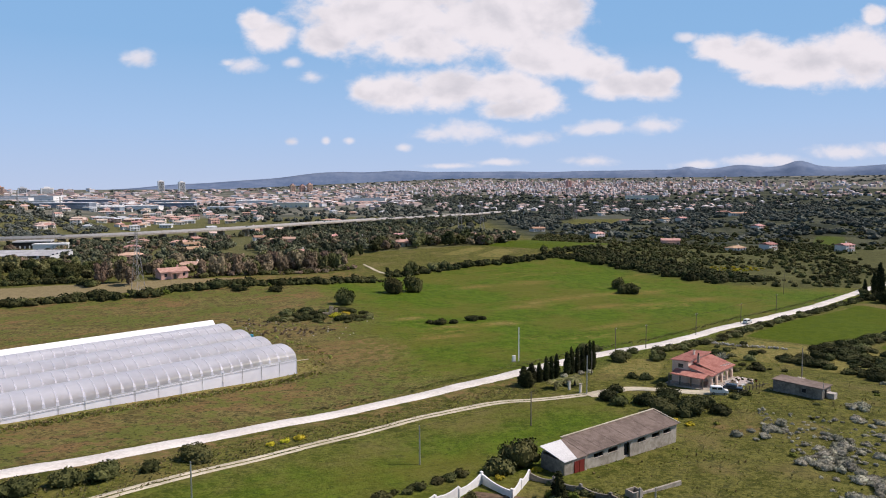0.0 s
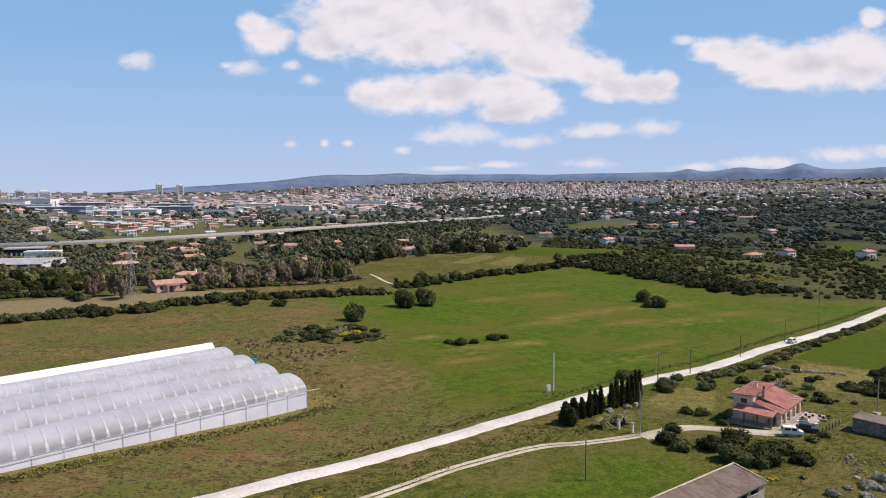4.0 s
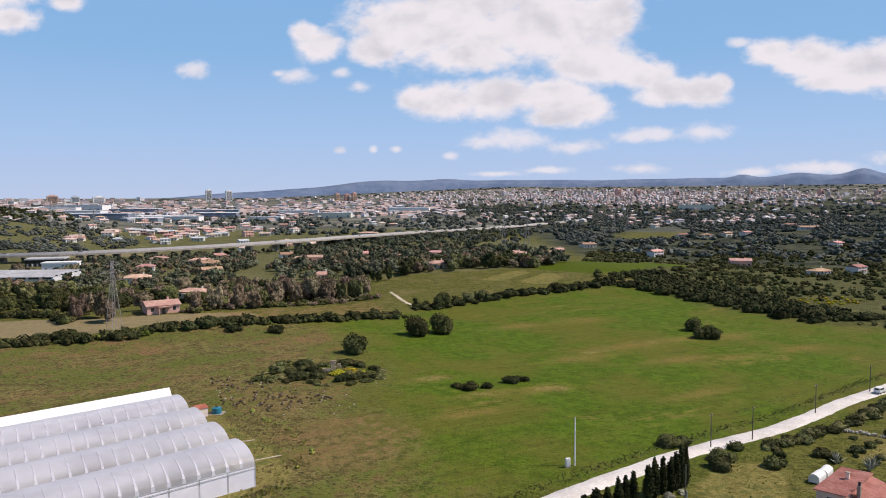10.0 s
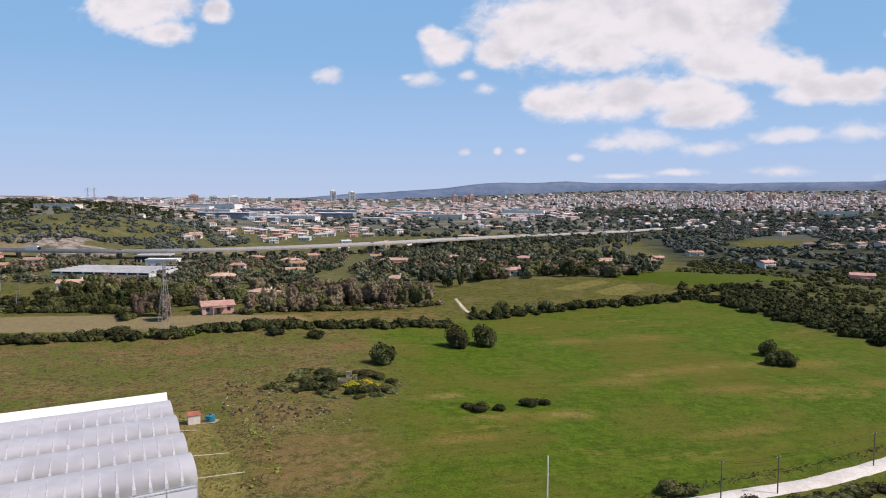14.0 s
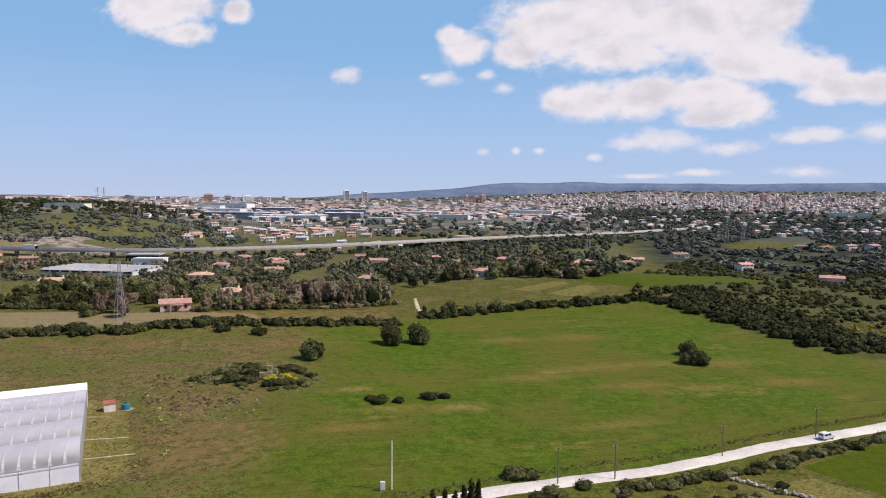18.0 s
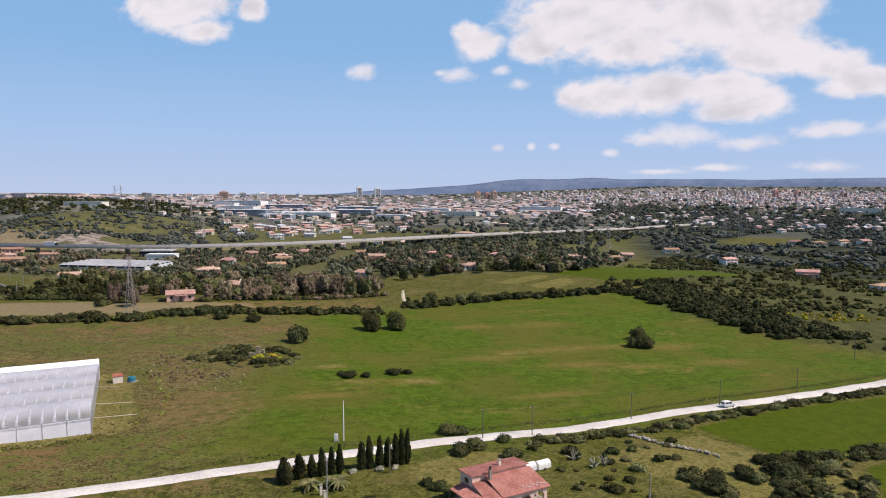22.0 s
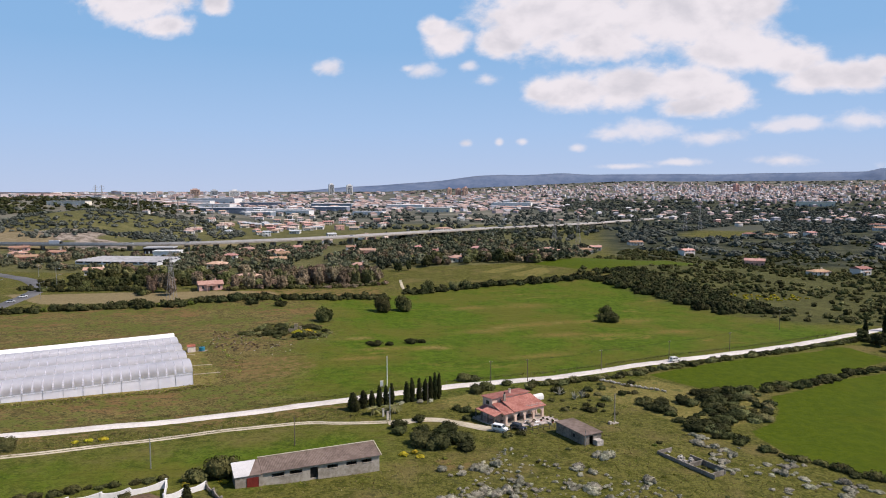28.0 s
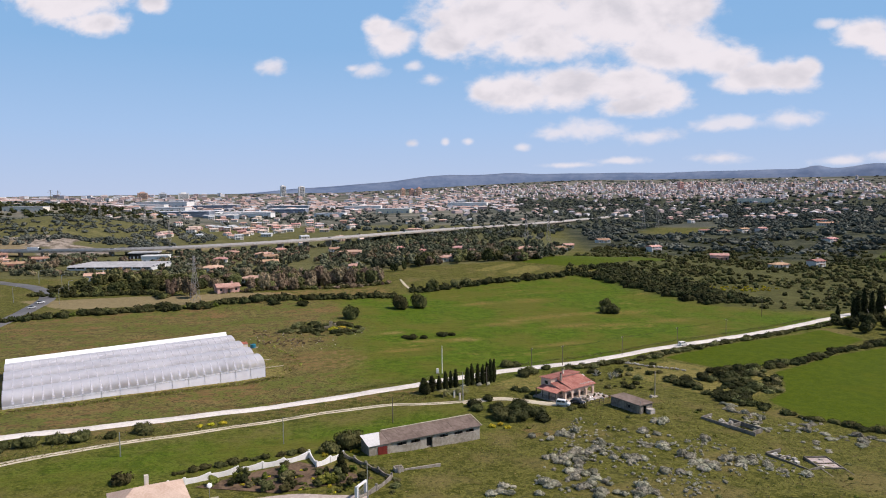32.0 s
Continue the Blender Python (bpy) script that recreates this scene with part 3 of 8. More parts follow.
def ribbon(name, line, offsets, mat, label, category, step=3.0, up=0.06, uneven=0.0, kind="structure", seed=1):
    """A road as a strip; offsets: (sideways, height) across, from left to right."""
    rs = random.Random(seed)
    pts = smooth_line(line, step)
    verts, faces, k = [], [], len(offsets)
    for i, p in enumerate(pts):
        d = (pts[min(i + 1, len(pts) - 1)] - pts[max(i - 1, 0)]).normalized()
        side = Vector((d.y, -d.x, 0))
        for s, h in offsets:
            q = p + side * (s + rs.uniform(-uneven, uneven))
            verts.append((q.x, q.y, ground_at(q.x, q.y) + up + h))
    for i in range(len(pts) - 1):
        for j in range(k - 1):
            a = i * k + j
            faces.append((a, a + 1, a + k + 1, a + k))
    return tagged(mesh_object(name, verts, faces, mat, smooth=True), label, category, kind=kind)


ribbon("road", ROAD, [(-2.3, -0.15), (-1.95, 0.03), (0, 0.10), (1.95, 0.03), (2.3, -0.15)], GRAVEL, "white gravel farm road with rough edges", "road", 2.5, 0.10, 0.18)
ribbon("track_rut", TRACK, [(-1.15, -0.05), (-1.05, 0.02), (-0.45, 0.02), (-0.2, -0.05)], RUT, "pale wheel rut of a dirt track", "track", 2.0, 0.08, 0.08, seed=2)
ribbon("track_rut", TRACK, [(0.15, -0.05), (0.4, 0.02), (1.05, 0.02), (1.15, -0.05)], RUT, "pale wheel rut of a dirt track", "track", 2.0, 0.08, 0.08, seed=3)
ribbon("meadow_track", [(-46, 410), (-43, 401), (-34, 378), (-27, 366)], [(-0.8, -0.05), (-0.6, 0.04), (0.6, 0.04), (0.8, -0.05)], RUT, "pale dirt track at the corner of the meadow", "track", 3.0, 0.1, 0.25, seed=5)
build_ridge()

# ---- mesh helpers ----


def box(bm, x0, y0, z0, x1, y1, z1, bevel=0.0):
    m = Matrix.Translation(((x0 + x1) / 2, (y0 + y1) / 2, (z0 + z1) / 2)) @ Matrix.Diagonal((abs(x1 - x0), abs(y1 - y0), abs(z1 - z0), 1))
    made = bmesh.ops.create_cube(bm, size=1.0, matrix=m)["verts"]
    if bevel:
        bmesh.ops.bevel(bm, geom=list({e for v in made for e in v.link_edges}), offset=bevel, segments=2, affect="EDGES", profile=0.6)


def boxed(*spans, bevel=0.0):
    bm = bmesh.new()
    for s in spans:
        box(bm, *s, bevel=bevel)
    return bm


def rod(bm, a, b, ra, rb=None, sides=8):
    """A tapered round bar from a to b."""
    a, b = Vector(a), Vector(b)
    d = b - a
    m = Matrix.Translation((a + b) / 2) @ d.to_track_quat("Z", "Y").to_matrix().to_4x4()
    bmesh.ops.create_cone(bm, cap_ends=True, segments=sides, radius1=ra, radius2=ra if rb is None else rb, depth=d.length, matrix=m)


def rods(*spans, sides=8):
    bm = bmesh.new()
    for s in spans:
        rod(bm, *s, sides=sides)
    return bm


def slab(bm, points, thick):
    """A sheet through the points, thickened downwards."""
    top = [bm.verts.new(p) for p in points]
    low = [bm.verts.new((x, y, z - thick)) for x, y, z in points]
    bm.faces.new(top)
    bm.faces.new(low[::-1])
    for i in range(len(top)):
        j = (i + 1) % len(top)
        bm.faces.new((top[j], top[i], low[i], low[j]))


# ---- plants ----
bm = bmesh.new()
bmesh.ops.create_icosphere(bm, subdivisions=2, radius=1.0)
ICO_V, ICO_F = np.array([v.co for v in bm.verts]), np.array([[v.index for v in f.verts] for f in bm.faces])
bm.free()
bm = bmesh.new()
bmesh.ops.create_icosphere(bm, subdivisions=1, radius=1.0)
ICO1_V, ICO1_F = np.array([v.co for v in bm.verts]), np.array([[v.index for v in f.verts] for f in bm.faces])
bm.free()


def lobed(rs, lobes, leaves, size, coarse=False, core=0.86):
    """Vertices and faces of foliage: a lumpy dark core in each lobe and many small leaf sprays over it."""
    iv, jf = (ICO1_V, ICO1_F) if coarse else (ICO_V, ICO_F)
    verts, faces, n = [], [], 0
    lobes = np.array(lobes, float)
    for cx, cy, cz, r, tall in lobes:
        k = core * r * (1 + rs.uniform(-0.16, 0.16, (len(iv), 1)))
        v = iv * k * (1, 1, tall) + (cx, cy, cz)
        v[:, 2] = np.maximum(v[:, 2], 0.0)
        verts.append(v)
        faces += (jf + n).tolist()
        n += len(v)
    weight = lobes[:, 3] ** 2
    pick = rs.choice(len(lobes), leaves, p=weight / weight.sum())
    d = rs.normal(size=(leaves, 3))
    d[:, 2] = np.where(d[:, 2] < -0.4, -d[:, 2], d[:, 2])
    d /= np.linalg.norm(d, axis=1)[:, None]
    lo = lobes[pick]
    at = lo[:, :3] + d * (lo[:, 3] * rs.uniform(0.84, 1.10, leaves))[:, None] * np.column_stack([np.ones(leaves), np.ones(leaves), lo[:, 4]])
    out = d + rs.normal(0, 0.55, (leaves, 3))
    out /= np.linalg.norm(out, axis=1)[:, None]
    a = np.cross(out, rs.normal(size=(leaves, 3)))
    a /= np.linalg.norm(a, axis=1)[:, None]
    b = np.cross(out, a)
    s = size * rs.uniform(0.55, 1.35, (leaves, 1))
    quad = np.stack([at - a * s, at + b * s * 0.6, at + a * s, at - b * s * 0.6], 1).reshape(-1, 3)
    quad[:, 2] = np.maximum(quad[:, 2], 0.0)
    verts.append(quad)
    faces += (np.arange(leaves * 4).reshape(-1, 4) + n).tolist()
    return np.concatenate(verts), faces


def bush_lobes(rs, count=7, tall=0.9, spread=0.55):
    rows = [(0, 0, 0.42 * tall, 0.62, tall)]
    for _ in range(count):
        a, d = rs.uniform(0, 6.283), rs.uniform(0.25, 1.0) * spread
        r = rs.uniform(0.26, 0.46)
        rows.append((d * math.cos(a), d * math.sin(a), rs.uniform(0.2, 0.62) * tall, r, tall * rs.uniform(0.8, 1.1)))
    return rows


def crown_lobes(rs, count=9, base=0.62, tall=0.8):
    rows = [(0, 0, base + 0.35, 0.52, tall)]
    for _ in range(count):
        a, d = rs.uniform(0, 6.283), rs.uniform(0.2, 0.62)
        rows.append((d * math.cos(a), d * math.sin(a), base + rs.uniform(0.0, 0.72), rs.uniform(0.24, 0.42), tall * rs.uniform(0.8, 1.15)))
    return rows


def loose_lobes(rs, count=11, base=0.5, height=1.9):
    rows = []
    for i in range(count):
        z = base + height * i / count
        t = i / count
        a, d = rs.uniform(0, 6.283), rs.uniform(0.15, 0.80) * math.sqrt(max(0.05, math.sin(math.pi * (0.12 + 0.80 * t))))
        rows.append((d * math.cos(a), d * math.sin(a), z, rs.uniform(0.32, 0.52) * (1 - 0.3 * t), rs.uniform(0.8, 1.05)))
    return rows


def cypress_lobes(rs):
    rows = []
    for i in range(11):
        t = i / 10
        r = 0.13 * (1 - t) ** 0.55 * (0.7 + 0.6 * min(1, t * 5)) + 0.02
        rows.append((rs.uniform(-0.015, 0.015), rs.uniform(-0.015, 0.015), 0.06 + t * 0.88, r, 1.35))
    return rows


def leaf_mesh(name, verts, faces, mat):
    me = bpy.data.meshes.new(name)
    me.from_pydata(verts.tolist(), [], faces)
    me.materials.append(mat)
    return me


def tuft_leaves(rs, count=9):
    """A clump of upright grass blades and stems."""
    v, f = [], []
    for i in range(count):
        a, lean, w_ = rs.uniform(0, 6.283), rs.uniform(0.1, 0.8), rs.uniform(0.10, 0.2)
        c, s_ = math.cos(a), math.sin(a)
        x, y = rs.uniform(-0.3, 0.3), rs.uniform(-0.3, 0.3)
        top = rs.uniform(0.6, 1.1)
        k = len(v)
        v += [(x - s_ * w_, y + c * w_, 0), (x + s_ * w_, y - c * w_, 0), (x + c * lean * 0.5 + s_ * w_, y + s_ * lean * 0.5 - c * w_, top * 0.65), (x + c * lean, y + s_ * lean, top), (x + c * lean * 0.5 - s_ * w_, y + s_ * lean * 0.5 + c * w_, top * 0.65)]
        f.append([k, k + 1, k + 2, k + 3, k + 4])
    return np.array(v), f


RS = np.random.RandomState(21)
TUFT = [tuft_leaves(RS) for _ in range(5)]
BUSH = [lobed(RS, bush_lobes(RS, 9, 0.9, 0.62), 380, 0.10, True) for _ in range(4)]
BUSH_SMALL = [lobed(RS, bush_lobes(RS, 7, 0.9, 0.66), 300, 0.095, True) for _ in range(4)]
BUSH_FINE = [lobed(RS, bush_lobes(RS, 12, 0.9, 0.66), 1150, 0.066, True) for _ in range(4)]
BUSH_MID = [lobed(RS, bush_lobes(RS, 5, 0.85, 0.66), 84, 0.17, True) for _ in range(5)]
CROWN = [lobed(RS, crown_lobes(RS, 15, 0.28), 950, 0.072, True) for _ in range(4)]
CROWN_MID = [lobed(RS, crown_lobes(RS, 6, 0.28), 120, 0.16, True, 0.88) for _ in range(4)]
LOOSE = [lobed(RS, loose_lobes(RS, 16, 0.36, 1.25), 620, 0.10, True, 0.72) for _ in range(5)]
CYPRESS = [lobed(RS, cypress_lobes(RS), 620, 0.035, True, 0.9) for _ in range(3)]
FAR_TREE = [lobed(RS, [(0, 0, 0.5, 0.52, 0.9), (0.45, 0.1, 0.4, 0.38, 0.9), (-0.2, 0.42, 0.36, 0.36, 0.9)], 22, 0.28, True, 0.9) for _ in range(4)]

HOMES = []


def sighted(x, y):
    """Whether a spot would stand on a house or hide it from the camera in the south."""
    for hx, hy, r in HOMES:
        d = math.hypot(hx, hy)
        dx, dy = x - hx, y - hy
        ahead_, side = -(dx * hx + dy * hy) / d, abs(dx * hy - dy * hx) / d
        if side < r * 0.85 and -r * 0.8 < ahead_ < 15:
            return True
    return False


SHRUB_MESH = {}


def shrub(x, y, r, mat=LEAF_OAK, label="rounded dark green evergreen shrub in the grass", tall=1.0, group="", name="shrub", rs=RS):
    """One bush of radius r, as an object of its own."""
    tier = 2 if r > 2.9 else 1 if r > 1.25 else 0
    store = (BUSH_SMALL, BUSH, BUSH_FINE)[tier]
    key = (mat.name, tier, int(rs.randint(4)))
    if key not in SHRUB_MESH:
        SHRUB_MESH[key] = leaf_mesh("shrub", *store[key[2]], mat)
    ob = new(name, SHRUB_MESH[key])
    ob.matrix_basis = pose(x, y, ground_at(x, y, -0.08 * r), 0, 0, rs.uniform(0, 360)) @ Matrix.Diagonal((r * rs.uniform(0.9, 1.1), r * rs.uniform(0.9, 1.1), r * tall, 1))
    return tagged(ob, label, "shrub", group)


TREE_MESH = {}


def trunk_bm(rs, base, spread):
    bm = bmesh.new()
    rod(bm, (0, 0, -0.05), (0.02, 0.01, base), 0.065, 0.045, 7)
    for i in range(4):
        a = i * 1.57 + rs.uniform(-0.5, 0.5)
        rod(bm, (0.02, 0.01, base * 0.92), (spread * math.cos(a), spread * math.sin(a), base + rs.uniform(0.35, 0.6)), 0.04, 0.012, 5)
    return bm


def tree(x, y, r, height, mat=LEAF_OAK, label="broad-crowned evergreen tree at the field edge", kind="crown", group="", name="tree", rs=RS):
    """One tree with trunk and crown; r is the crown's radius."""
    store = {"crown": CROWN, "loose": LOOSE, "cypress": CYPRESS}[kind]
    key = (kind, mat.name, int(rs.randint(len(store))))
    if key not in TREE_MESH:
        base = {"crown": 0.5, "loose": 0.5, "cypress": 0.10}[kind]
        top = {"crown": 1.6, "loose": 2.0, "cypress": 1.0}[kind]
        trunk = bpy.data.meshes.new("trunk")
        b = trunk_bm(rs, base, 0.3) if kind != "cypress" else rods(((0, 0, -0.03), (0, 0, 0.6), 0.03, 0.012))
        b.to_mesh(trunk)
        b.free()
        trunk.materials.append(BARK)
        TREE_MESH[key] = (trunk, leaf_mesh("crown", *store[key[2]], mat), top)
    trunk, crown, top = TREE_MESH[key]
    base = thing(name, label, "tree", x, y, rs.uniform(0, 360), ground_at(x, y, -0.05), group)
    base.scale = (r, r, height / top) if kind != "cypress" else (r / 0.16, r / 0.16, height)
    for nm, me in (("trunk", trunk), ("crown", crown)):
        p = new(nm, me)
        p.parent = base
    return base


def thicket(name, spots, protos, mat, label, category="woodland", sink=0.06):
    """Many plants as one mesh. spots: x, y, radius, height factor."""
    rs = np.random.RandomState(len(spots) + 5)
    vs, tints, total, offset = [], [], [], 0
    loops, sizes = [], []
    packed = [(v, [len(f) for f in fs], np.concatenate([np.array(f) for f in fs])) for v, fs in protos]
    spots = np.array(spots, float)
    ground = hgt(spots[:, 0], spots[:, 1])
    for i, (x, y, r, tall) in enumerate(spots):
        v, size, loop = packed[rs.randint(len(packed))]
        a = rs.uniform(0, 6.283)
        c, s = math.cos(a) * r, math.sin(a) * r
        vs.append(np.column_stack([v[:, 0] * c - v[:, 1] * s + x, v[:, 0] * s + v[:, 1] * c + y, v[:, 2] * r * tall + ground[i] - sink * r]))
        tints.append(np.full(len(v), rs.uniform(), np.float32))
        loops.append(loop + offset)
        sizes.extend(size)
        offset += len(v)
    v, loops, sizes = np.concatenate(vs), np.concatenate(loops), np.array(sizes)
    me = bpy.data.meshes.new(name)
    me.vertices.add(len(v))
    me.vertices.foreach_set("co", v.ravel())
    me.loops.add(len(loops))
    me.loops.foreach_set("vertex_index", loops.astype(np.int32))
    me.polygons.add(len(sizes))
    me.polygons.foreach_set("loop_start", np.concatenate([[0], np.cumsum(sizes)[:-1]]).astype(np.int32))
    me.update(calc_edges=True)
    me.validate()
    me.attributes.new("tint", "FLOAT", "POINT").data.foreach_set("value", np.concatenate(tints))
    me.materials.append(mat)
    return tagged(new(name, me), label, category, kind="stuff")


def inside(x, y, poly):
    return float(signed(np.array([x]), np.array([y]), poly)[0]) > 0


def strewn(rs, poly, count, r0, r1, t0=0.8, t1=1.1, avoid=(), clump=0.0):
    """Random spots in a polygon, clear of the avoided ones; clump: 0 to 1."""
    xs, ys = [p[0] for p in poly], [p[1] for p in poly]
    n = count * 14
    px, py = rs.uniform(min(xs), max(xs), n), rs.uniform(min(ys), max(ys), n)
    keep = signed(px, py, poly) > 0
    for a in avoid:
        keep &= signed(px, py, a) < -2
    if clump:
        f = np.sin(px * 0.061 + 1.7 * np.sin(py * 0.023)) + np.sin(py * 0.047 + 1.3 * np.sin(px * 0.031)) + 0.7 * np.sin(px * 0.17 + py * 0.13)
        keep &= f > rs.uniform(-2.2, 0.6, n) * clump
    px, py = px[keep][:count], py[keep][:count]
    return [(x, y, rs.uniform(r0, r1), rs.uniform(t0, t1)) for x, y in zip(px, py) if not sighted(x, y)]


def row_spots(rs, line, gap, wide, r0, r1, t0=0.8, t1=1.1):
    """Spots along a hedge line."""
    out = []
    for (ax, ay), (bx, by) in zip(line, line[1:]):
        n = max(1, int(math.hypot(bx - ax, by - ay) / gap))
        for i in range(n):
            t = (i + rs.uniform(0, 1)) / n
            out.append((ax + (bx - ax) * t + rs.uniform(-wide, wide), ay + (by - ay) * t + rs.uniform(-wide, wide), rs.uniform(r0, r1), rs.uniform(t0, t1)))
    return out


RP = np.random.RandomState(77)
# lone trees and shrubs in the big field
for x, y, r, h in ((-22.1, 304, 5.9, 8.2), (-13.8, 310, 5.0, 8.6), (-38.9, 273, 5.0, 7.4), (83.0, 313, 5.4, 5.4), (82.0, 325, 4.4, 6.4), (-16.5, 368, 5.0, 8.5)):
    shrub(x, y, r, LEAF_OAK, "large rounded holm oak standing alone in the green field", h / r * 0.95, "lone field oaks", "field_oak", RP)
for x, y, r in ((-28.8, 252.5, 2.2), (-71.3, 296, 4.3), (-86.2, 295, 3.8), (9.5, 244, 3.0), (13.5, 246, 2.2), (-0.8, 235.5, 3.2), (3.5, 237, 2.2), (-28.9, 363, 1.8), (-4.6, 237, 1.9)):
    shrub(x, y, r, LEAF_DARK, "low dark evergreen shrub in the open field", 0.75, "field shrubs", rs=RP)
for x, y, r in ((-55.8, 249, 2.8), (-47.7, 240, 3.4), (-42.7, 241, 3.6), (-35.5, 240, 3.0), (-50.2, 254, 3.3), (-54.3, 236.5, 1.9), (-31.7, 242.5, 3.0), (-51.3, 244.5, 3.0), (-45.5, 247, 3.0), (-58, 252, 2.0)):
    shrub(x, y, r, LEAF_DARK if r > 2.9 else LEAF_OLIVE, "dark shrub in the overgrown ruin mound", 0.72, "ruin mound shrubs", rs=RP)
for x, y, r in ((-38, 245.5, 2.9), (-35, 248, 2.8), (-40, 251, 2.2), (-33, 244, 2.2), (-36.5, 242.5, 2.2), (-31, 247, 1.8)):
    shrub(x, y, r, LEAF_YELLOW, "yellow flowering broom beside the ruined wall", 0.7, "broom bushes", "broom_bush", RP)
for x, y, r, t in strewn(RP, [(-64, 256), (-60, 238), (-46, 231), (-28, 236), (-24, 250), (-36, 260), (-50, 262)], 85, 0.9, 2.6):
    shrub(x, y, r, [LEAF_OLIVE, LEAF_OAK, LEAF_OAK, LEAF_DARK, LEAF_OLIVE][RP.randint(5)], "low grey green scrub bush on the ruin mound", t * 0.7, "ruin mound shrubs", rs=RP)
# shrubs round the farmhouse and the gate
for x, y, r in ((45.3, 166.5, 1.9), (48.3, 165.2, 2.1), (38.5, 153.9, 2.3), (34.9, 147.6, 3.0), (42.3, 143.9, 3.3), (47.3, 145.3, 3.0), (36.6, 143.7, 2.6), (70.9, 192.1, 1.9), (49.0, 190.9, 3.0), (53.8, 197.9, 2.3), (40.2, 197.8, 3.4), (43.6, 198.7, 2.6), (46.9, 186.0, 3.2), (57.6, 188.0, 2.8), (69.6, 194.6, 2.4), (43.5, 137.4, 3.8), (47.8, 136.2, 4.0), (51.9, 139.5, 3.6), (48.0, 146.7, 3.4), (54.3, 135.7, 2.6), (61.9, 146.3, 1.6), (64.8, 148.6, 1.5), (49.8, 157.9, 1.6), (51.2, 161.6, 1.7)):
    shrub(x, y, r, [LEAF_OAK, LEAF_DARK, LEAF_DARK][RP.randint(3)], "dense garden shrub beside the farmhouse drive", 0.85, "farmhouse shrubs", rs=RP)
for x, y, r in ((-38.6, 106, 3.0), (-51.8, 94, 3.0), (-47.8, 97, 3.2), (-56, 90, 3.0), (-43, 100.5, 2.0), (-23.9, 75.5, 2.6), (8.2, 103.2, 2.8), (-60, 86, 2.8)):
    shrub(x, y, r, LEAF_OAK, "rounded evergreen bush beside the gravel road", 0.95, "roadside bushes", rs=RP)
shrub(12.0, 106.5, 3.7, LEAF_OAK, "large rounded evergreen tree beside the barn", 1.35, name="round_tree", rs=RP)
shrub(8.4, 103.6, 2.9, LEAF_DARK, "dark round bush beside the barn", 1.0, rs=RP)
for x, y, r, h in ((18.6, 160, 1.5, 5.0), (20.6, 162.3, 1.3, 5.2), (22.6, 163.6, 0.95, 4.8), (24.4, 164.4, 0.9, 6.2), (25.8, 165.8, 0.8, 6.0), (27.2, 166.6, 0.85, 6.4), (30.4, 170.2, 1.0, 6.2), (31.6, 171.2, 0.9, 7.2), (33.3, 172.6, 0.8, 7.0), (34.8, 173.4, 0.9, 6.6), (36.0, 174.6, 0.85, 7.2), (37.0, 175.4, 0.85, 8.2), (38.0, 176.2, 0.8, 8.0), (19.6, 159.0, 1.2, 4.0)):
    tree(x, y, r, h, LEAF_CYPRESS, "slender dark cypress in the roadside row", "cypress", "cypress row", "cypress", RP)
for x, y, r in ((29.5, 168, 1.2), (34, 171, 1.3), (36.5, 173, 1.1)):
    shrub(x, y, r, LEAF_GREY, "silver grey shrub at the foot of the cypresses", 0.8, "silver shrubs", "silver_shrub", RP)
for x, y, r, h in ((206, 330, 1.8, 15), (212, 327, 2.0, 17), (198, 321, 1.4, 11), (217, 322, 1.6, 13)):
    tree(x, y, r, h, LEAF_CYPRESS, "tall dark cypress at the end of the gravel road", "cypress", "far cypresses", "cypress", RP)
for x, y, r, h in ((188, 296, 4.2, 7.5), (196, 300, 4.6, 9.0), (203, 296, 4.4, 8.0), (210, 302, 5.0, 10.0), (218, 308, 5.2, 11.0), (190, 287, 3.6, 6.5), (206, 286, 4.4, 7.5), (226, 300, 5.0, 10.5), (184, 306, 3.4, 6.0), (216, 290, 4.6, 8.5)):
    tree(x, y, r, h, LEAF_DARK, "dark spreading tree by the tall cypresses", "crown", "road end trees", "road_tree", RP)
for x, y, r, h in ((186.5, 309, 1.2, 9), (197, 314, 1.7, 14), (204, 316, 1.8, 15), (222, 312, 1.8, 14), (230, 308, 1.6, 13), (238, 312, 1.9, 15), (232, 292, 1.5, 12), (218, 300, 1.5, 12), (226, 286, 1.4, 11), (246, 304, 1.8, 15), (246, 322, 2.0, 16), (254, 314, 1.7, 14)):
    tree(x, y, r, h, LEAF_CYPRESS, "tall dark cypress in the grove at the road's end", "cypress", "far cypresses", "cypress", RP)
for x, y, r, t in strewn(RP, [(182, 300), (196, 318), (214, 330), (258, 330), (262, 290), (226, 276), (196, 280)], 46, 2.2, 3.8):
    tree(x, y, r, r * RP.uniform(1.3, 1.8), [LEAF_OLIVE, LEAF_DARK, LEAF_OAK][RP.randint(3)], "rounded olive tree in the grove by the cypresses", "crown", "road end trees", "road_tree", RP)
for x, y, r in ((200, 316, 4.0), (193, 309, 3.6), (207, 318, 4.2), (186, 303, 3.2)):
    shrub(x, y, r, LEAF_DARK, "dark shrub below the tall cypresses", 0.9, rs=RP)
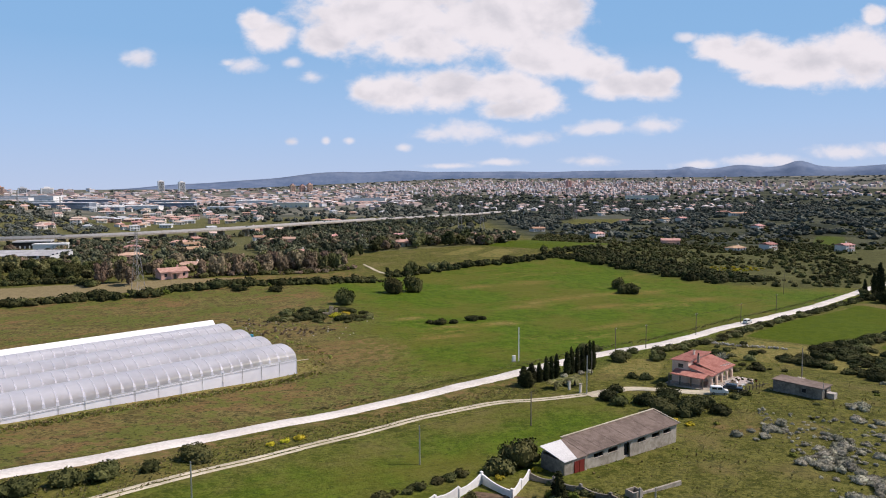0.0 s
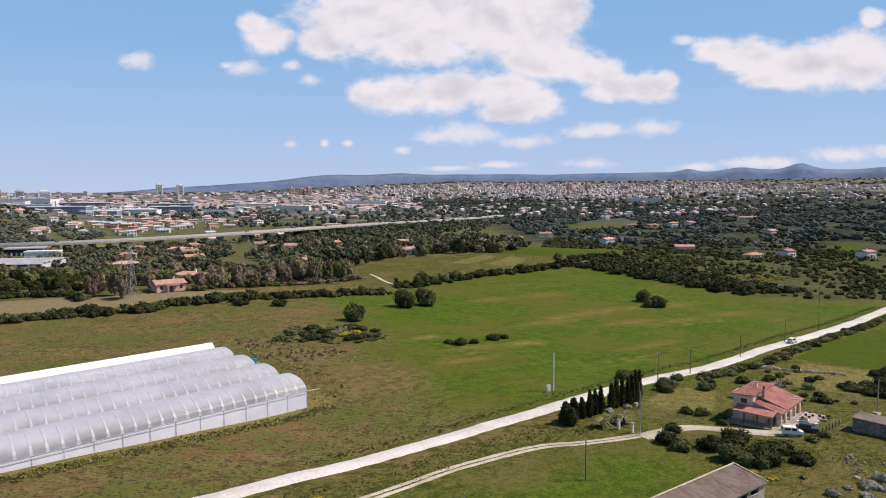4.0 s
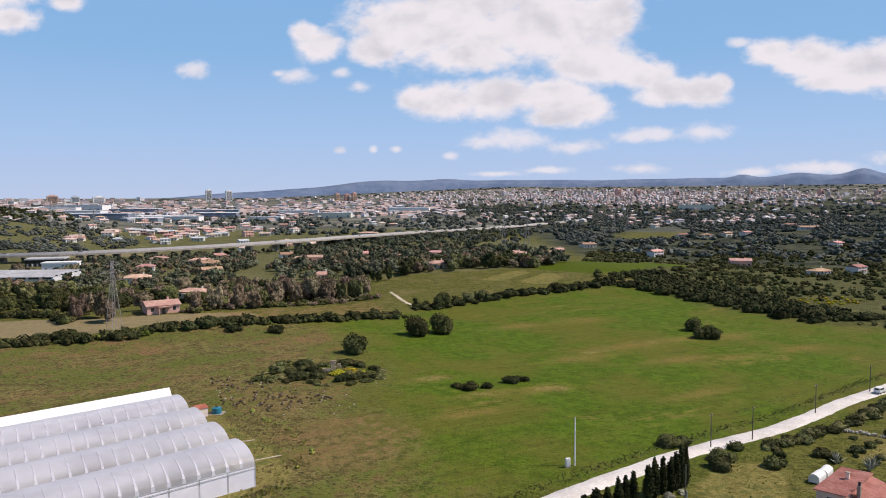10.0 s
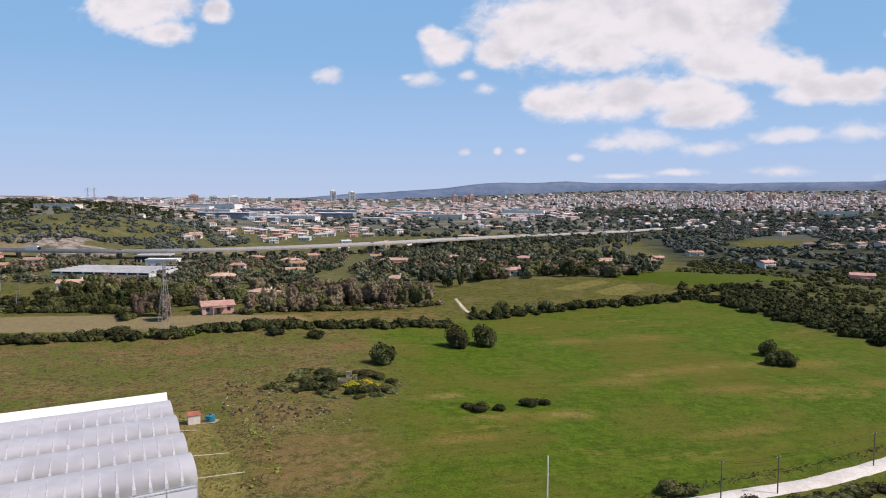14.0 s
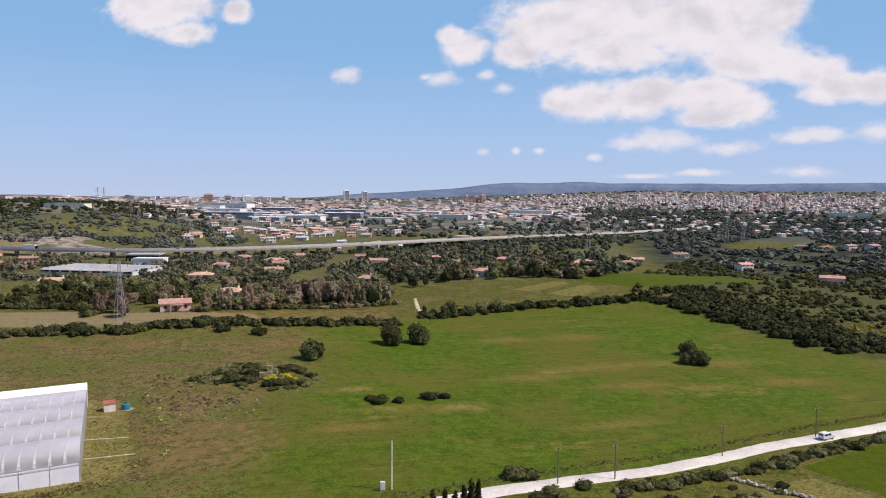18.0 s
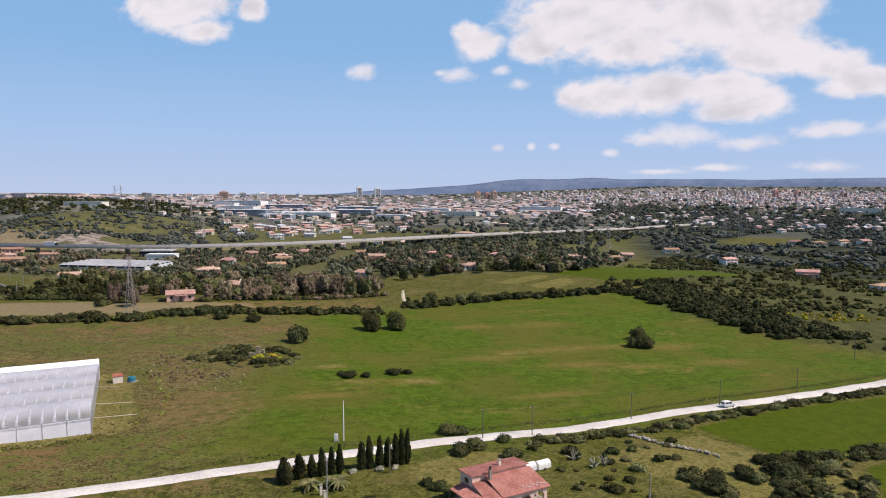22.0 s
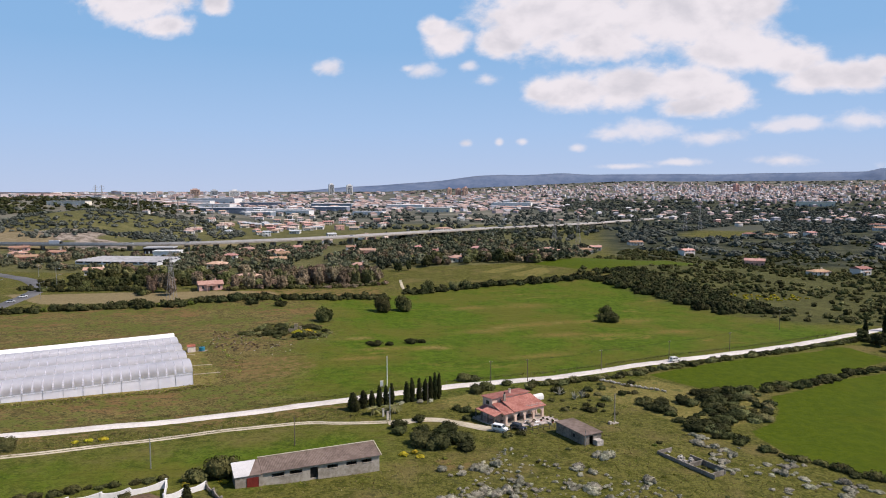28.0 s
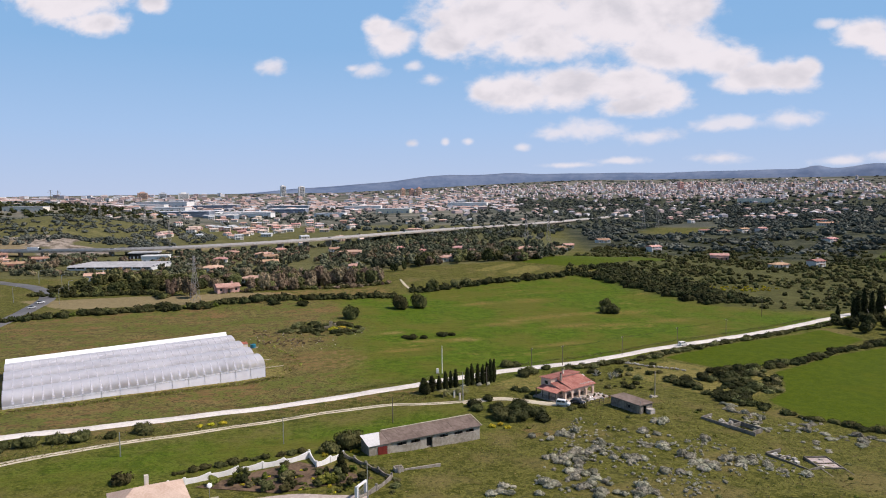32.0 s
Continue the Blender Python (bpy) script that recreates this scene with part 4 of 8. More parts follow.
# hedges: the nearest as shrubs of their own
HEDGE_ROAD = [(58, 199.5), (78, 213.8), (92, 225), (107, 239.5), (124, 256), (140, 270), (158, 287), (184, 309)]
for x, y, r, t in row_spots(RP, HEDGE_ROAD, 1.15, 1.1, 0.9, 2.6):
    shrub(x + 1.6, y - 1.8, r, RP.choice([LEAF_OAK, LEAF_DARK, LEAF_OLIVE]), "wild evergreen shrub in the hedge along the road", t * 0.85, "roadside hedge", "hedge_shrub", RP)
for x, y, r, t in row_spots(RP, [(113, 206), (128, 212), (144, 224), (160, 242), (178, 257), (200, 275)], 1.7, 1.3, 1.2, 3.2):
    shrub(x, y, r, RP.choice([LEAF_OAK, LEAF_DARK]), "dark evergreen shrub in the hedge between bright fields", t * 0.9, "field hedge", "hedge_shrub", RP)
for x, y, r, t in strewn(RP, [(85, 198), (96, 196), (105, 206), (113, 205), (127, 215), (130, 204), (126, 185), (116, 176), (112, 160), (106, 166), (98, 182)], 105, 1.3, 3.4, clump=0.75):
    shrub(x, y, r, [LEAF_DARK, LEAF_OAK, LEAF_DARK, LEAF_OLIVE][RP.randint(4)], "evergreen shrub in the thicket behind the farmhouse", t * 0.8, "thicket shrubs", "thicket_shrub", RP)
for x, y, r, t in row_spots(RP, [(113, 166), (120, 158), (128, 153), (138, 148), (150, 138), (164, 128)], 1.9, 1.3, 1.2, 2.6):
    shrub(x, y, r, RP.choice([LEAF_OAK, LEAF_DARK]), "dark shrub along the lower field boundary", t * 0.85, "lower hedge", "hedge_shrub", RP)
for x, y, r, t in strewn(RP, [(66, 178), (60, 197), (90, 214), (96, 204), (86, 190), (88, 176), (76, 170)], 26, 0.8, 2.1):
    shrub(x, y, r, RP.choice([LEAF_OAK, LEAF_OLIVE, LEAF_DARK]), "scattered scrub bush in rough pasture", t * 0.85, "pasture scrub", rs=RP)
# silver shrubs on the near hillside
SILVER = [(52, 80), (57, 112), (62, 138), (70, 140), (76, 130), (94, 128), (104, 120), (112, 108), (96, 104), (84, 90), (74, 78)]
# clump centre, spread, number
SILVER_CLUMPS = [(61, 125, 3, 10), (65, 113, 3.5, 16), (60, 107, 3.5, 16), (63, 98, 4, 18), (57, 92, 4, 14), (66, 90, 4, 12), (69, 118, 2.5, 8), (79, 130, 2.5, 8), (84, 140, 2.2, 7), (80.5, 121, 2.8, 9), (87, 115, 2.6, 9), (91, 110, 3, 12), (96, 115, 3, 11), (100, 114, 2.6, 9), (74, 110, 2.2, 6), (81, 104, 2.4, 6), (49, 86, 3.5, 8), (54.5, 122, 2.4, 5), (94.5, 128, 2, 4), (104, 160, 3.5, 9), (110, 154, 3.5, 9)]
SILVER_CLUMPS += [(111, 142, 2.6, 5), (122, 148, 3, 5), (134, 142, 3, 6), (73, 91, 4, 12), (110, 110, 2.4, 4)]
for cx, cy, wide, count in SILVER_CLUMPS:
    for _ in range(count):
        shrub(cx + RP.normal(0, wide * 0.6), cy + RP.normal(0, wide * 0.6), RP.uniform(0.65, 1.75), LEAF_GREY, "silvery grey cushion shrub on the grassy hillside", RP.uniform(0.65, 0.95), "silver hillside shrubs", "silver_shrub", RP)
thicket("silver_scrub", strewn(RP, SILVER, 420, 0.25, 0.7, 0.7, 1.0, clump=0.85), BUSH_MID, LEAF_GREY, "small silvery scrub between the cushion shrubs", "scrub")
for x, y, r, t in strewn(RP, [(50, 70), (44, 118), (62, 148), (92, 168), (120, 150), (150, 120), (150, 70)], 60, 0.35, 1.0):
    shrub(x, y, r, RP.choice([LEAF_OLIVE, LEAF_FRESH, LEAF_DARK]), "small green bush on the grassy hillside", t * 0.7, "hillside bushes", rs=RP)
for x, y, r, t in strewn(RP, [(104, 148), (118, 164), (128, 152), (140, 140), (120, 128)], 40, 0.5, 1.6):
    shrub(x, y, r, LEAF_GREY, "silvery grey cushion shrub on the grassy hillside", t * 0.62, "silver hillside shrubs", "silver_shrub", RP)
for x, y, r in ((42, 129, 1.3), (44, 131, 1.1), (46, 128.5, 1.2), (-27, 117, 1.2), (-25, 119, 1.3), (-29, 115, 1.0), (8, 100.5, 1.0), (14, 104, 1.1)):
    shrub(x, y, r, LEAF_YELLOW, "yellow flowering broom in rough grass", 0.8, "broom bushes", "broom_bush", RP)
for x, y, r, h in ((-29.5, 371, 1.5, 4.6), (-58, 447, 2.6, 8.5), (-53, 451, 2.4, 9.0), (-62, 452, 2.6, 8.0)):
    tree(x, y, r, h, LEAF_DARK, "dense dark evergreen beside the meadow track", "crown", "meadow trees", rs=RP)
for x, y, r in ((-6, 384, 3.4), (1, 388, 3.8), (-3, 390, 2.8), (13, 398, 2.4), (37, 408, 3.6), (41, 411, 3.0)):
    shrub(x, y, r, LEAF_OLIVE if x < 5 else LEAF_OAK, "grey green bush above the crest hedge", 1.35, "crest bushes", rs=RP)
# field edge hedges, farther off
LEFT_HEDGE = [(-210, 240), (-185, 256), (-166, 267), (-142, 276), (-122, 284), (-108, 295), (-87, 305), (-62, 319), (-32, 342)]
thicket("hedge_bushes", row_spots(RP, LEFT_HEDGE, 1.0, 3.4, 1.4, 4.0), BUSH_MID, LEAF_DARK, "dark evergreen hedge along the far field edge", "hedge")
thicket("hedge_bushes", row_spots(RP, LEFT_HEDGE, 8.0, 3.0, 1.2, 2.4), BUSH_MID, LEAF_FRESH, "fresh green bramble in the field hedge", "hedge")
for x, y, r in ((-97, 301, 5.6), (-90, 304, 5.0), (-84, 308, 4.2), (-139, 282, 5.4), (-146, 279, 4.8), (-134, 281, 4.0), (-168, 266, 4.6), (-72, 314, 3.6), (-60, 320, 3.4), (-186, 256, 4.4)):
    shrub(x, y, r, LEAF_DARK if int(r * 10) % 3 else LEAF_OAK, "bulky dark evergreen bush in the field hedge", 0.72, "hedge bushes", "hedge_shrub", RP)
CREST = [(-28, 360), (-12, 372), (6, 389), (37, 408), (56, 420), (70, 428), (84, 414)]
thicket("hedge_bushes", row_spots(RP, CREST, 0.9, 4.0, 1.5, 4.0), BUSH_MID, LEAF_DARK, "dark hedge on the crest of the field", "hedge")
RIGHT_EDGE = [(82, 424), (96, 400), (112, 385), (128, 366), (142, 352)]
RIGHT_BAND = [(86, 428), (100, 404), (116, 388), (132, 369), (144, 354), (172, 360), (150, 392), (136, 420), (110, 440), (92, 470), (72, 452)]
thicket("hedge_bushes", strewn(RP, RIGHT_BAND, 420, 1.4, 4.2, 0.7, 1.0), BUSH_MID, LEAF_DARK, "dense dark thicket beside the green field", "hedge")
thicket("hedge_bushes", row_spots(RP, RIGHT_EDGE, 1.2, 6.0, 1.8, 4.6), BUSH_MID, LEAF_DARK, "dense dark scrub along the field's edge", "hedge")
thicket("grass_verge", row_spots(RP, [(-30, 136), (0, 163), (20, 180), (46, 203), (70, 222), (92, 241), (134, 278), (180, 320)], 0.16, 1.3, 0.16, 0.34), TUFT, LEAF_OLIVE, "tall grey green weeds along the road verge", "weeds")
SCRUB_RIGHT = [(90, 418), (112, 388), (132, 362), (160, 343), (200, 343), (262, 420), (330, 560), (300, 690), (90, 700), (70, 560), (60, 440)]
thicket("scrub_bushes", strewn(RP, SCRUB_RIGHT, 1150, 1.2, 3.4, clump=0.8, avoid=(LUSH_THREE,)), BUSH_MID, LEAF_OAK, "dark Mediterranean scrub on rough ground", "scrub")
thicket("scrub_bushes", strewn(RP, SCRUB_RIGHT, 480, 0.9, 2.6, clump=0.6, avoid=(LUSH_THREE,)), BUSH_MID, LEAF_OLIVE, "grey green scrub on rough ground", "scrub")
thicket("scrub_bushes", strewn(RP, [(205, 350), (250, 396), (296, 452), (330, 510), (430, 540), (420, 440), (330, 352)], 150, 1.4, 3.8, clump=0.8), BUSH_MID, LEAF_OAK, "scrub bushes beyond the end of the road", "scrub")
thicket("broom_patch", strewn(RP, [(140, 400), (157, 412), (185, 426), (200, 420), (172, 395)], 50, 0.6, 1.6), BUSH_MID, LEAF_YELLOW, "yellow flowering broom among scrub", "scrub")

# ---- greenhouse ----
PLASTIC = bpy.data.materials.new("milky greenhouse plastic")
PLASTIC.use_nodes = True
n = Nodes(PLASTIC.node_tree)
at = n.add("ShaderNodeNewGeometry").outputs["Position"]
dirt = n.ramp(n.noise(n.vec("MULTIPLY", at, (0.35, 0.35, 0.5)), 0.5, 4.0, 0.55), 0.3, 0.7)
skin = n.nodes["Principled BSDF"]
n.put(skin.inputs["Base Color"], n.mix(dirt, (0.72, 0.72, 0.79), (0.78, 0.78, 0.84)))
skin.inputs["Roughness"].default_value = 0.38
skin.inputs["Specular IOR Level"].default_value = 0.4
glow, clear = n.add("ShaderNodeBsdfTranslucent"), n.add("ShaderNodeBsdfTransparent")
glow.inputs[0].default_value = (0.80, 0.79, 0.86, 1)
one, two = n.add("ShaderNodeMixShader"), n.add("ShaderNodeMixShader")
one.inputs[0].default_value = 0.30
n.put(one.inputs[1], skin.outputs[0])
n.put(one.inputs[2], glow.outputs[0])
height = n.add("ShaderNodeSeparateXYZ")
n.put(height.inputs[0], at)
# film made clearer towards the eaves, fitted to the camera's view into it
low_clear = n.math("MULTIPLY", n.ramp(height.outputs[2], 6.0, 4.4), 0.40)
n.put(two.inputs[0], n.math("ADD", n.math("MULTIPLY", dirt, -0.12), n.math("ADD", low_clear, 0.20)))
n.put(two.inputs[1], one.outputs[0])
n.put(two.inputs[2], clear.outputs[0])
n.put(n.nodes["Material Output"].inputs[0], two.outputs[0])
FOLD = material("gathered film folds", (0.68, 0.68, 0.745), (0.76, 0.76, 0.82), 0.4, grain=0.5)
n = Nodes(FOLD.node_tree)
veil, clear = n.add("ShaderNodeMixShader"), n.add("ShaderNodeBsdfTransparent")
veil.inputs[0].default_value = 0.55
n.put(veil.inputs[1], n.nodes["Principled BSDF"].outputs[0])
n.put(veil.inputs[2], clear.outputs[0])
n.put(n.nodes["Material Output"].inputs[0], veil.outputs[0])
FILM_SIDE = material("white side film", (0.74, 0.73, 0.79), (0.84, 0.83, 0.88), 0.45, grain=0.5, stain=0.15)
FILM_NEW = material("opaque white film", (0.80, 0.80, 0.80), (0.88, 0.88, 0.88), 0.45, grain=0.6, stain=0.1)
CURB = material("grey concrete curb", (0.22, 0.22, 0.22), (0.36, 0.36, 0.35), 0.9)


def greenhouse():
    length, span, spans, eave, rise = 73.0, 12.0, 4, 3.95, 2.6
    g = thing("greenhouse", "long multi-span greenhouse of milky white plastic film", "greenhouse", -88.3, 119.2, 44.4, -0.35)
    arc = [(span * (0.5 - 0.5 * math.cos(math.pi * k / 12)), rise * math.sin(math.pi * k / 12) ** 0.9 if k not in (0, 12) else 0.0) for k in range(13)]
    for s in range(spans):
        y0 = s * span
        bm = bmesh.new()
        a = [[bm.verts.new((x, y0 + y, eave + z + (0.02 * math.sin(x * 2.1 + s) * math.sin(z * 2) if 0 < z else 0))) for y, z in arc] for x in np.arange(0, length + 0.1, 2.433)]
        for r0, r1 in zip(a, a[1:]):
            for j in range(12):
                bm.faces.new((r0[j], r1[j], r1[j + 1], r0[j + 1]))
        part("roof_film", bm, PLASTIC, g, smooth=True)
        for x in (0.0, length):
            bm = bmesh.new()
            v = [bm.verts.new((x, y0 + y, eave + z)) for y, z in arc] + [bm.verts.new((x, y0 + span, 0.2)), bm.verts.new((x, y0, 0.2))]
            bm.faces.new(v)
            part("end_panel", bm, PLASTIC, g)
        fold = None
        for i in range(1, 30):
            # white folds of the film where it is clamped over an arch
            if fold is None:
                b = bmesh.new()
                for (ya, za), (yb, zb), wa, wb in ((arc[0], arc[1], 0.66, 0.52), (arc[1], arc[2], 0.52, 0.40), (arc[2], arc[3], 0.40, 0.27), (arc[3], arc[4], 0.27, 0.16), (arc[4], arc[5], 0.16, 0.08), (arc[5], arc[6], 0.08, 0.04)):
                    q = [(-wa * 0.5, ya, za), (wa * 0.5, ya, za), (wb * 0.5, yb, zb), (-wb * 0.5, yb, zb)]
                    slab(b, [(x_, y_ - 0.02, z_ + 0.06) for x_, y_, z_ in q], 0.025)
                ob = part("film_fold", b, FOLD, g)
                fold = ob.data
            else:
                ob = new("film_fold", fold)
                ob.parent = g
            ob.location = (i * length / 30, y0, eave)
        rib = None
        for i in range(16):
            x = i * length / 15
            if rib is None:
                b = bmesh.new()
                for (ya, za), (yb, zb) in zip(arc, arc[1:]):
                    rod(b, (0, ya, za - 0.05), (0, yb, zb - 0.05), 0.035, sides=5)
                rod(b, (0, 0, -0.02), (0, span, -0.02), 0.035, sides=5)
                for yy, zz in ((0.26, 1.95), (0.5, rise), (0.74, 1.95)):
                    rod(b, (0, span * 0.5, 0), (0, span * yy, zz - 0.05), 0.03, sides=5)
                first = part("arch_rib", b, METAL, g)
                rib = first.data
            else:
                first = new("arch_rib", rib)
                first.parent = g
            first.location = (x, y0, eave)
        part("gutter", rods(((0, y0, eave), (length, y0, eave), 0.10), sides=8), METAL, g)
        if s:
            for i in range(0, 16, 1):
                b = rods(((i * length / 15, y0, 0), (i * length / 15, y0, eave), 0.06), sides=6)
                part("inner_post", b, METAL, g)
    # steep white half-span along the back
    back = spans * span + 3.0
    half = [(spans * span + 3.0 * math.sin(k * math.pi / 12) ** 1.2, 2.55 * math.sin(k * math.pi / 12)) for k in range(7)]
    bm = bmesh.new()
    a = [[bm.verts.new((x, y, eave + z)) for y, z in half + [(back + 0.01, 0.0)]] for x in np.arange(0, length + 0.1, 2.433)]
    for r0, r1 in zip(a, a[1:]):
        for j in range(7):
            bm.faces.new((r0[j], r1[j], r1[j + 1], r0[j + 1]))
    part("back_vent", bm, FILM_NEW, g, "opaque white film over the back vent", smooth=False)
    for x in (0.0, length):
        bm = bmesh.new()
        bm.faces.new([bm.verts.new((x, y, eave + z)) for y, z in half] + [bm.verts.new((x, back, 0.2)), bm.verts.new((x, spans * span + 0.01, 0.2))])
        part("end_panel", bm, FILM_NEW, g)
    bays = 15
    for i in range(bays):
        x0, x1 = i * length / bays, (i + 1) * length / bays
        b = bmesh.new()
        grid = [[b.verts.new((x0 + (x1 - x0) * u / 4, -0.05 - 0.05 * math.sin(math.pi * u / 4) * math.sin(math.pi * k / 3), 0.25 + (eave - 0.25) * k / 3)) for k in range(4)] for u in range(5)]
        for r0, r1 in zip(grid, grid[1:]):
            for k in range(3):
                b.faces.new((r0[k], r1[k], r1[k + 1], r0[k + 1]))
        part("side_panel", b, FILM_SIDE, g, smooth=True)
        part("back_panel", boxed((x0, back, 0.25, x1, back + 0.02, eave)), FILM_NEW, g)
    for i in range(bays + 1):
        x = i * length / bays
        part("side_post", rods(((x, -0.14, -0.3), (x, -0.14, eave + 0.2), 0.035), sides=6), METAL, g)
    part("hem_pipe", rods(((0, -0.20, eave - 0.35), (length, -0.20, eave - 0.35), 0.035), sides=6), METAL, g)
    part("curb", boxed((-0.1, -0.2, -0.6, length + 0.1, 0.05, 0.28)), CURB, g)
    part("curb", boxed((length - 0.05, 0.05, -0.6, length + 0.12, back, 0.28)), CURB, g)
    bm = boxed((0, 0, -0.35, length, spans * span, 0.06))
    part("floor", bm, material("bare greenhouse floor", (0.07, 0.06, 0.05), (0.15, 0.13, 0.10), 0.9), g)
    for k in range(8):
        y = 3.0 + k * span / 2
        part("crop_row", boxed((2, y - 0.5, 0.06, length - 2, y + 0.5, 0.7)), LEAF_FRESH, g, "green crop row under the film")
    # the end walls stand a few degrees askew
    done = set()
    for ob in g.children:
        if ob.data.name not in done:
            done.add(ob.data.name)
            for v in ob.data.vertices:
                v.co.x += 0.07 * v.co.y
        ob.location.x += 0.07 * ob.location.y
    return g


greenhouse()
# ground pipes beside the greenhouse end
for a, b in (((-51.5, 188), (-44, 193)), ((-43.5, 179), (-36, 185)), ((-63, 201), (-57, 203))):
    z = ground_at(*a, 0.12)
    tagged(part("irrigation_pipe", rods(((a[0], a[1], z), (b[0], b[1], ground_at(*b, 0.12)), 0.12), sides=6), RUT, None), "pale irrigation pipe lying beside the greenhouse", "pipe")
TILE = material("red clay roof tiles", (0.28, 0.085, 0.055), (0.44, 0.16, 0.105), 0.8, grain=3.0, stain=0.5, bump=0.03)
TILE_OLD = material("weathered clay roof tiles", (0.30, 0.16, 0.11), (0.46, 0.28, 0.20), 0.85, grain=3.0, stain=0.4, bump=0.03, rand=0.15)
ROSE = material("faded rose roof tiles", (0.36, 0.135, 0.105), (0.54, 0.255, 0.205), 0.85, grain=2.0, stain=0.35, bump=0.02)
PEACH = material("peach plaster", (0.64, 0.46, 0.36), (0.74, 0.57, 0.46), 0.85, grain=1.5, stain=0.5)
CREAM = material("cream plaster", (0.64, 0.58, 0.48), (0.74, 0.69, 0.59), 0.85, grain=1.5, stain=0.4, rand=0.1)
ETERNIT = material("grey brown cement roof sheets", (0.145, 0.108, 0.088), (0.225, 0.172, 0.145), 0.9, grain=1.2, stain=0.3, bump=0.02)
PAVING = material("pinkish stone paving", (0.38, 0.31, 0.28), (0.55, 0.47, 0.43), 0.9, grain=1.5, stain=0.6, bump=0.01)
RED_DOOR = material("dark red metal door", (0.16, 0.02, 0.015), (0.24, 0.04, 0.03), 0.6, grain=4.0)
BLUE = material("blue plastic tank", (0.02, 0.13, 0.20), (0.03, 0.19, 0.27), 0.45, grain=3.0)
# stained blockwork; on the wing's end and garden walls its darkness stands for shade
OLD_BLOCK = material("stained old blockwork", (0.13, 0.115, 0.095), (0.29, 0.26, 0.22), 0.9, grain=1.5, stain=0.4, bump=0.02)
RUBBER = material("black tyre rubber", (0.015, 0.015, 0.015), (0.03, 0.03, 0.03), 0.9)


def arched_wall(length, height, thick, arches, spring, mat, parent, name="arcade_wall"):
    """A wall along x with round-headed openings (centre, half width)."""
    outline = []
    pts = [(0.0, height), (0.0, 0.0)]
    for c, hw in arches:
        pts += [(c - hw, 0.0)]
        pts += [(c - hw * math.cos(math.pi * k / 10), spring + hw * math.sin(math.pi * k / 10)) for k in range(11)]
        pts += [(c + hw, 0.0)]
    pts += [(length, 0.0), (length, height)]
    bm = bmesh.new()
    # strips from every outline point up to the wall's top
    for (xa, za), (xb, zb) in zip(pts[1:], pts[2:]):
        if abs(xb - xa) < 1e-6:
            ring = [(xa, 0, za), (xa, 0, zb), (xa, thick, zb), (xa, thick, za)]
            if abs(za - zb) > 1e-6 and 0 < xa < length:
                bm.faces.new([bm.verts.new(q) for q in ring])
            continue
        for y, flip in ((0.0, False), (thick, True)):
            q = [(xa, y, za), (xb, y, zb), (xb, y, height), (xa, y, height)]
            bm.faces.new([bm.verts.new(p) for p in (q[::-1] if flip else q)])
        if za > 0 or zb > 0:
            bm.faces.new([bm.verts.new(p) for p in ((xa, 0, za), (xa, thick, za), (xb, thick, zb), (xb, 0, zb))])
    for x in (0.0, length):
        bm.faces.new([bm.verts.new(p) for p in ((x, 0, 0), (x, thick, 0), (x, thick, height), (x, 0, height))])
    bmesh.ops.remove_doubles(bm, verts=bm.verts, dist=0.002)
    bmesh.ops.recalc_face_normals(bm, faces=bm.faces)
    return part(name, bm, mat, parent)


def tiled(parent, corners, name="roof", label="", mat=None, pitch=0.42):
    """A sloped tile roof: one slab whose top is pleated into tile ribs. corners: eave left, eave right, ridge right, ridge left."""
    bm = bmesh.new()
    a, b, c, d = (Vector(p) for p in corners)
    n_ = max(2, int((b - a).length / pitch)) * 2
    up = (b - a).cross(d - a).normalized()
    rows = []
    for i in range(n_ + 1):
        t = i / n_
        lift = up * (0.07 if i % 2 else 0.0)
        p, q = a.lerp(b, t), d.lerp(c, t)
        rows.append([bm.verts.new(v) for v in (p - up * 0.14, p + lift, q + lift, q - up * 0.14)])
    for r0, r1 in zip(rows, rows[1:]):
        for j in range(4):
            k = (j + 1) % 4
            bm.faces.new((r0[j], r1[j], r1[k], r0[k]))
    bm.faces.new(rows[0])
    bm.faces.new(rows[-1][::-1])
    bmesh.ops.recalc_face_normals(bm, faces=bm.faces)
    return part(name, bm, mat or TILE, parent, label)


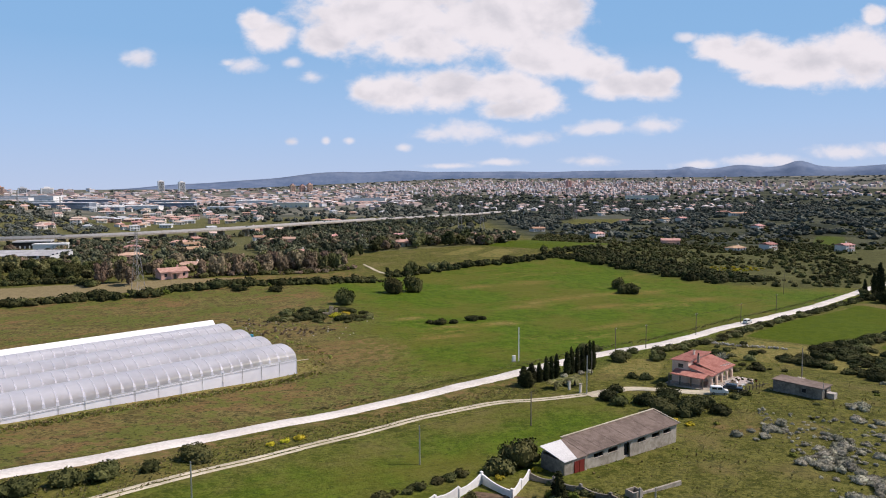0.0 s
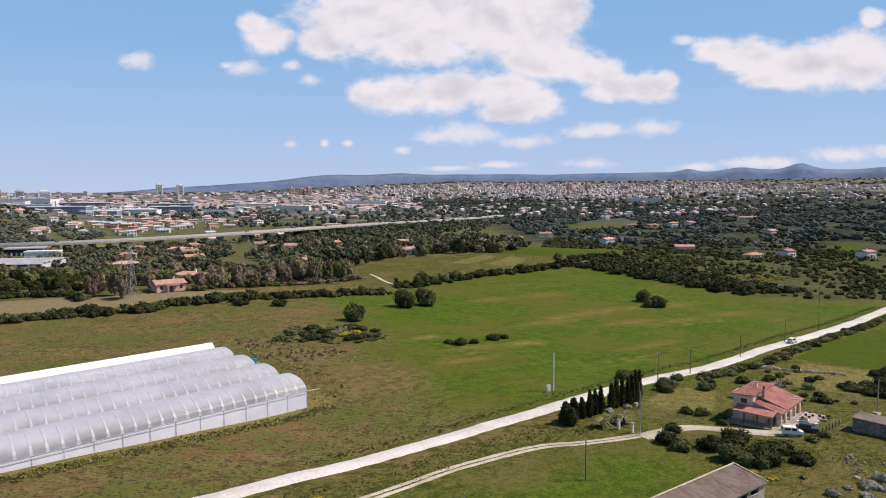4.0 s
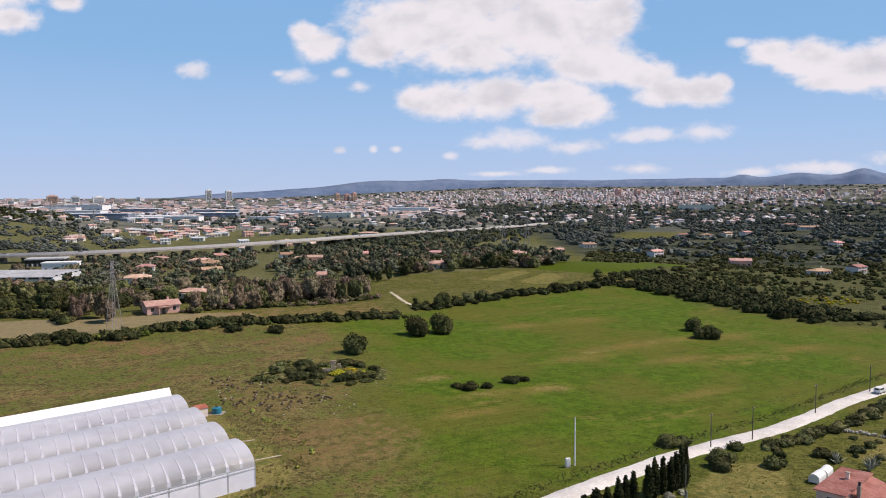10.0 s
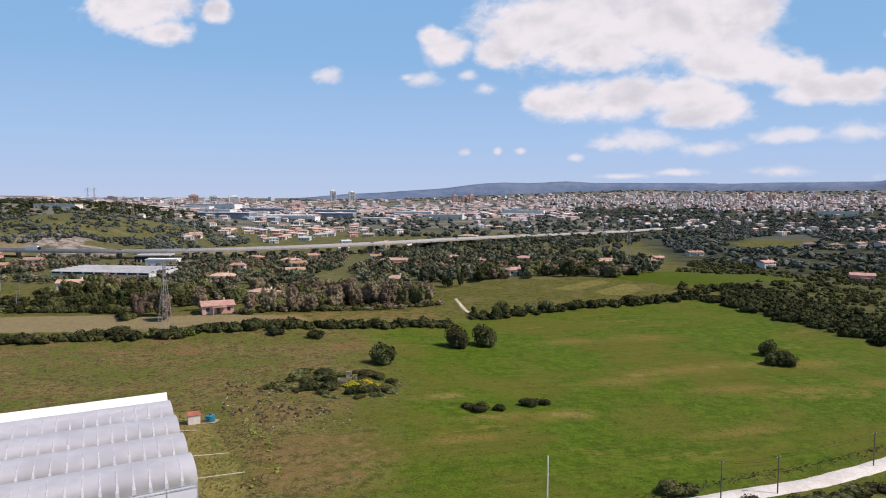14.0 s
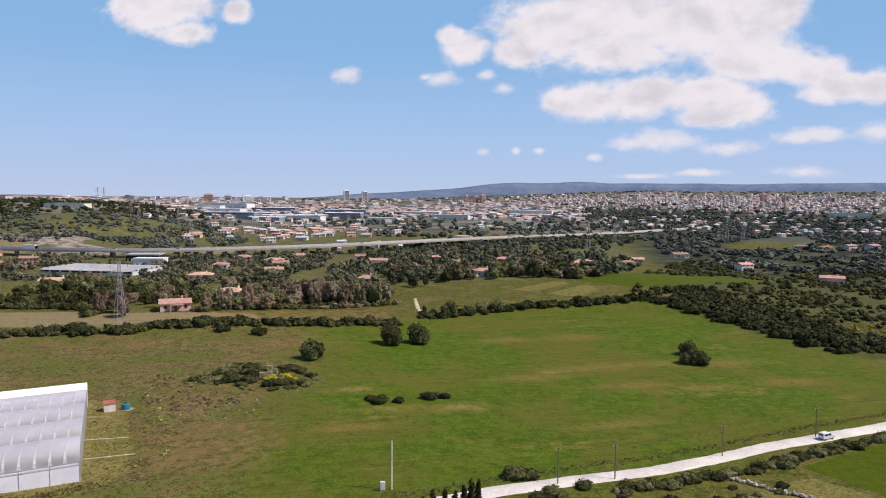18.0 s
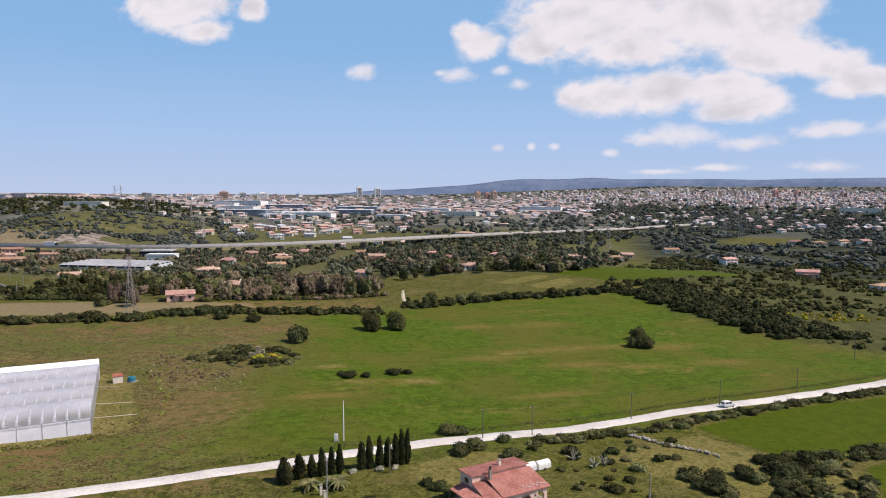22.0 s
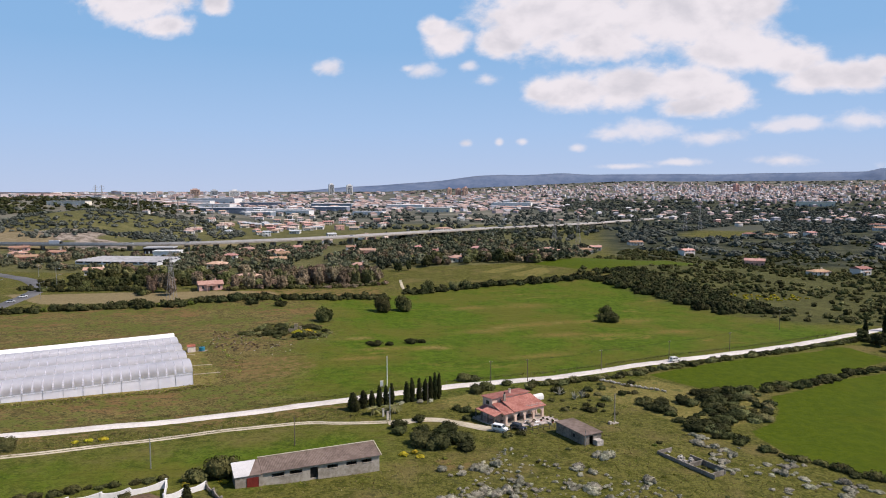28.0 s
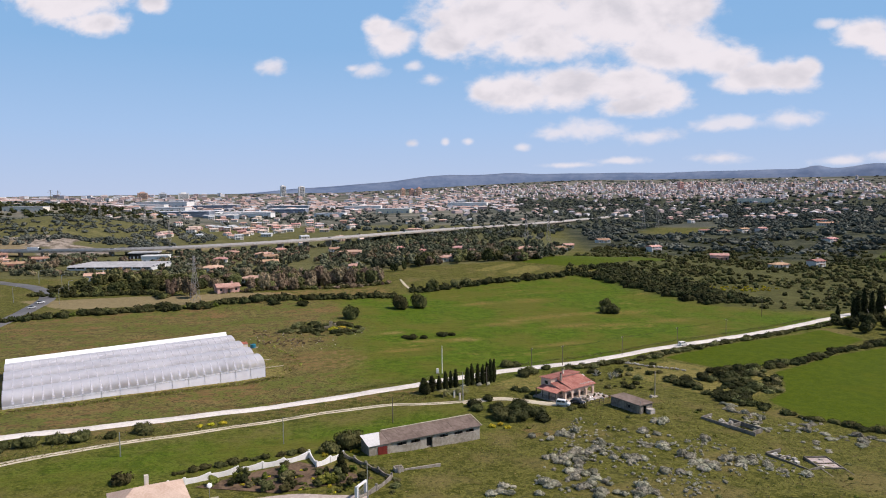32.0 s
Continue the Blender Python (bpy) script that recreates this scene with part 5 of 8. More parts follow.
def farmhouse():
    # local x along the arcade, y into the house
    h = thing("farmhouse", "single-storey peach farmhouse with arcade and red tile roofs", "house", 60.2, 155.2, 46.5, ground_at(63, 160, 0.12))
    L, D, por = 12.2, 9.4, 3.0
    part("plinth", boxed((-3.2, -0.5, -1.0, L + 0.5, D + 0.2, 0.12)), CONCRETE, h)
    arched_wall(L, 3.05, 0.35, [(1.7, 1.1), (4.6, 1.15), (7.5, 1.15), (10.4, 1.15)], 1.3, PEACH, h)
    side = arched_wall(por, 3.0, 0.35, [(1.4, 0.9)], 1.4, PEACH, h, "arcade_side")
    side.matrix_basis = pose(L + 0.002, 0.35, 0, 0, 0, 90)
    side = arched_wall(por, 3.0, 0.35, [(1.4, 0.9)], 1.4, PEACH, h, "arcade_side")
    side.matrix_basis = pose(0.352, 0.35, 0, 0, 0, 90)
    ry_ = 5.4
    part("front_wall", boxed((0.0, por + 0.36, 0.1, L, por + 0.7, 3.6)), PEACH, h)
    part("side_wall", boxed((L - 0.35, por + 0.7, 0.1, L, ry_ - 0.002, 3.0)), PEACH, h)
    part("side_wall", boxed((0.0, por + 0.7, 0.1, 0.35, ry_ - 0.002, 3.6)), PEACH, h)
    part("back_wall", boxed((0.102, D - 0.35, 0.1, L - 0.902, D - 0.102, 5.0)), PEACH, h)
    for x in (2.4, 6.4, 9.6):
        d = part("window" if x != 6.4 else "door", boxed((x - 0.6, por + 0.30, 0.9 if x != 6.4 else 0.12, x + 0.6, por + 0.40, 2.3)), GLASS_DARK, h)
        part("shutter", boxed((x - 1.1, por + 0.27, 0.9, x - 0.62, por + 0.33, 2.3)), WOOD, d)
    part("window", boxed((L - 0.62, 7.0, 1.1, L - 0.55, 8.0, 2.3)), GLASS_DARK, h)
    # front roof slope up to the taller block behind
    rz, ry = 4.75, 5.4
    tiled(h, [(2.4, -0.45, 3.02), (L + 0.45, -0.45, 3.02), (L + 0.1, ry, rz), (2.4, ry, rz)], "roof", "faded pinkish red tile roof slope", ROSE, 0.3)
    bm = bmesh.new()
    bm.faces.new([bm.verts.new(q) for q in ((L, 0.3, 3.0), (L, ry, 3.0), (L, ry, rz - 0.1))])
    part("gable", bm, PEACH, h)
    part("block_wall", boxed((-0.2, ry + 0.02, 0.1, L - 0.6, ry + 0.3, 5.25), (-0.2, ry + 0.301, 0.1, 0.1, D - 0.1, 5.0), (L - 0.9, ry + 0.301, 0.1, L - 0.6, D - 0.1, 5.0)), PEACH, h, "taller peach wall above the front roof")
    part("block_window", boxed((-0.26, 6.6, 3.5, -0.19, 7.8, 4.4)), GLASS_DARK, h)
    tiled(h, [(-0.6, ry - 0.3, 5.42), (L - 0.3, ry - 0.3, 5.42), (L - 0.3, D + 0.3, 5.15), (-0.6, D + 0.3, 5.15)], "block_roof", "shallow red tile roof of the back block", ROSE, 0.3)
    for k in range(9):
        x_ = L - 0.6 - k * 0.55
        part("pale_tile", boxed((x_, 0.25 + 0.25 * (k % 3), 3.33 + 0.08 * (k % 3), x_ + 0.4, 0.55 + 0.25 * (k % 3), 3.45 + 0.08 * (k % 3))), PAVING, h, "pale patch on the roof tiles")
    tiled(h, [(-0.8, -0.45, 2.85), (2.38, -0.45, 2.9), (2.38, 5.38, 4.1), (-0.3, 5.38, 4.0)], "porch_roof", "", ROSE, 0.3)
    tiled(h, [(-3.0, D - 1.0, 2.5), (-3.0, 0.6, 2.5), (-0.3, 0.6, 3.2), (-0.3, D - 1.0, 3.2)], "side_porch_roof", "lower side porch roof of red tiles", ROSE, 0.3)
    for y in (0.9, 3.6, 6.2, 8.8):
        part("porch_post", boxed((-2.85, y - 0.12, 0.1, -2.6, y + 0.12, 2.4)), WOOD, h)
    c = part("chimney", boxed((2.7, 4.2, 3.8, 3.2, 4.7, 6.2)), CONCRETE, h)
    part("cowl", rods(((2.95, 4.45, 6.2), (2.95, 4.45, 6.7), 0.2, 0.16), ((2.95, 4.45, 6.7), (2.95, 4.45, 6.8), 0.3, 0.05)), DARK, c, "dark metal chimney cowl")
    c = part("chimney", boxed((6.6, 7.0, 4.9, 7.05, 7.45, 6.3)), CREAM, h)
    part("cap", boxed((6.5, 6.9, 6.3, 7.15, 7.55, 6.4)), CONCRETE, c)
    return h


farmhouse()
# paved terrace before the arcade
t = thing("terrace", "pinkish paved terrace before the farmhouse arcade", "terrace", 60.2, 155.2, 46.5, ground_at(65, 158, 0.0))
for i in range(8):
    for j in range(3):
        part("slab", boxed((i * 1.75 + 0.03 - 0.6, -4.4 + j * 1.27, -0.4, i * 1.75 + 1.72 - 0.6, -4.4 + j * 1.27 + 1.24, 0.09 + 0.012 * ((i * 3 + j) % 3)), bevel=0.02), PAVING, t)


def parapet_house_bits():
    rs = random.Random(5)
    for i in range(30):
        u_, v_ = rs.uniform(4, 13.6), -rs.uniform(1.2, 5.4)
        x, y = 60.2 + 0.688 * u_ - 0.725 * v_, 155.2 + 0.725 * u_ + 0.688 * v_
        k = rs.choice(["block_pile", "crate", "plant_pot", "garden_bench"])
        c = thing(k, {"block_pile": "pile of pale building blocks on the terrace edge", "crate": "weathered grey crate beside the terrace", "plant_pot": "terracotta plant pot with dark foliage", "garden_bench": "white garden bench on the terrace"}[k], k.replace("_", " "), x, y, rs.uniform(0, 180), ground_at(x, y, 0.05), "terrace clutter")
        c.scale = (0.6, 0.6, 0.6)
        if k == "block_pile":
            for q in range(6):
                part("block", boxed((q % 3 * 0.5 - 0.7, -0.25, q // 3 * 0.35, q % 3 * 0.5 - 0.25, 0.25, q // 3 * 0.35 + 0.33), bevel=0.02), STONE, c)
        elif k == "crate":
            part("box", boxed((-0.6, -0.5, 0, 0.6, 0.5, 0.8), bevel=0.03), CONCRETE, c)
            part("lid", boxed((-0.65, -0.55, 0.802, 0.65, 0.55, 0.88)), WOOD, c)
        elif k == "plant_pot":
            part("pot", rods(((0, 0, 0), (0, 0, 0.6), 0.28, 0.42), sides=12), TILE, c)
            f = new("foliage", leaf_mesh("foliage", *BUSH_MID[i % 5], LEAF_DARK))
            f.parent, f.location, f.scale = c, (0, 0, 0.58), (0.7, 0.7, 0.8)
        else:
            part("seat", boxed((-0.9, -0.25, 0.42, 0.9, 0.25, 0.48)), WHITE, c)
            part("backrest", boxed((-0.9, 0.22, 0.55, 0.9, 0.28, 0.95)), WHITE, c)
            for s in (-0.8, 0.8):
                part("leg", boxed((s - 0.05, -0.22, 0, s + 0.05, 0.22, 0.42)), WHITE, c)


parapet_house_bits()


def van(x, y, turn, label, z=None):
    v = thing("van", label, "van", x, y, turn, ground_at(x, y, 0.16) if z is None else z)
    side = [(-2.05, 0.35), (-2.1, 1.0), (-2.0, 1.72), (-1.85, 1.82), (0.45, 1.82), (0.7, 1.72), (1.25, 1.1), (2.0, 0.95), (2.12, 0.7), (2.1, 0.35)]
    bm = bmesh.new()
    rings = []
    for yy, k in ((-0.86, 0.0), (-0.82, 0.0), (0.82, 0.0), (0.86, 0.0)):
        inset = 0.06 if abs(yy) > 0.84 else 0.0
        rings.append([bm.verts.new((px * (1 - inset * 0.3), yy if pz < 1.2 else yy * 0.9, pz - inset * (1 if pz > 1 else 0))) for px, pz in side])
    for r0, r1 in zip(rings, rings[1:]):
        for i in range(len(side)):
            j = (i + 1) % len(side)
            bm.faces.new((r0[i], r0[j], r1[j], r1[i]))
    bm.faces.new(rings[0][::-1])
    bm.faces.new(rings[-1])
    bmesh.ops.recalc_face_normals(bm, faces=bm.faces)
    part("body", bm, WHITE, v)
    bm = bmesh.new()
    slab(bm, [(0.78, -0.72, 1.70), (1.22, -0.76, 1.16), (1.22, 0.76, 1.16), (0.78, 0.72, 1.70)], 0.02)
    part("windscreen", bm, GLASS_DARK, v)
    for s in (-1, 1):
        part("side_window", boxed((-0.35, s * 0.80, 1.12, 0.62, s * 0.845, 1.62)), GLASS_DARK, v)
        part("rear_side_window", boxed((-1.7, s * 0.80, 1.15, -0.55, s * 0.845, 1.62)), GLASS_DARK, v)
        part("headlight", boxed((1.98, s * 0.66 - 0.14, 0.72, 2.12, s * 0.66 + 0.14, 0.90)), GLASS_DARK, v)
        for wx in (-1.35, 1.3):
            w_ = part("wheel", rods(((wx, s * 0.70, 0.15), (wx, s * 0.90, 0.15), 0.31), sides=14), RUBBER, v)
            part("rim", rods(((wx, s * 0.88, 0.15), (wx, s * 0.915, 0.15), 0.18), sides=10), METAL, w_)
    part("rear_window", boxed((-2.09, -0.6, 1.15, -2.03, 0.6, 1.6)), GLASS_DARK, v)
    part("bumper", boxed((2.02, -0.8, 0.3, 2.2, 0.8, 0.55), bevel=0.03), DARK, v)
    return v


van(59.7, 149.6, -14, "white delivery van parked in the farmhouse yard").scale = (0.9, 0.9, 0.9)
van(106.5, 243.6, 40, "small white van on the gravel road").scale = (0.9, 0.9, 0.9)


def barn():
    # local x along the long wall, y into the barn; one roof slope that rises to the back
    b = thing("barn", "long low concrete barn with a grey sheet roof", "barn", 21.7, 104.8, 36.9, 2.1)
    L, D, e, r = 23.1, 4.9, 2.45, 3.45
    openings = ((1.8, 4.1), (5.2, 7.5), (12.5, 14.6), (16.3, 18.4), (19.4, 21.5))
    bm = bmesh.new()
    box(bm, 0, 0, -1.6, 9.1, 0.25, 1.22)
    box(bm, 10.6, 0, -1.6, L, 0.25, 1.22)
    box(bm, 0, 0, 1.92, L, 0.25, e)
    edges = [0.0] + [q for o in sorted(openings + ((9.1, 10.6),)) for q in o] + [L]
    for x0, x1 in zip(edges[0::2], edges[1::2]):
        box(bm, x0, 0.001, 1.221, x1, 0.249, 1.919)
    part("front_wall", bm, CONCRETE, b, "weathered grey block wall with long openings")
    for x0, x1 in openings:
        part("window_sill", boxed((x0 - 0.1, -0.06, 1.13, x1 + 0.1, -0.002, 1.21)), CONCRETE, b)
        part("window_post", boxed(((x0 + x1) / 2 - 0.05, 0.1, 1.222, (x0 + x1) / 2 + 0.05, 0.16, 1.918)), DARK, b)
    part("back_wall", boxed((0, D - 0.25, -1.6, L, D, r - 0.1)), CONCRETE, b)
    for x in (0.0, L - 0.25):
        bm = bmesh.new()
        ring = ((0.251, -1.6), (D - 0.251, -1.6), (D - 0.251, r - 0.12), (0.251, e - 0.02))
        v0, v1 = ([bm.verts.new((x + k, y, z)) for y, z in ring] for k in (0.0, 0.25))
        bm.faces.new(v0)
        bm.faces.new(v1[::-1])
        for i in range(4):
            bm.faces.new((v0[(i + 1) % 4], v0[i], v1[i], v1[(i + 1) % 4]))
        part("gable_wall", bm, CONCRETE, b)
    part("door_leaf", boxed((9.2, 0.5, -0.6, 10.5, 0.56, 1.9)), DARK, b)
    part("floor", boxed((0.26, 0.26, -0.9, L - 0.26, D - 0.26, -0.3)), CONCRETE, b)
    n = 20
    for i in range(n):
        # corrugated sheets, each a little uneven
        x0, x1 = -0.1 + i * (L + 0.35) / n, -0.1 + (i + 1) * (L + 0.35) / n - 0.015
        bm = bmesh.new()
        rows, up = [], 0.012 * math.sin(i * 2.3)
        for k in range(9):
            x, lift = x0 + (x1 - x0) * k / 8, 0.035 * (k % 2) + up
            rows.append([bm.verts.new(p) for p in ((x, -0.4, e - 0.02 + lift), (x, D + 0.2, r + 0.04 + lift), (x, D + 0.2, r - 0.02), (x, -0.4, e - 0.08))])
        for r0, r1 in zip(rows, rows[1:]):
            for j in range(4):
                bm.faces.new((r0[j], r1[j], r1[(j + 1) % 4], r0[(j + 1) % 4]))
        bm.faces.new(rows[0][::-1])
        bm.faces.new(rows[-1])
        bmesh.ops.recalc_face_normals(bm, faces=bm.faces)
        part("roof_sheet", bm, ETERNIT, b)
    part("ridge_cap", boxed((-0.2, D + 0.02, r + 0.09, L + 0.4, D + 0.32, r + 0.22), bevel=0.02), RUT, b, "pale capping along the high edge")
    bm = bmesh.new()
    slab(bm, [(L + 0.26, -0.45, e + 0.12), (L + 0.42, -0.45, e + 0.12), (L + 0.42, D + 0.01, r + 0.2), (L + 0.26, D + 0.01, r + 0.2)], 0.14)
    part("verge", bm, RUT, b)
    # end wing with a bleached roof, a hip face and a red door
    part("wing_wall", boxed((-5.0, -0.3, -1.8, -0.002, -0.05, 2.3)), CONCRETE, b)
    # darker blockwork than the other walls stands for shade on this side
    part("wing_end", boxed((-5.0, -0.05, -1.8, -4.75, 4.6, 2.3)), OLD_BLOCK, b, "end wall of the wing, darkened for shade")
    part("wing_back", boxed((-4.748, 4.4, -1.8, -0.002, 4.6, 2.6)), CONCRETE, b)
    part("red_door", boxed((-2.9, -0.36, -0.9, -0.7, -0.302, 1.9)), RED_DOOR, b, "dark red metal double door")
    for x in (-2.9, -1.8, -0.74):
        part("door_rail", boxed((x, -0.4, -0.9, x + 0.05, -0.362, 1.9)), RED_DOOR, b)
    bleached = material("pale bleached roof sheet", (0.52, 0.51, 0.50), (0.70, 0.69, 0.68), 0.7)
    bm = bmesh.new()
    slab(bm, [(-5.2, -0.5, 2.42), (-2.5, -0.5, 2.42), (-0.6, 4.7, 3.42), (-5.2, 4.7, 3.42)], 0.08)
    part("wing_roof", bm, bleached, b, "bleached pale sheet roof of the wing")
    bm = bmesh.new()
    slab(bm, [(-2.48, -0.5, 2.41), (-0.12, -0.5, 2.36), (-0.12, 4.7, 3.40), (-0.58, 4.7, 3.41)], 0.08)
    part("wing_hip", bm, ETERNIT, b, "dark grey roof strip beside the main roof")
    return b


barn()


def shack():
    a = math.degrees(math.atan2(7.5, -6.8))
    # x across the short end, y along the shack
    W_, L_, H_ = 5.0, 10.1, 2.3
    s = thing("shack", "low flat-roofed block shack in rough grass", "shack", 79.5, 145.0, a - 90, ground_at(78, 149, 0.1))
    part("wall", boxed((0, 0, -0.8, 0.25, L_, H_)), OLD_BLOCK, s)
    part("wall", boxed((W_ - 0.25, 0, -0.8, W_, L_, H_)), OLD_BLOCK, s)
    part("wall", boxed((0.25, L_ - 0.25, -0.8, W_ - 0.25, L_, H_)), OLD_BLOCK, s)
    part("front_wall", boxed((0.25, 0, -0.8, 1.5, 0.25, H_), (2.6, 0, -0.8, W_ - 0.25, 0.25, H_), (1.5, 0.001, 1.9, 2.6, 0.249, H_)), OLD_BLOCK, s)
    bm = bmesh.new()
    slab(bm, [(-0.25, -0.3, H_ + 0.18), (W_ + 0.25, -0.3, H_ + 0.12), (W_ + 0.25, L_ + 0.3, H_ + 0.3), (-0.25, L_ + 0.3, H_ + 0.36)], 0.17)
    part("roof", bm, ETERNIT, s, "weathered grey flat roof slab")
    part("side_window", boxed((-0.03, 3.2, 0.9, 0.02, 4.0, 1.7)), DARK, s)
    part("pipe", rods(((0.3, -0.15, 0), (0.3, -0.15, 3.6), 0.07)), METAL, s)
    part("lean_to", boxed((2.5, -1.6, -0.8, 4.3, -0.002, 1.1), bevel=0.05), STONE, s, "low stone bin at the shack's end")
    return s


shack()


def caravan(x, y, turn):
    c = thing("caravan", "white rounded metal trailer behind the farmhouse", "trailer", x, y, turn, group="white trailers")
    bm = bmesh.new()
    n = 10
    prof = [(-1.2, 0.3)] + [(-1.2 * math.cos(math.pi * k / n), 1.3 + 1.0 * math.sin(math.pi * k / n)) for k in range(n + 1)] + [(1.2, 0.3)]
    a, b = [bm.verts.new((-2.2, p, q)) for p, q in prof], [bm.verts.new((2.2, p, q)) for p, q in prof]
    bm.faces.new(a)
    bm.faces.new(b[::-1])
    for i in range(len(prof)):
        j = (i + 1) % len(prof)
        bm.faces.new((a[j], a[i], b[i], b[j]))
    part("shell", bm, WHITE, c)
    part("door", boxed((2.19, -0.5, 0.4, 2.24, 0.5, 1.9)), CONCRETE, c)
    for s in (-1, 1):
        part("wheel", rods(((0, s * 1.0, 0.3), (0, s * 1.22, 0.3), 0.32), sides=12), RUBBER, c)
    return c


for x, y, a in ((62.3, 180.7, 46), (64.9, 183.4, 50)):
    caravan(x, y, a).scale = (0.75, 0.75, 0.78)


def wooden_pole(x, y, high, label, group, mat=WOOD, arms=True, turn=45, r=0.13, name="utility_pole"):
    p = thing(name, label, "pole", x, y, turn, group=group)
    part("shaft", rods(((0, 0, -0.5), (0, 0, high), r, r * 0.7)), mat, p)
    if arms:
        part("crossarm", boxed((-0.6, -0.05, high - 0.5, 0.6, 0.05, high - 0.38)), mat, p)
        for s in (-0.5, 0.5):
            part("insulator", rods(((s, 0, high - 0.38), (s, 0, high - 0.18), 0.05, 0.03)), WHITE, p)
    return p


ROAD_POLES = [(49, 197.8), (59.5, 204), (81.6, 224.6), (104.5, 244.6), (128, 268), (156, 320)]
for i, (x, y) in enumerate(ROAD_POLES):
    wooden_pole(x, y, 7.2 if i < 5 else 9.0, "dark wooden utility pole beside the gravel road", "road pole line")
wooden_pole(-3.8, 106.6, 6.2, "thin grey pole in the pasture", "pasture poles", METAL, False)
wooden_pole(16.4, 129.5, 6.6, "thin grey pole in the pasture", "pasture poles", WOOD, False)
wooden_pole(-33, 89, 5.4, "thin grey pole in the pasture", "pasture poles", METAL, False)
wooden_pole(36.4, 174.2 - 4, 6.0, "thin leaning wire pole by the cypresses", "pasture poles", WOOD, False)
wooden_pole(20.0, 184.4, 9.2, "tall white steel pole beside the road", "", WHITE, False, r=0.15, name="white_pole")
wooden_pole(31.5, 152.0, 8.6, "tall pale pole at the farm gate", "", METAL, False, r=0.14)
p = wooden_pole(86.1, 166.2, 7.6, "pale concrete pole on a small base behind the shack", "", CONCRETE, False, r=0.16, name="concrete_pole")
part("base", boxed((-0.9, -0.6, -0.4, 0.9, 0.6, 0.25), bevel=0.04), CONCRETE, p)
part("meter_box", boxed((-1.9, -0.4, -0.3, -1.2, 0.4, 0.8), bevel=0.03), CONCRETE, p)
wooden_pole(24.2, 78.0, 7.5, "grey pole behind the garden gate", "", METAL, False)
m = thing("meter_cabinet", "white electricity cabinet beside the gravel road", "cabinet", 18.6, 183.4, 20)
part("body", boxed((-0.45, -0.25, 0.25, 0.45, 0.25, 1.75), bevel=0.04), WHITE, m)
part("door", boxed((-0.38, -0.285, 0.4, 0.38, -0.252, 1.6)), WHITE, m)
part("foot", boxed((-0.5, -0.3, -0.3, 0.5, 0.3, 0.25)), CONCRETE, m)


def wire(a, b, za, zb, sag=0.5):
    bm = bmesh.new()
    last = None
    for k in range(9):
        t = k / 8
        p = Vector((a[0] + (b[0] - a[0]) * t, a[1] + (b[1] - a[1]) * t, za + (zb - za) * t - sag * 4 * t * (1 - t)))
        if last is not None:
            rod(bm, last, p, 0.016, sides=4)
        last = p
    return tagged(part("wire", bm, DARK, None), "thin black overhead wire between poles", "wire", "overhead wires")


for a, b in zip(ROAD_POLES, ROAD_POLES[1:]):
    for s in (-0.45, 0.45):
        wire((a[0] + s * 0.7, a[1] - s * 0.7), (b[0] + s * 0.7, b[1] - s * 0.7), ground_at(*a, 6.95), ground_at(*b, 6.95 if b != ROAD_POLES[5] else 8.7))
wire((-3.8, 106.6), (16.4, 129.5), ground_at(-3.8, 106.6, 6.1), ground_at(16.4, 129.5, 6.5), 0.7)
wire((16.4, 129.5), (31.5, 152.0), ground_at(16.4, 129.5, 6.5), ground_at(31.5, 152, 8.4), 0.6)
wire((-33, 89), (-3.8, 106.6), ground_at(-33, 89, 5.3), ground_at(-3.8, 106.6, 6.1), 0.7)
# road fence
RF = random.Random(8)
fence_line = smooth_line([(20, 177.5), (46, 200.5), (70, 219.5), (92, 238.5), (134, 275), (190, 326)], 4.2)
fence = thing("fence", "wire fence of thin grey posts along the field", "fence", fence_line[0].x, fence_line[0].y, 0, 0)
fence.matrix_basis = Matrix()
post = None
for p in fence_line:
    if post is None:
        ob = part("fence_post", rods(((0, 0, -0.3), (0, 0, 1.1), 0.03), sides=5), WOOD, fence)
        post = ob.data
    else:
        ob = new("fence_post", post)
        ob.parent = fence
    ob.matrix_basis = pose(p.x, p.y, ground_at(p.x, p.y), RF.uniform(-4, 4), RF.uniform(-4, 4), 0)
for h_ in (0.5, 1.1):
    bm = bmesh.new()
    for a, b in zip(fence_line, fence_line[1:]):
        rod(bm, (a.x, a.y, ground_at(a.x, a.y, h_)), (b.x, b.y, ground_at(b.x, b.y, h_)), 0.008, sides=3)
    part("fence_wire", bm, WOOD, fence)

# pump shed and tank behind the greenhouse
s = thing("pump_shed", "small pink pump shed with a red roof beside the greenhouse", "shed", -61.2, 207.3, 44)
s.scale = (0.8, 0.8, 0.88)
PINK = material("pale pink plaster", (0.66, 0.57, 0.53), (0.76, 0.67, 0.63), 0.85, grain=2.0)
part("wall", boxed((-1.6, -1.2, -0.4, 1.6, 1.2, 2.3)), PINK, s)
bm = bmesh.new()
slab(bm, [(-1.8, -1.4, 2.3), (1.8, -1.4, 2.3), (1.8, 1.4, 2.75), (-1.8, 1.4, 2.75)], 0.1)
part("roof", bm, TILE, s)
part("door", boxed((-0.4, -1.25, -0.2, 0.5, -1.19, 1.8)), CREAM, s)
s = thing("water_tank", "round blue plastic water tank on a concrete pad", "tank", -58.4, 209.6, 0)
s.scale = (0.72, 0.72, 0.72)
part("pad", boxed((-2.2, -1.9, -0.4, 2.2, 1.9, 0.22)), CONCRETE, s)
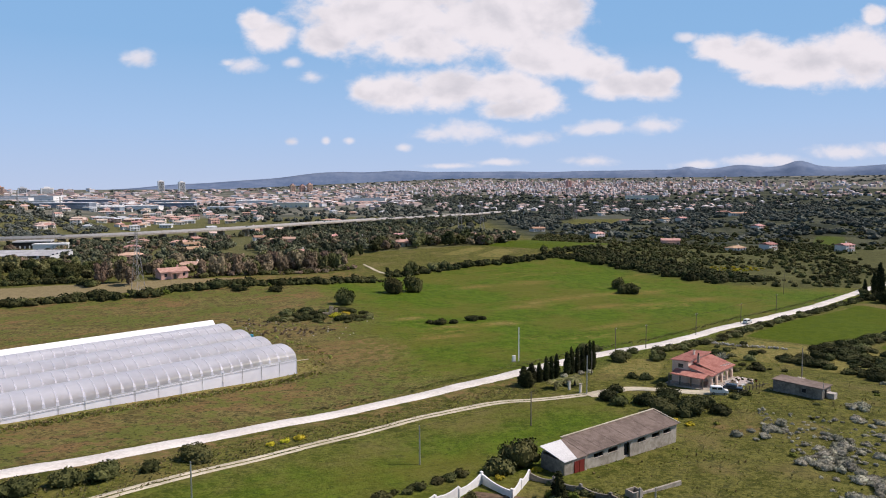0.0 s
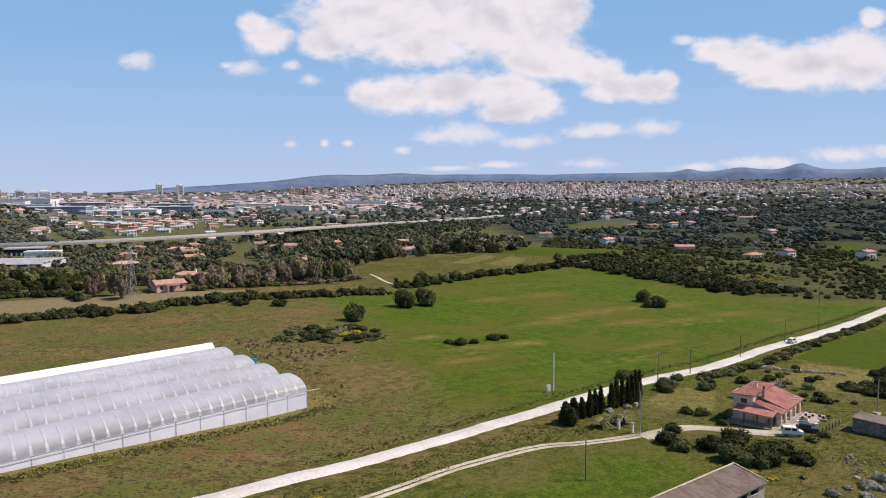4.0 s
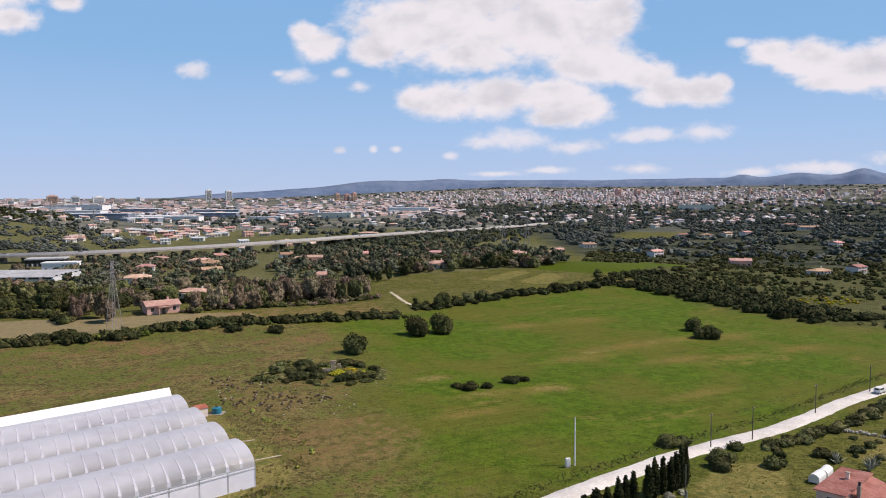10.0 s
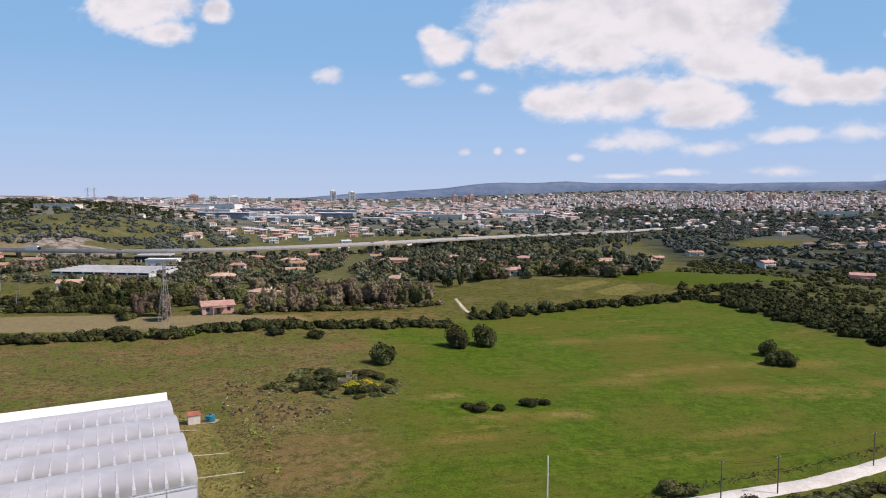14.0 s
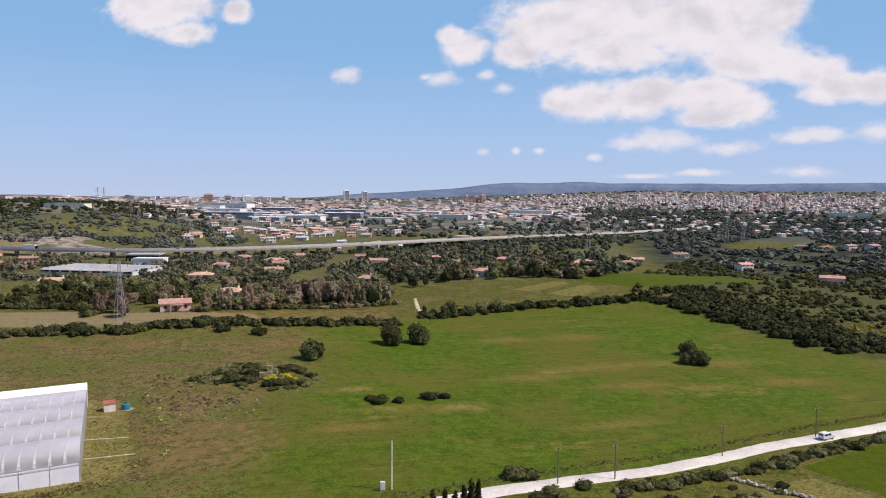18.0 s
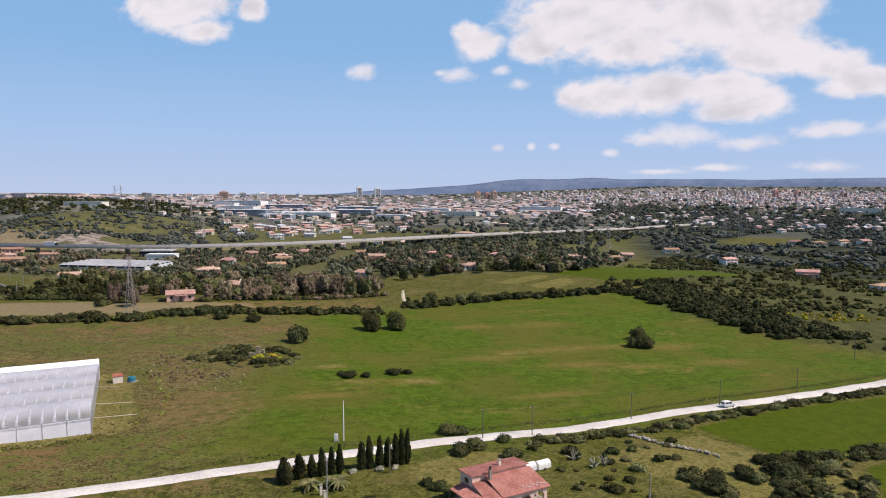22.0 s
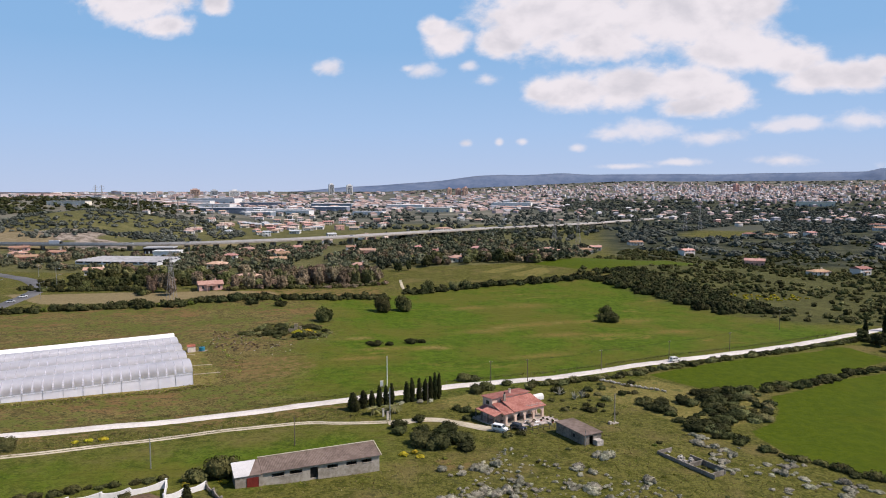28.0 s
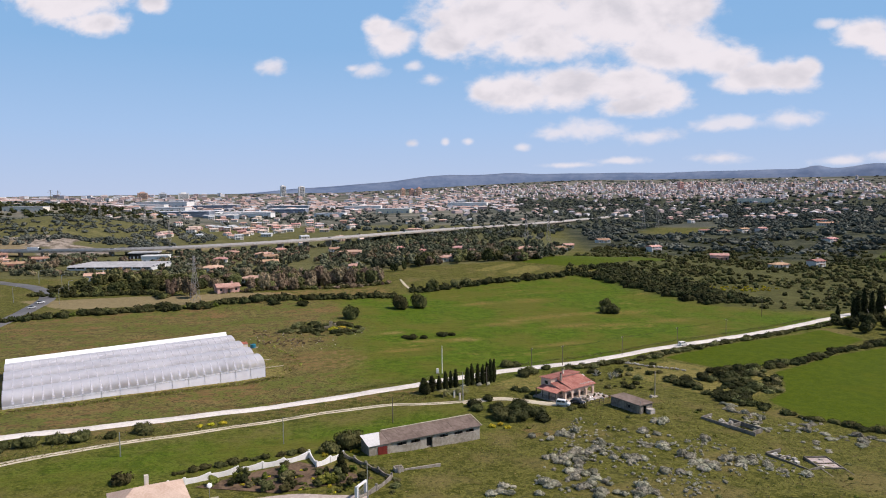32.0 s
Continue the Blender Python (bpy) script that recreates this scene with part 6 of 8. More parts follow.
part("drum", rods(((0, 0, 0.22), (0, 0, 1.9), 1.5, 1.45), sides=24), BLUE, s, smooth=False)
part("dome", rods(((0, 0, 1.9), (0, 0, 2.2), 1.45, 0.35), sides=24), BLUE, s)
part("lid", rods(((0, 0, 2.2), (0, 0, 2.32), 0.38), sides=14), DARK, s)

# ruined wall on the mound
RUIN = material("warm ruin stone", (0.26, 0.21, 0.14), (0.44, 0.37, 0.26), 0.9, grain=2.0, bump=0.02)
s = thing("ruined_wall", "ruined stone wall stump among yellow broom", "ruin", -39.8, 247.6, 20)
s.scale = (1.0, 0.9, 0.85)
RW = random.Random(3)
for x0, w_, high in ((-3.0, 2.4, 1.6), (-0.7, 1.1, 3.6), (1.2, 0.9, 2.6)):
    z = 0.0
    while z < high:
        x = x0
        while x < x0 + w_:
            k = RW.uniform(0.4, 0.7)
            part("stone", boxed((x, -0.4 + RW.uniform(-0.08, 0.08), z - 0.1, x + k - 0.03, 0.35 + RW.uniform(-0.08, 0.08), z + 0.41), bevel=0.04), RUIN, s)
            x += k
        z += 0.4




def walls_ruin(x, y, turn, segs, label, high=1.0, extra=()):
    r = thing("ruined_pens", label, "ruin", x, y, turn, ground_at(x, y, -0.1))
    for x0, y0, x1, y1 in segs:
        part("wall", boxed((x0, y0, -0.6, x1, y1, high + RW.uniform(-0.25, 0.15)), bevel=0.04), OLD_BLOCK, r)
    for x0, y0, x1, y1, z in extra:
        part("slab", boxed((x0, y0, z - 0.15, x1, y1, z), bevel=0.03), PAVING, r)
    for _ in range(14):
        a, b, k = RW.uniform(0.5, 7), RW.uniform(0.6, 3.5), RW.uniform(0.2, 0.5)
        part("rubble", boxed((a - k, b - k, -0.3, a + k, b + k, RW.uniform(0.1, 0.55)), bevel=0.06), STONE, r)
    return r


walls_ruin(95.5, 146.7, -47, [(0, -0.25, 15.5, 0.0), (0, 0.002, 0.25, 4.2), (5.2, 4.2, 14.5, 4.45), (8.5, 0.002, 8.75, 4.198), (14.5, 0.002, 14.75, 3.6)], "roofless concrete animal pens full of rubble", 0.85)
walls_ruin(104.9, 122.2, -55, [(0, -0.25, 11.0, 0), (0, 0.002, 0.25, 4.5), (3.5, 0.002, 3.7, 3.4), (11, -0.25, 11.25, 3.5)], "low broken concrete pens on the hillside", 0.75)
walls_ruin(112.8, 121.7, -79, [(0, -0.25, 11.5, 0), (0, 0.002, 0.25, 5), (3.4, 0.002, 3.6, 5), (6.6, 0.002, 6.8, 5), (9.8, 0.002, 10.0, 5), (0.25, 5.002, 11.5, 5.2)], "row of low concrete pens with pinkish floor slabs", 0.7, [(0.3, 0.05, 3.35, 4.9, 0.3), (3.65, 0.05, 6.55, 4.9, 0.3), (6.85, 0.05, 9.75, 4.9, 0.3)])
# low trough near the garden
s = thing("concrete_trough", "concrete trough with a long pale channel in grass", "trough", 26.2, 94.0, 30, ground_at(26, 94))
part("basin", boxed((-0.9, -0.8, -0.4, 0.9, -0.6, 0.9), (-0.9, 0.6, -0.4, 0.9, 0.8, 0.9), (-0.9, -0.598, -0.4, -0.7, 0.598, 0.9), (0.7, -0.598, -0.4, 0.9, 0.598, 0.9)), CONCRETE, s)
part("channel", boxed((1.2, -0.16, -0.4, 9.2, 0.16, 0.22)), CONCRETE, s)
part("post", boxed((-0.2, -1.3, -0.4, 0.1, -1.0, 1.6)), CONCRETE, s)
# dry stone wall
sw = thing("dry_stone_wall", "tumbled dry stone wall of pale boulders", "stone wall", 79, 216, 0, 0)
sw.matrix_basis = Matrix()
for p in smooth_line([(78, 212), (84, 210.5), (90, 208), (96, 206.5), (101, 204)], 0.42):
    for _ in range(2):
        k = RW.uniform(0.22, 0.45)
        x, y = p.x + RW.uniform(-0.4, 0.4), p.y + RW.uniform(-0.4, 0.4)
        b = bmesh.new()
        bmesh.ops.create_icosphere(b, subdivisions=1, radius=k, matrix=pose(x, y, ground_at(x, y, k * 0.5 + RW.uniform(0, 0.35)), RW.uniform(0, 90), RW.uniform(0, 90), RW.uniform(0, 90)) @ Matrix.Diagonal((1, RW.uniform(0.6, 1), RW.uniform(0.5, 0.8), 1)))
        part("boulder", b, STONE, sw)
# farm gate
for dx in (-0.0, -3.4):
    s = thing("gate_pillar", "white plastered gate pillar at the farm drive", "gate pillar", 30.4 + dx * 0.6, 153.4 + dx * -0.75, 35, group="gate pillars")
    part("pillar", boxed((-0.24, -0.24, -0.3, 0.24, 0.24, 1.9), bevel=0.03), CREAM, s)
    part("cap", boxed((-0.32, -0.32, 1.9, 0.32, 0.32, 2.02), bevel=0.02), CONCRETE, s)
ribbon("drive", [(31.4, 150.7), (35.6, 152.7), (41.7, 155.7), (48.7, 154.6), (55.0, 151.8), (61.5, 150.2)], [(-1.8, -0.05), (-1.6, 0.03), (1.6, 0.03), (1.8, -0.05)], RUT, "pale dirt drive to the farmhouse", "drive", 1.5, 0.08, 0.3)


def palm(x, y, high):
    p = thing("palm", "short palm with drooping fronds by the farm gate", "palm", x, y, 0, group="gate palms")
    part("trunk", rods(((0, 0, -0.3), (0.05, 0, high), 0.28, 0.22)), BARK, p)
    rs = random.Random(int(x * 7))
    for i in range(16):
        a, tilt = i * 0.393 * 2.4, rs.uniform(0.1, 1.1)
        bm = bmesh.new()
        last = None
        for k in range(6):
            t = k / 5
            d = 2.3 * t
            z = high + d * tilt * 0.7 - 1.5 * t * t
            wd = 0.28 * math.sin(math.pi * (0.1 + 0.85 * t)) + 0.03
            c, s_ = math.cos(a), math.sin(a)
            row = [bm.verts.new((c * d - s_ * q, s_ * d + c * q, z - abs(q) * 0.5)) for q in (-wd, 0, wd)]
            if last:
                for j in range(2):
                    bm.faces.new((last[j], row[j], row[j + 1], last[j + 1]))
            last = row
        part("frond", bm, LEAF_OLIVE, p)


palm(25.3, 157.5, 1.5)
palm(30.3, 159.5, 1.8)
palm(28.0, 160.5, 1.2)


def parked_car(x, y, turn, mat, label):
    v = thing("car", label, "car", x, y, turn, ground_at(x, y, 0.1))
    part("body", boxed((-2.0, -0.82, 0.28, 2.0, 0.82, 0.86), bevel=0.16), mat, v)
    part("cabin", boxed((-1.5, -0.72, 0.82, 0.8, 0.72, 1.42), bevel=0.22), GLASS_DARK, v)
    part("roof_panel", boxed((-1.2, -0.6, 1.405, 0.45, 0.6, 1.45), bevel=0.02), mat, v)
    for wx in (-1.25, 1.25):
        for s_ in (-1, 1):
            w_ = part("wheel", rods(((wx, s_ * 0.6, 0.3), (wx, s_ * 0.84, 0.3), 0.31), sides=14), RUBBER, v)
            part("rim", rods(((wx, s_ * 0.84, 0.3), (wx, s_ * 0.86, 0.3), 0.18), sides=10), METAL, w_)
    for s_ in (-0.55, 0.55):
        part("headlight", boxed((1.96, s_ - 0.18, 0.6, 2.02, s_ + 0.18, 0.74)), WHITE, v)


parked_car(63.7, 152.0, -30, material("dark blue car paint", (0.015, 0.018, 0.025), (0.03, 0.033, 0.04), 0.25, spec=0.6), "dark parked car beside the white van")
# low fence and posts between terrace and shack
for k in range(7):
    p_ = thing("fence_stake", "weathered fence stake at the terrace edge", "stake", 64.7 + k * 1.23, 149.5 + k * 1.07, 0, group="terrace fence stakes")
    part("stake", boxed((-0.07, -0.07, -0.3, 0.07, 0.07, 1.2)), WOOD, p_)
    part("rail", boxed((0.08, -0.04, 0.7, 1.2, 0.04, 0.8)), WOOD, p_)

# stones strewn on the turned earth, and weeds along the greenhouse
lump = [(ICO1_V * RS.uniform(0.6, 1.0, (len(ICO1_V), 1)) * (1, 0.8, 0.6) + (0, 0, 0.2), ICO1_F.tolist()) for _ in range(4)]
thicket("field_stones", strewn(RP, [(-74, 242), (-62, 214), (-40, 206), (-32, 226), (-52, 240)], 50, 0.10, 0.38, 0.7, 1.1), lump, STONE, "pale stones on the turned earth", "stones")
thicket("field_stones", strewn(RP, [(-70, 222), (-40, 255), (-20, 250), (-30, 210)], 24, 0.2, 0.45, 0.7, 1.1), lump, STONE, "loose field stones round the ruin mound", "stones")
thicket("earth_clods", strewn(RP, [(-72, 240), (-60, 216), (-42, 210), (-34, 224), (-52, 234)], 160, 0.25, 0.7, 0.7, 1.1), BUSH_MID, LEAF_BROWN, "dry brown weeds on the turned earth", "weeds")
FRONT = [(-100, 100), (-80, 121), (-60, 141), (-38, 163), (-31, 171)]
thicket("greenhouse_weeds", row_spots(RP, FRONT, 0.09, 1.7, 0.2, 0.5), TUFT, LEAF_WEED, "bright weeds along the greenhouse side", "weeds")
thicket("greenhouse_weeds", row_spots(RP, FRONT, 0.14, 1.8, 0.25, 0.6), TUFT, LEAF_STRAW, "dry grass along the greenhouse side", "weeds")
thicket("end_weeds", row_spots(RP, [(-34, 172), (-30, 186), (-40, 200), (-52, 212)], 2.2, 1.6, 0.35, 0.9, 0.6, 1.0), BUSH_MID, LEAF_WEED, "tall weeds near the greenhouse end", "weeds")

# ---- houses of the middle distance ----
TILE_FAR = material("village roof tiles", (0.40, 0.21, 0.165), (0.58, 0.38, 0.31), 0.85, grain=1.0, stain=0.2, rand=0.2)
TILE_PALE = material("sun bleached roof tiles", (0.44, 0.31, 0.26), (0.62, 0.50, 0.44), 0.85, grain=1.0, stain=0.2, rand=0.2)
SALMON = material("salmon plaster", (0.58, 0.36, 0.28), (0.68, 0.46, 0.37), 0.85, grain=1.0, stain=0.2, rand=0.12)
WHITEWASH = material("village whitewash", (0.66, 0.64, 0.60), (0.78, 0.76, 0.72), 0.85, grain=1.0, stain=0.2, rand=0.1)
SHEET = material("pale metal roof sheet", (0.40, 0.42, 0.44), (0.56, 0.57, 0.59), 0.6, grain=0.4, stain=0.08, rand=0.15)
SHEET_BLUE = material("blue grey roof sheet", (0.15, 0.18, 0.23), (0.24, 0.28, 0.34), 0.6, grain=0.4, stain=0.08, rand=0.15)


def hip_roof(bm, w_, d, z, rise, over=0.6, ridge=0.45, thick=0.2):
    a, b = w_ / 2 + over, d / 2 + over
    k = a * ridge
    base = [(-a, -b, z), (a, -b, z), (a, b, z), (-a, b, z)]
    low, top = [bm.verts.new(p) for p in base], [bm.verts.new((x, y, zz + thick)) for x, y, zz in base]
    r0, r1 = bm.verts.new((-k, 0, z + rise)), bm.verts.new((k, 0, z + rise))
    bm.faces.new(low[::-1])
    for i in range(4):
        j = (i + 1) % 4
        bm.faces.new((low[i], low[j], top[j], top[i]))
    bm.faces.new((top[0], top[1], r1, r0))
    bm.faces.new((top[2], top[3], r0, r1))
    bm.faces.new((top[1], top[2], r1))
    bm.faces.new((top[3], top[0], r0))


def house(x, y, turn, w_, d, high, wall, roof, label, ridge=0.5, flat=False, group="", rise=1.7, name="house"):
    h = thing(name, label, "house", x, y, turn, ground_at(x, y, 0.0), group)
    if y < 800:
        HOMES.append((x, y, w_ * 0.55))
    part("wall", boxed((-w_ / 2, -d / 2, -1.5, w_ / 2, d / 2, high)), wall, h)
    bm = bmesh.new()
    if flat:
        box(bm, -w_ / 2 - 0.3, -d / 2 - 0.3, high, w_ / 2 + 0.3, d / 2 + 0.3, high + 0.35)
    else:
        hip_roof(bm, w_, d, high, rise, ridge=ridge)
    r_ = part("roof", bm, roof, h)
    if not flat:
        part("chimney", boxed((w_ * 0.2, 0.3, high + 0.4, w_ * 0.2 + 0.8, 1.1, high + rise + 0.9)), wall, r_)
    n = max(2, int(w_ / 3.2))
    for s in range(2 if high > 4.5 else 1):
        for i in range(n):
            cx = -w_ / 2 + (i + 0.5) * w_ / n
            z = 1.0 + 2.9 * s
            if i == n // 2 and s == 0:
                part("door", boxed((cx - 0.6, -d / 2 - 0.06, -0.1, cx + 0.6, -d / 2 + 0.02, 2.2)), WOOD, h)
            else:
                part("window", boxed((cx - 0.6, -d / 2 - 0.05, z, cx + 0.6, -d / 2 + 0.02, z + 1.35)), GLASS_DARK, h)
        for q in (-0.25, 0.25):
            part("window", boxed((w_ / 2 - 0.02, q * d - 0.5, 1.0 + 2.9 * s, w_ / 2 + 0.05, q * d + 0.5, 2.3 + 2.9 * s)), GLASS_DARK, h)
    part("porch", boxed((-w_ * 0.2, -d / 2 - 2.4, 2.6, w_ * 0.25, -d / 2 - 0.07, 2.85)), roof, h)
    for q in (-w_ * 0.17, w_ * 0.22):
        part("porch_post", boxed((q - 0.12, -d / 2 - 2.3, -1.2, q + 0.12, -d / 2 - 2.06, 2.6)), wall, h)
    return h


# x, y, turn, width, depth, wall height
for k, row in enumerate([
    (-124, 320, 38, 12, 9, 3.0), (-202, 454, 24, 14, 10, 3.2), (-140, 390, -12, 15, 9, 3.2), (-128, 576, 10, 13, 9, 4.4), (-141, 583, 8, 9, 8, 3.2), (-28, 494, 30, 12, 9, 3.2),
    (29, 606, 4, 19, 10, 3.6), (25, 622, 4, 15, 9, 4.6), (-150, 946, 0, 24, 12, 5.0), (196, 606, -10, 15, 10, 4.4), (-40, 640, 0, 15, 9, 3.2), (-213, 570, 10, 15, 9, 3.2), (66, 700, 0, 11, 9, 3.2),
]):
    house(*row, SALMON if k in (0, 3, 4, 9) else CREAM, TILE_FAR, "peach country house with terracotta tile roof among trees", 0.4 if k % 3 else 1.0, group="country houses")
for k, row in enumerate([
    (-258, 396, 30, 16, 10, 3.6), (58, 664, 28, 12, 9, 3.4), (106, 790, 24, 15, 9, 3.4), (150, 684, 34, 12, 9, 4.8), (230, 552, 30, 15, 8, 2.8), (262, 566, 34, 11, 9, 4.8), (318, 556, 30, 12, 9, 4.8),
    (276, 960, 30, 16, 10, 3.6), (298, 950, 36, 14, 10, 5.0), (318, 940, 30, 12, 10, 5.0), (256, 985, 0, 16, 10, 3.4), (420, 1000, 0, 26, 10, 3.6), (340, 760, 35, 12, 9, 4.6), (470, 1180, 0, 22, 12, 5.0),
]):
    house(*row, WHITEWASH, TILE_OLD if k % 3 else TILE_FAR, "white country house with weathered tile roof among scrub", 0.4 if k % 3 == 1 else 1.0, group="valley houses")
for k, row in enumerate([
    (-176, 500, 30, 12, 8, 3.0), (-230, 520, 20, 11, 8, 3.0), (-196, 546, 40, 12, 9, 3.2), (-254, 590, 24, 13, 9, 3.2), (-164, 632, 30, 12, 8, 3.0), (-226, 640, 28, 12, 9, 3.0), (-390, 470, 30, 18, 10, 3.4), (-424, 496, 30, 14, 9, 3.2), (-404, 520, 20, 12, 9, 3.0), (-100, 640, 34, 11, 8, 3.0), (-70, 590, 25, 12, 8, 3.2), (-96, 470, 20, 10, 7, 2.8), (-470, 545, 30, 16, 9, 3.2),
]):
    house(*row, WHITEWASH if k % 3 else SALMON, TILE_FAR if k % 2 else TILE_OLD, "small country house in a garden on the plain", 0.4 if k % 2 else 1.0, group="garden houses")
# clusters of villas on the plain and on the left hill
RV = np.random.RandomState(9)
VILLAS = []
for cx, cy, n_, sx, sy in ((-620, 1180, 34, 200, 110), (-330, 1120, 10, 120, 110), (-260, 830, 8, 120, 60), (-430, 940, 44, 80, 110), (-350, 1010, 16, 70, 80), (260, 1420, 10, 110, 90), (-1150, 900, 9, 160, 110), (520, 1750, 8, 160, 120), (-160, 1250, 7, 120, 90), (120, 2050, 9, 160, 120)):
    for _ in range(n_):
        VILLAS.append((cx + RV.normal(0, sx * 0.6), cy + RV.normal(0, sy * 0.6)))
for x, y in VILLAS:
    house(x, y, RV.uniform(5, 65), RV.uniform(8, 15), RV.uniform(7, 10), RV.choice([3.2, 3.4, 5.6]), RV.choice([WHITEWASH, WHITEWASH, CREAM, SALMON]), RV.choice([TILE_FAR, TILE_PALE, TILE_PALE, SHEET]), "village house with a tiled roof on the plain", RV.choice([0.4, 1.0]), group="village houses", name="village_house")


def shed_hall(x, y, turn, w_, d, high, wall, roof, label, bays=6, name="warehouse"):
    h = thing(name, label, "warehouse", x, y, turn, ground_at(x, y), "warehouses")
    part("wall", boxed((-w_ / 2, -d / 2, -3, w_ / 2, d / 2, high)), wall, h)
    part("roof", boxed((-w_ / 2 - 0.4, -d / 2 - 0.4, high, w_ / 2 + 0.4, d / 2 + 0.4, high + 0.9)), roof, h)
    for i in range(bays):
        cx = -w_ / 2 + (i + 0.5) * w_ / bays
        part("loading_door", boxed((cx - w_ / bays * 0.16, -d / 2 - 0.15, 0.2, cx + w_ / bays * 0.16, -d / 2 + 0.05, high * 0.45)), SHEET if i % 2 else SHEET_BLUE, h)
    return h


FIBRE = material("grey fibre cement sheets", (0.34, 0.34, 0.35), (0.50, 0.50, 0.51), 0.85, grain=0.5, stain=0.1)
# closed near-black walls stand for the shade inside the depot's open front
shed_hall(-326, 560, 20, 26, 16, 5.0, DARK, FIBRE, "depot with a white roof edge, walls coloured dark for its shaded front", 8, "depot")




def low_hall(x, y, turn, wide, deep, high, rows):
    """A low nursery hall: block walls under rows of shallow pale roof ridges."""
    h = thing("nursery_hall", "long low nursery hall with rows of pale grey roofs", "hall", x, y, turn, ground_at(x, y), "warehouses")
    part("wall", boxed((-wide / 2, -deep / 2, -3, wide / 2, deep / 2, high)), SHEET, h)
    k = deep / rows
    for i in range(rows):
        y0 = -deep / 2 + i * k
        bm = bmesh.new()
        slab(bm, [(-wide / 2 - 0.3, y0, high + 0.1), (wide / 2 + 0.3, y0, high + 0.1), (wide / 2 + 0.3, y0 + k * 0.72, high + 1.3), (-wide / 2 - 0.3, y0 + k * 0.72, high + 1.3)], 0.12)
        part("roof_slope", bm, FIBRE, h)
        bm = bmesh.new()
        slab(bm, [(-wide / 2 - 0.3, y0 + k * 0.722, high + 1.3), (wide / 2 + 0.3, y0 + k * 0.722, high + 1.3), (wide / 2 + 0.3, y0 + k * 0.998, high + 0.1), (-wide / 2 - 0.3, y0 + k * 0.998, high + 0.1)], 0.12)
        part("roof_back", bm, SHEET_BLUE, h)
    for i in range(9):
        cx = -wide / 2 + (i + 0.5) * wide / 9
        part("window_band", boxed((cx - 3.0, -deep / 2 - 0.1, 1.2, cx + 3.0, -deep / 2 + 0.05, 2.4)), GLASS_DARK, h)
    return h


low_hall(-292, 472, 6, 68, 36, 2.4, 6)
shed_hall(-290, 520, 16, 22, 10, 5.5, WHITE, WHITE, "white flat-roofed works building", 4)
for k, row in enumerate([
    (-640, 1460, 8, 110, 40, 9), (-760, 1480, 18, 80, 40, 8), (-480, 1560, 4, 70, 40, 7), (-900, 1700, 16, 130, 60, 10), (-1050, 1820, 14, 110, 70, 11), (-700, 1850, 12, 100, 60, 11), (-1180, 1900, 18, 130, 60, 10), (-540, 2050, 10, 110, 60, 13), (-820, 2150, 15, 130, 70, 14), (-1150, 2300, 15, 150, 70, 14), (-690, 1260, 14, 120, 50, 8), (-600, 1250, 12, 60, 40, 7), (-1000, 1560, 14, 120, 60, 9), (-740, 1640, 12, 130, 60, 9),
]):
    shed_hall(*row, WHITE if k in (0, 1, 2, 4, 6, 7) else SHEET_BLUE, WHITE if k % 2 else SHEET, "large white and blue-grey industrial hall on the plain", 8)
for k, row in enumerate([(-1500, 2100, 6, 170, 60, 18), (-1420, 2420, 2, 200, 60, 22), (-380, 1780, 4, 90, 40, 11), (-250, 2300, 0, 130, 50, 16), (745, 2640, -10, 120, 24, 16), (-1000, 1260, 12, 60, 26, 9), (-870, 1060, 12, 70, 24, 7), (-1750, 1900, 14, 150, 50, 16)]):
    shed_hall(*row, WHITE if k % 2 else CREAM, SHEET, "pale flat-roofed commercial hall far off", 7)

# ---- the far town ----
def ramped(name, colours, rough=0.85):
    m = bpy.data.materials.new(name)
    m.use_nodes = True
    n = Nodes(m.node_tree)
    r_ = n.add("ShaderNodeValToRGB")
    r_.color_ramp.interpolation = "CONSTANT"
    while len(r_.color_ramp.elements) < len(colours):
        r_.color_ramp.elements.new(0.5)
    for i, (e, c) in enumerate(zip(r_.color_ramp.elements, colours)):
        e.position, e.color = i / len(colours), (*c, 1)
    n.put(r_.inputs[0], n.add("ShaderNodeAttribute", attribute_name="tint").outputs["Fac"])
    at = n.add("ShaderNodeNewGeometry").outputs["Position"]
    n.put(n.nodes["Principled BSDF"].inputs["Base Color"], n.mix(n.math("MULTIPLY", n.ramp(n.noise(at, 0.25, 3.0), 0.35, 0.65), 0.3), r_.outputs[0], (0.22, 0.21, 0.22)))
    n.nodes["Principled BSDF"].inputs["Roughness"].default_value = rough
    return m


# town tones cooled and their contrast cut; haze is put into the colours
TOWN_WALL = ramped("town walls", [(0.76, 0.74, 0.75), (0.58, 0.48, 0.45), (0.52, 0.37, 0.34), (0.80, 0.78, 0.80), (0.48, 0.35, 0.33), (0.42, 0.40, 0.44), (0.60, 0.50, 0.48), (0.54, 0.42, 0.40)])
TOWN_ROOF = ramped("town roofs", [(0.50, 0.32, 0.26), (0.44, 0.28, 0.22), (0.56, 0.46, 0.42), (0.54, 0.36, 0.30), (0.40, 0.39, 0.42), (0.60, 0.44, 0.38), (0.76, 0.74, 0.73)])


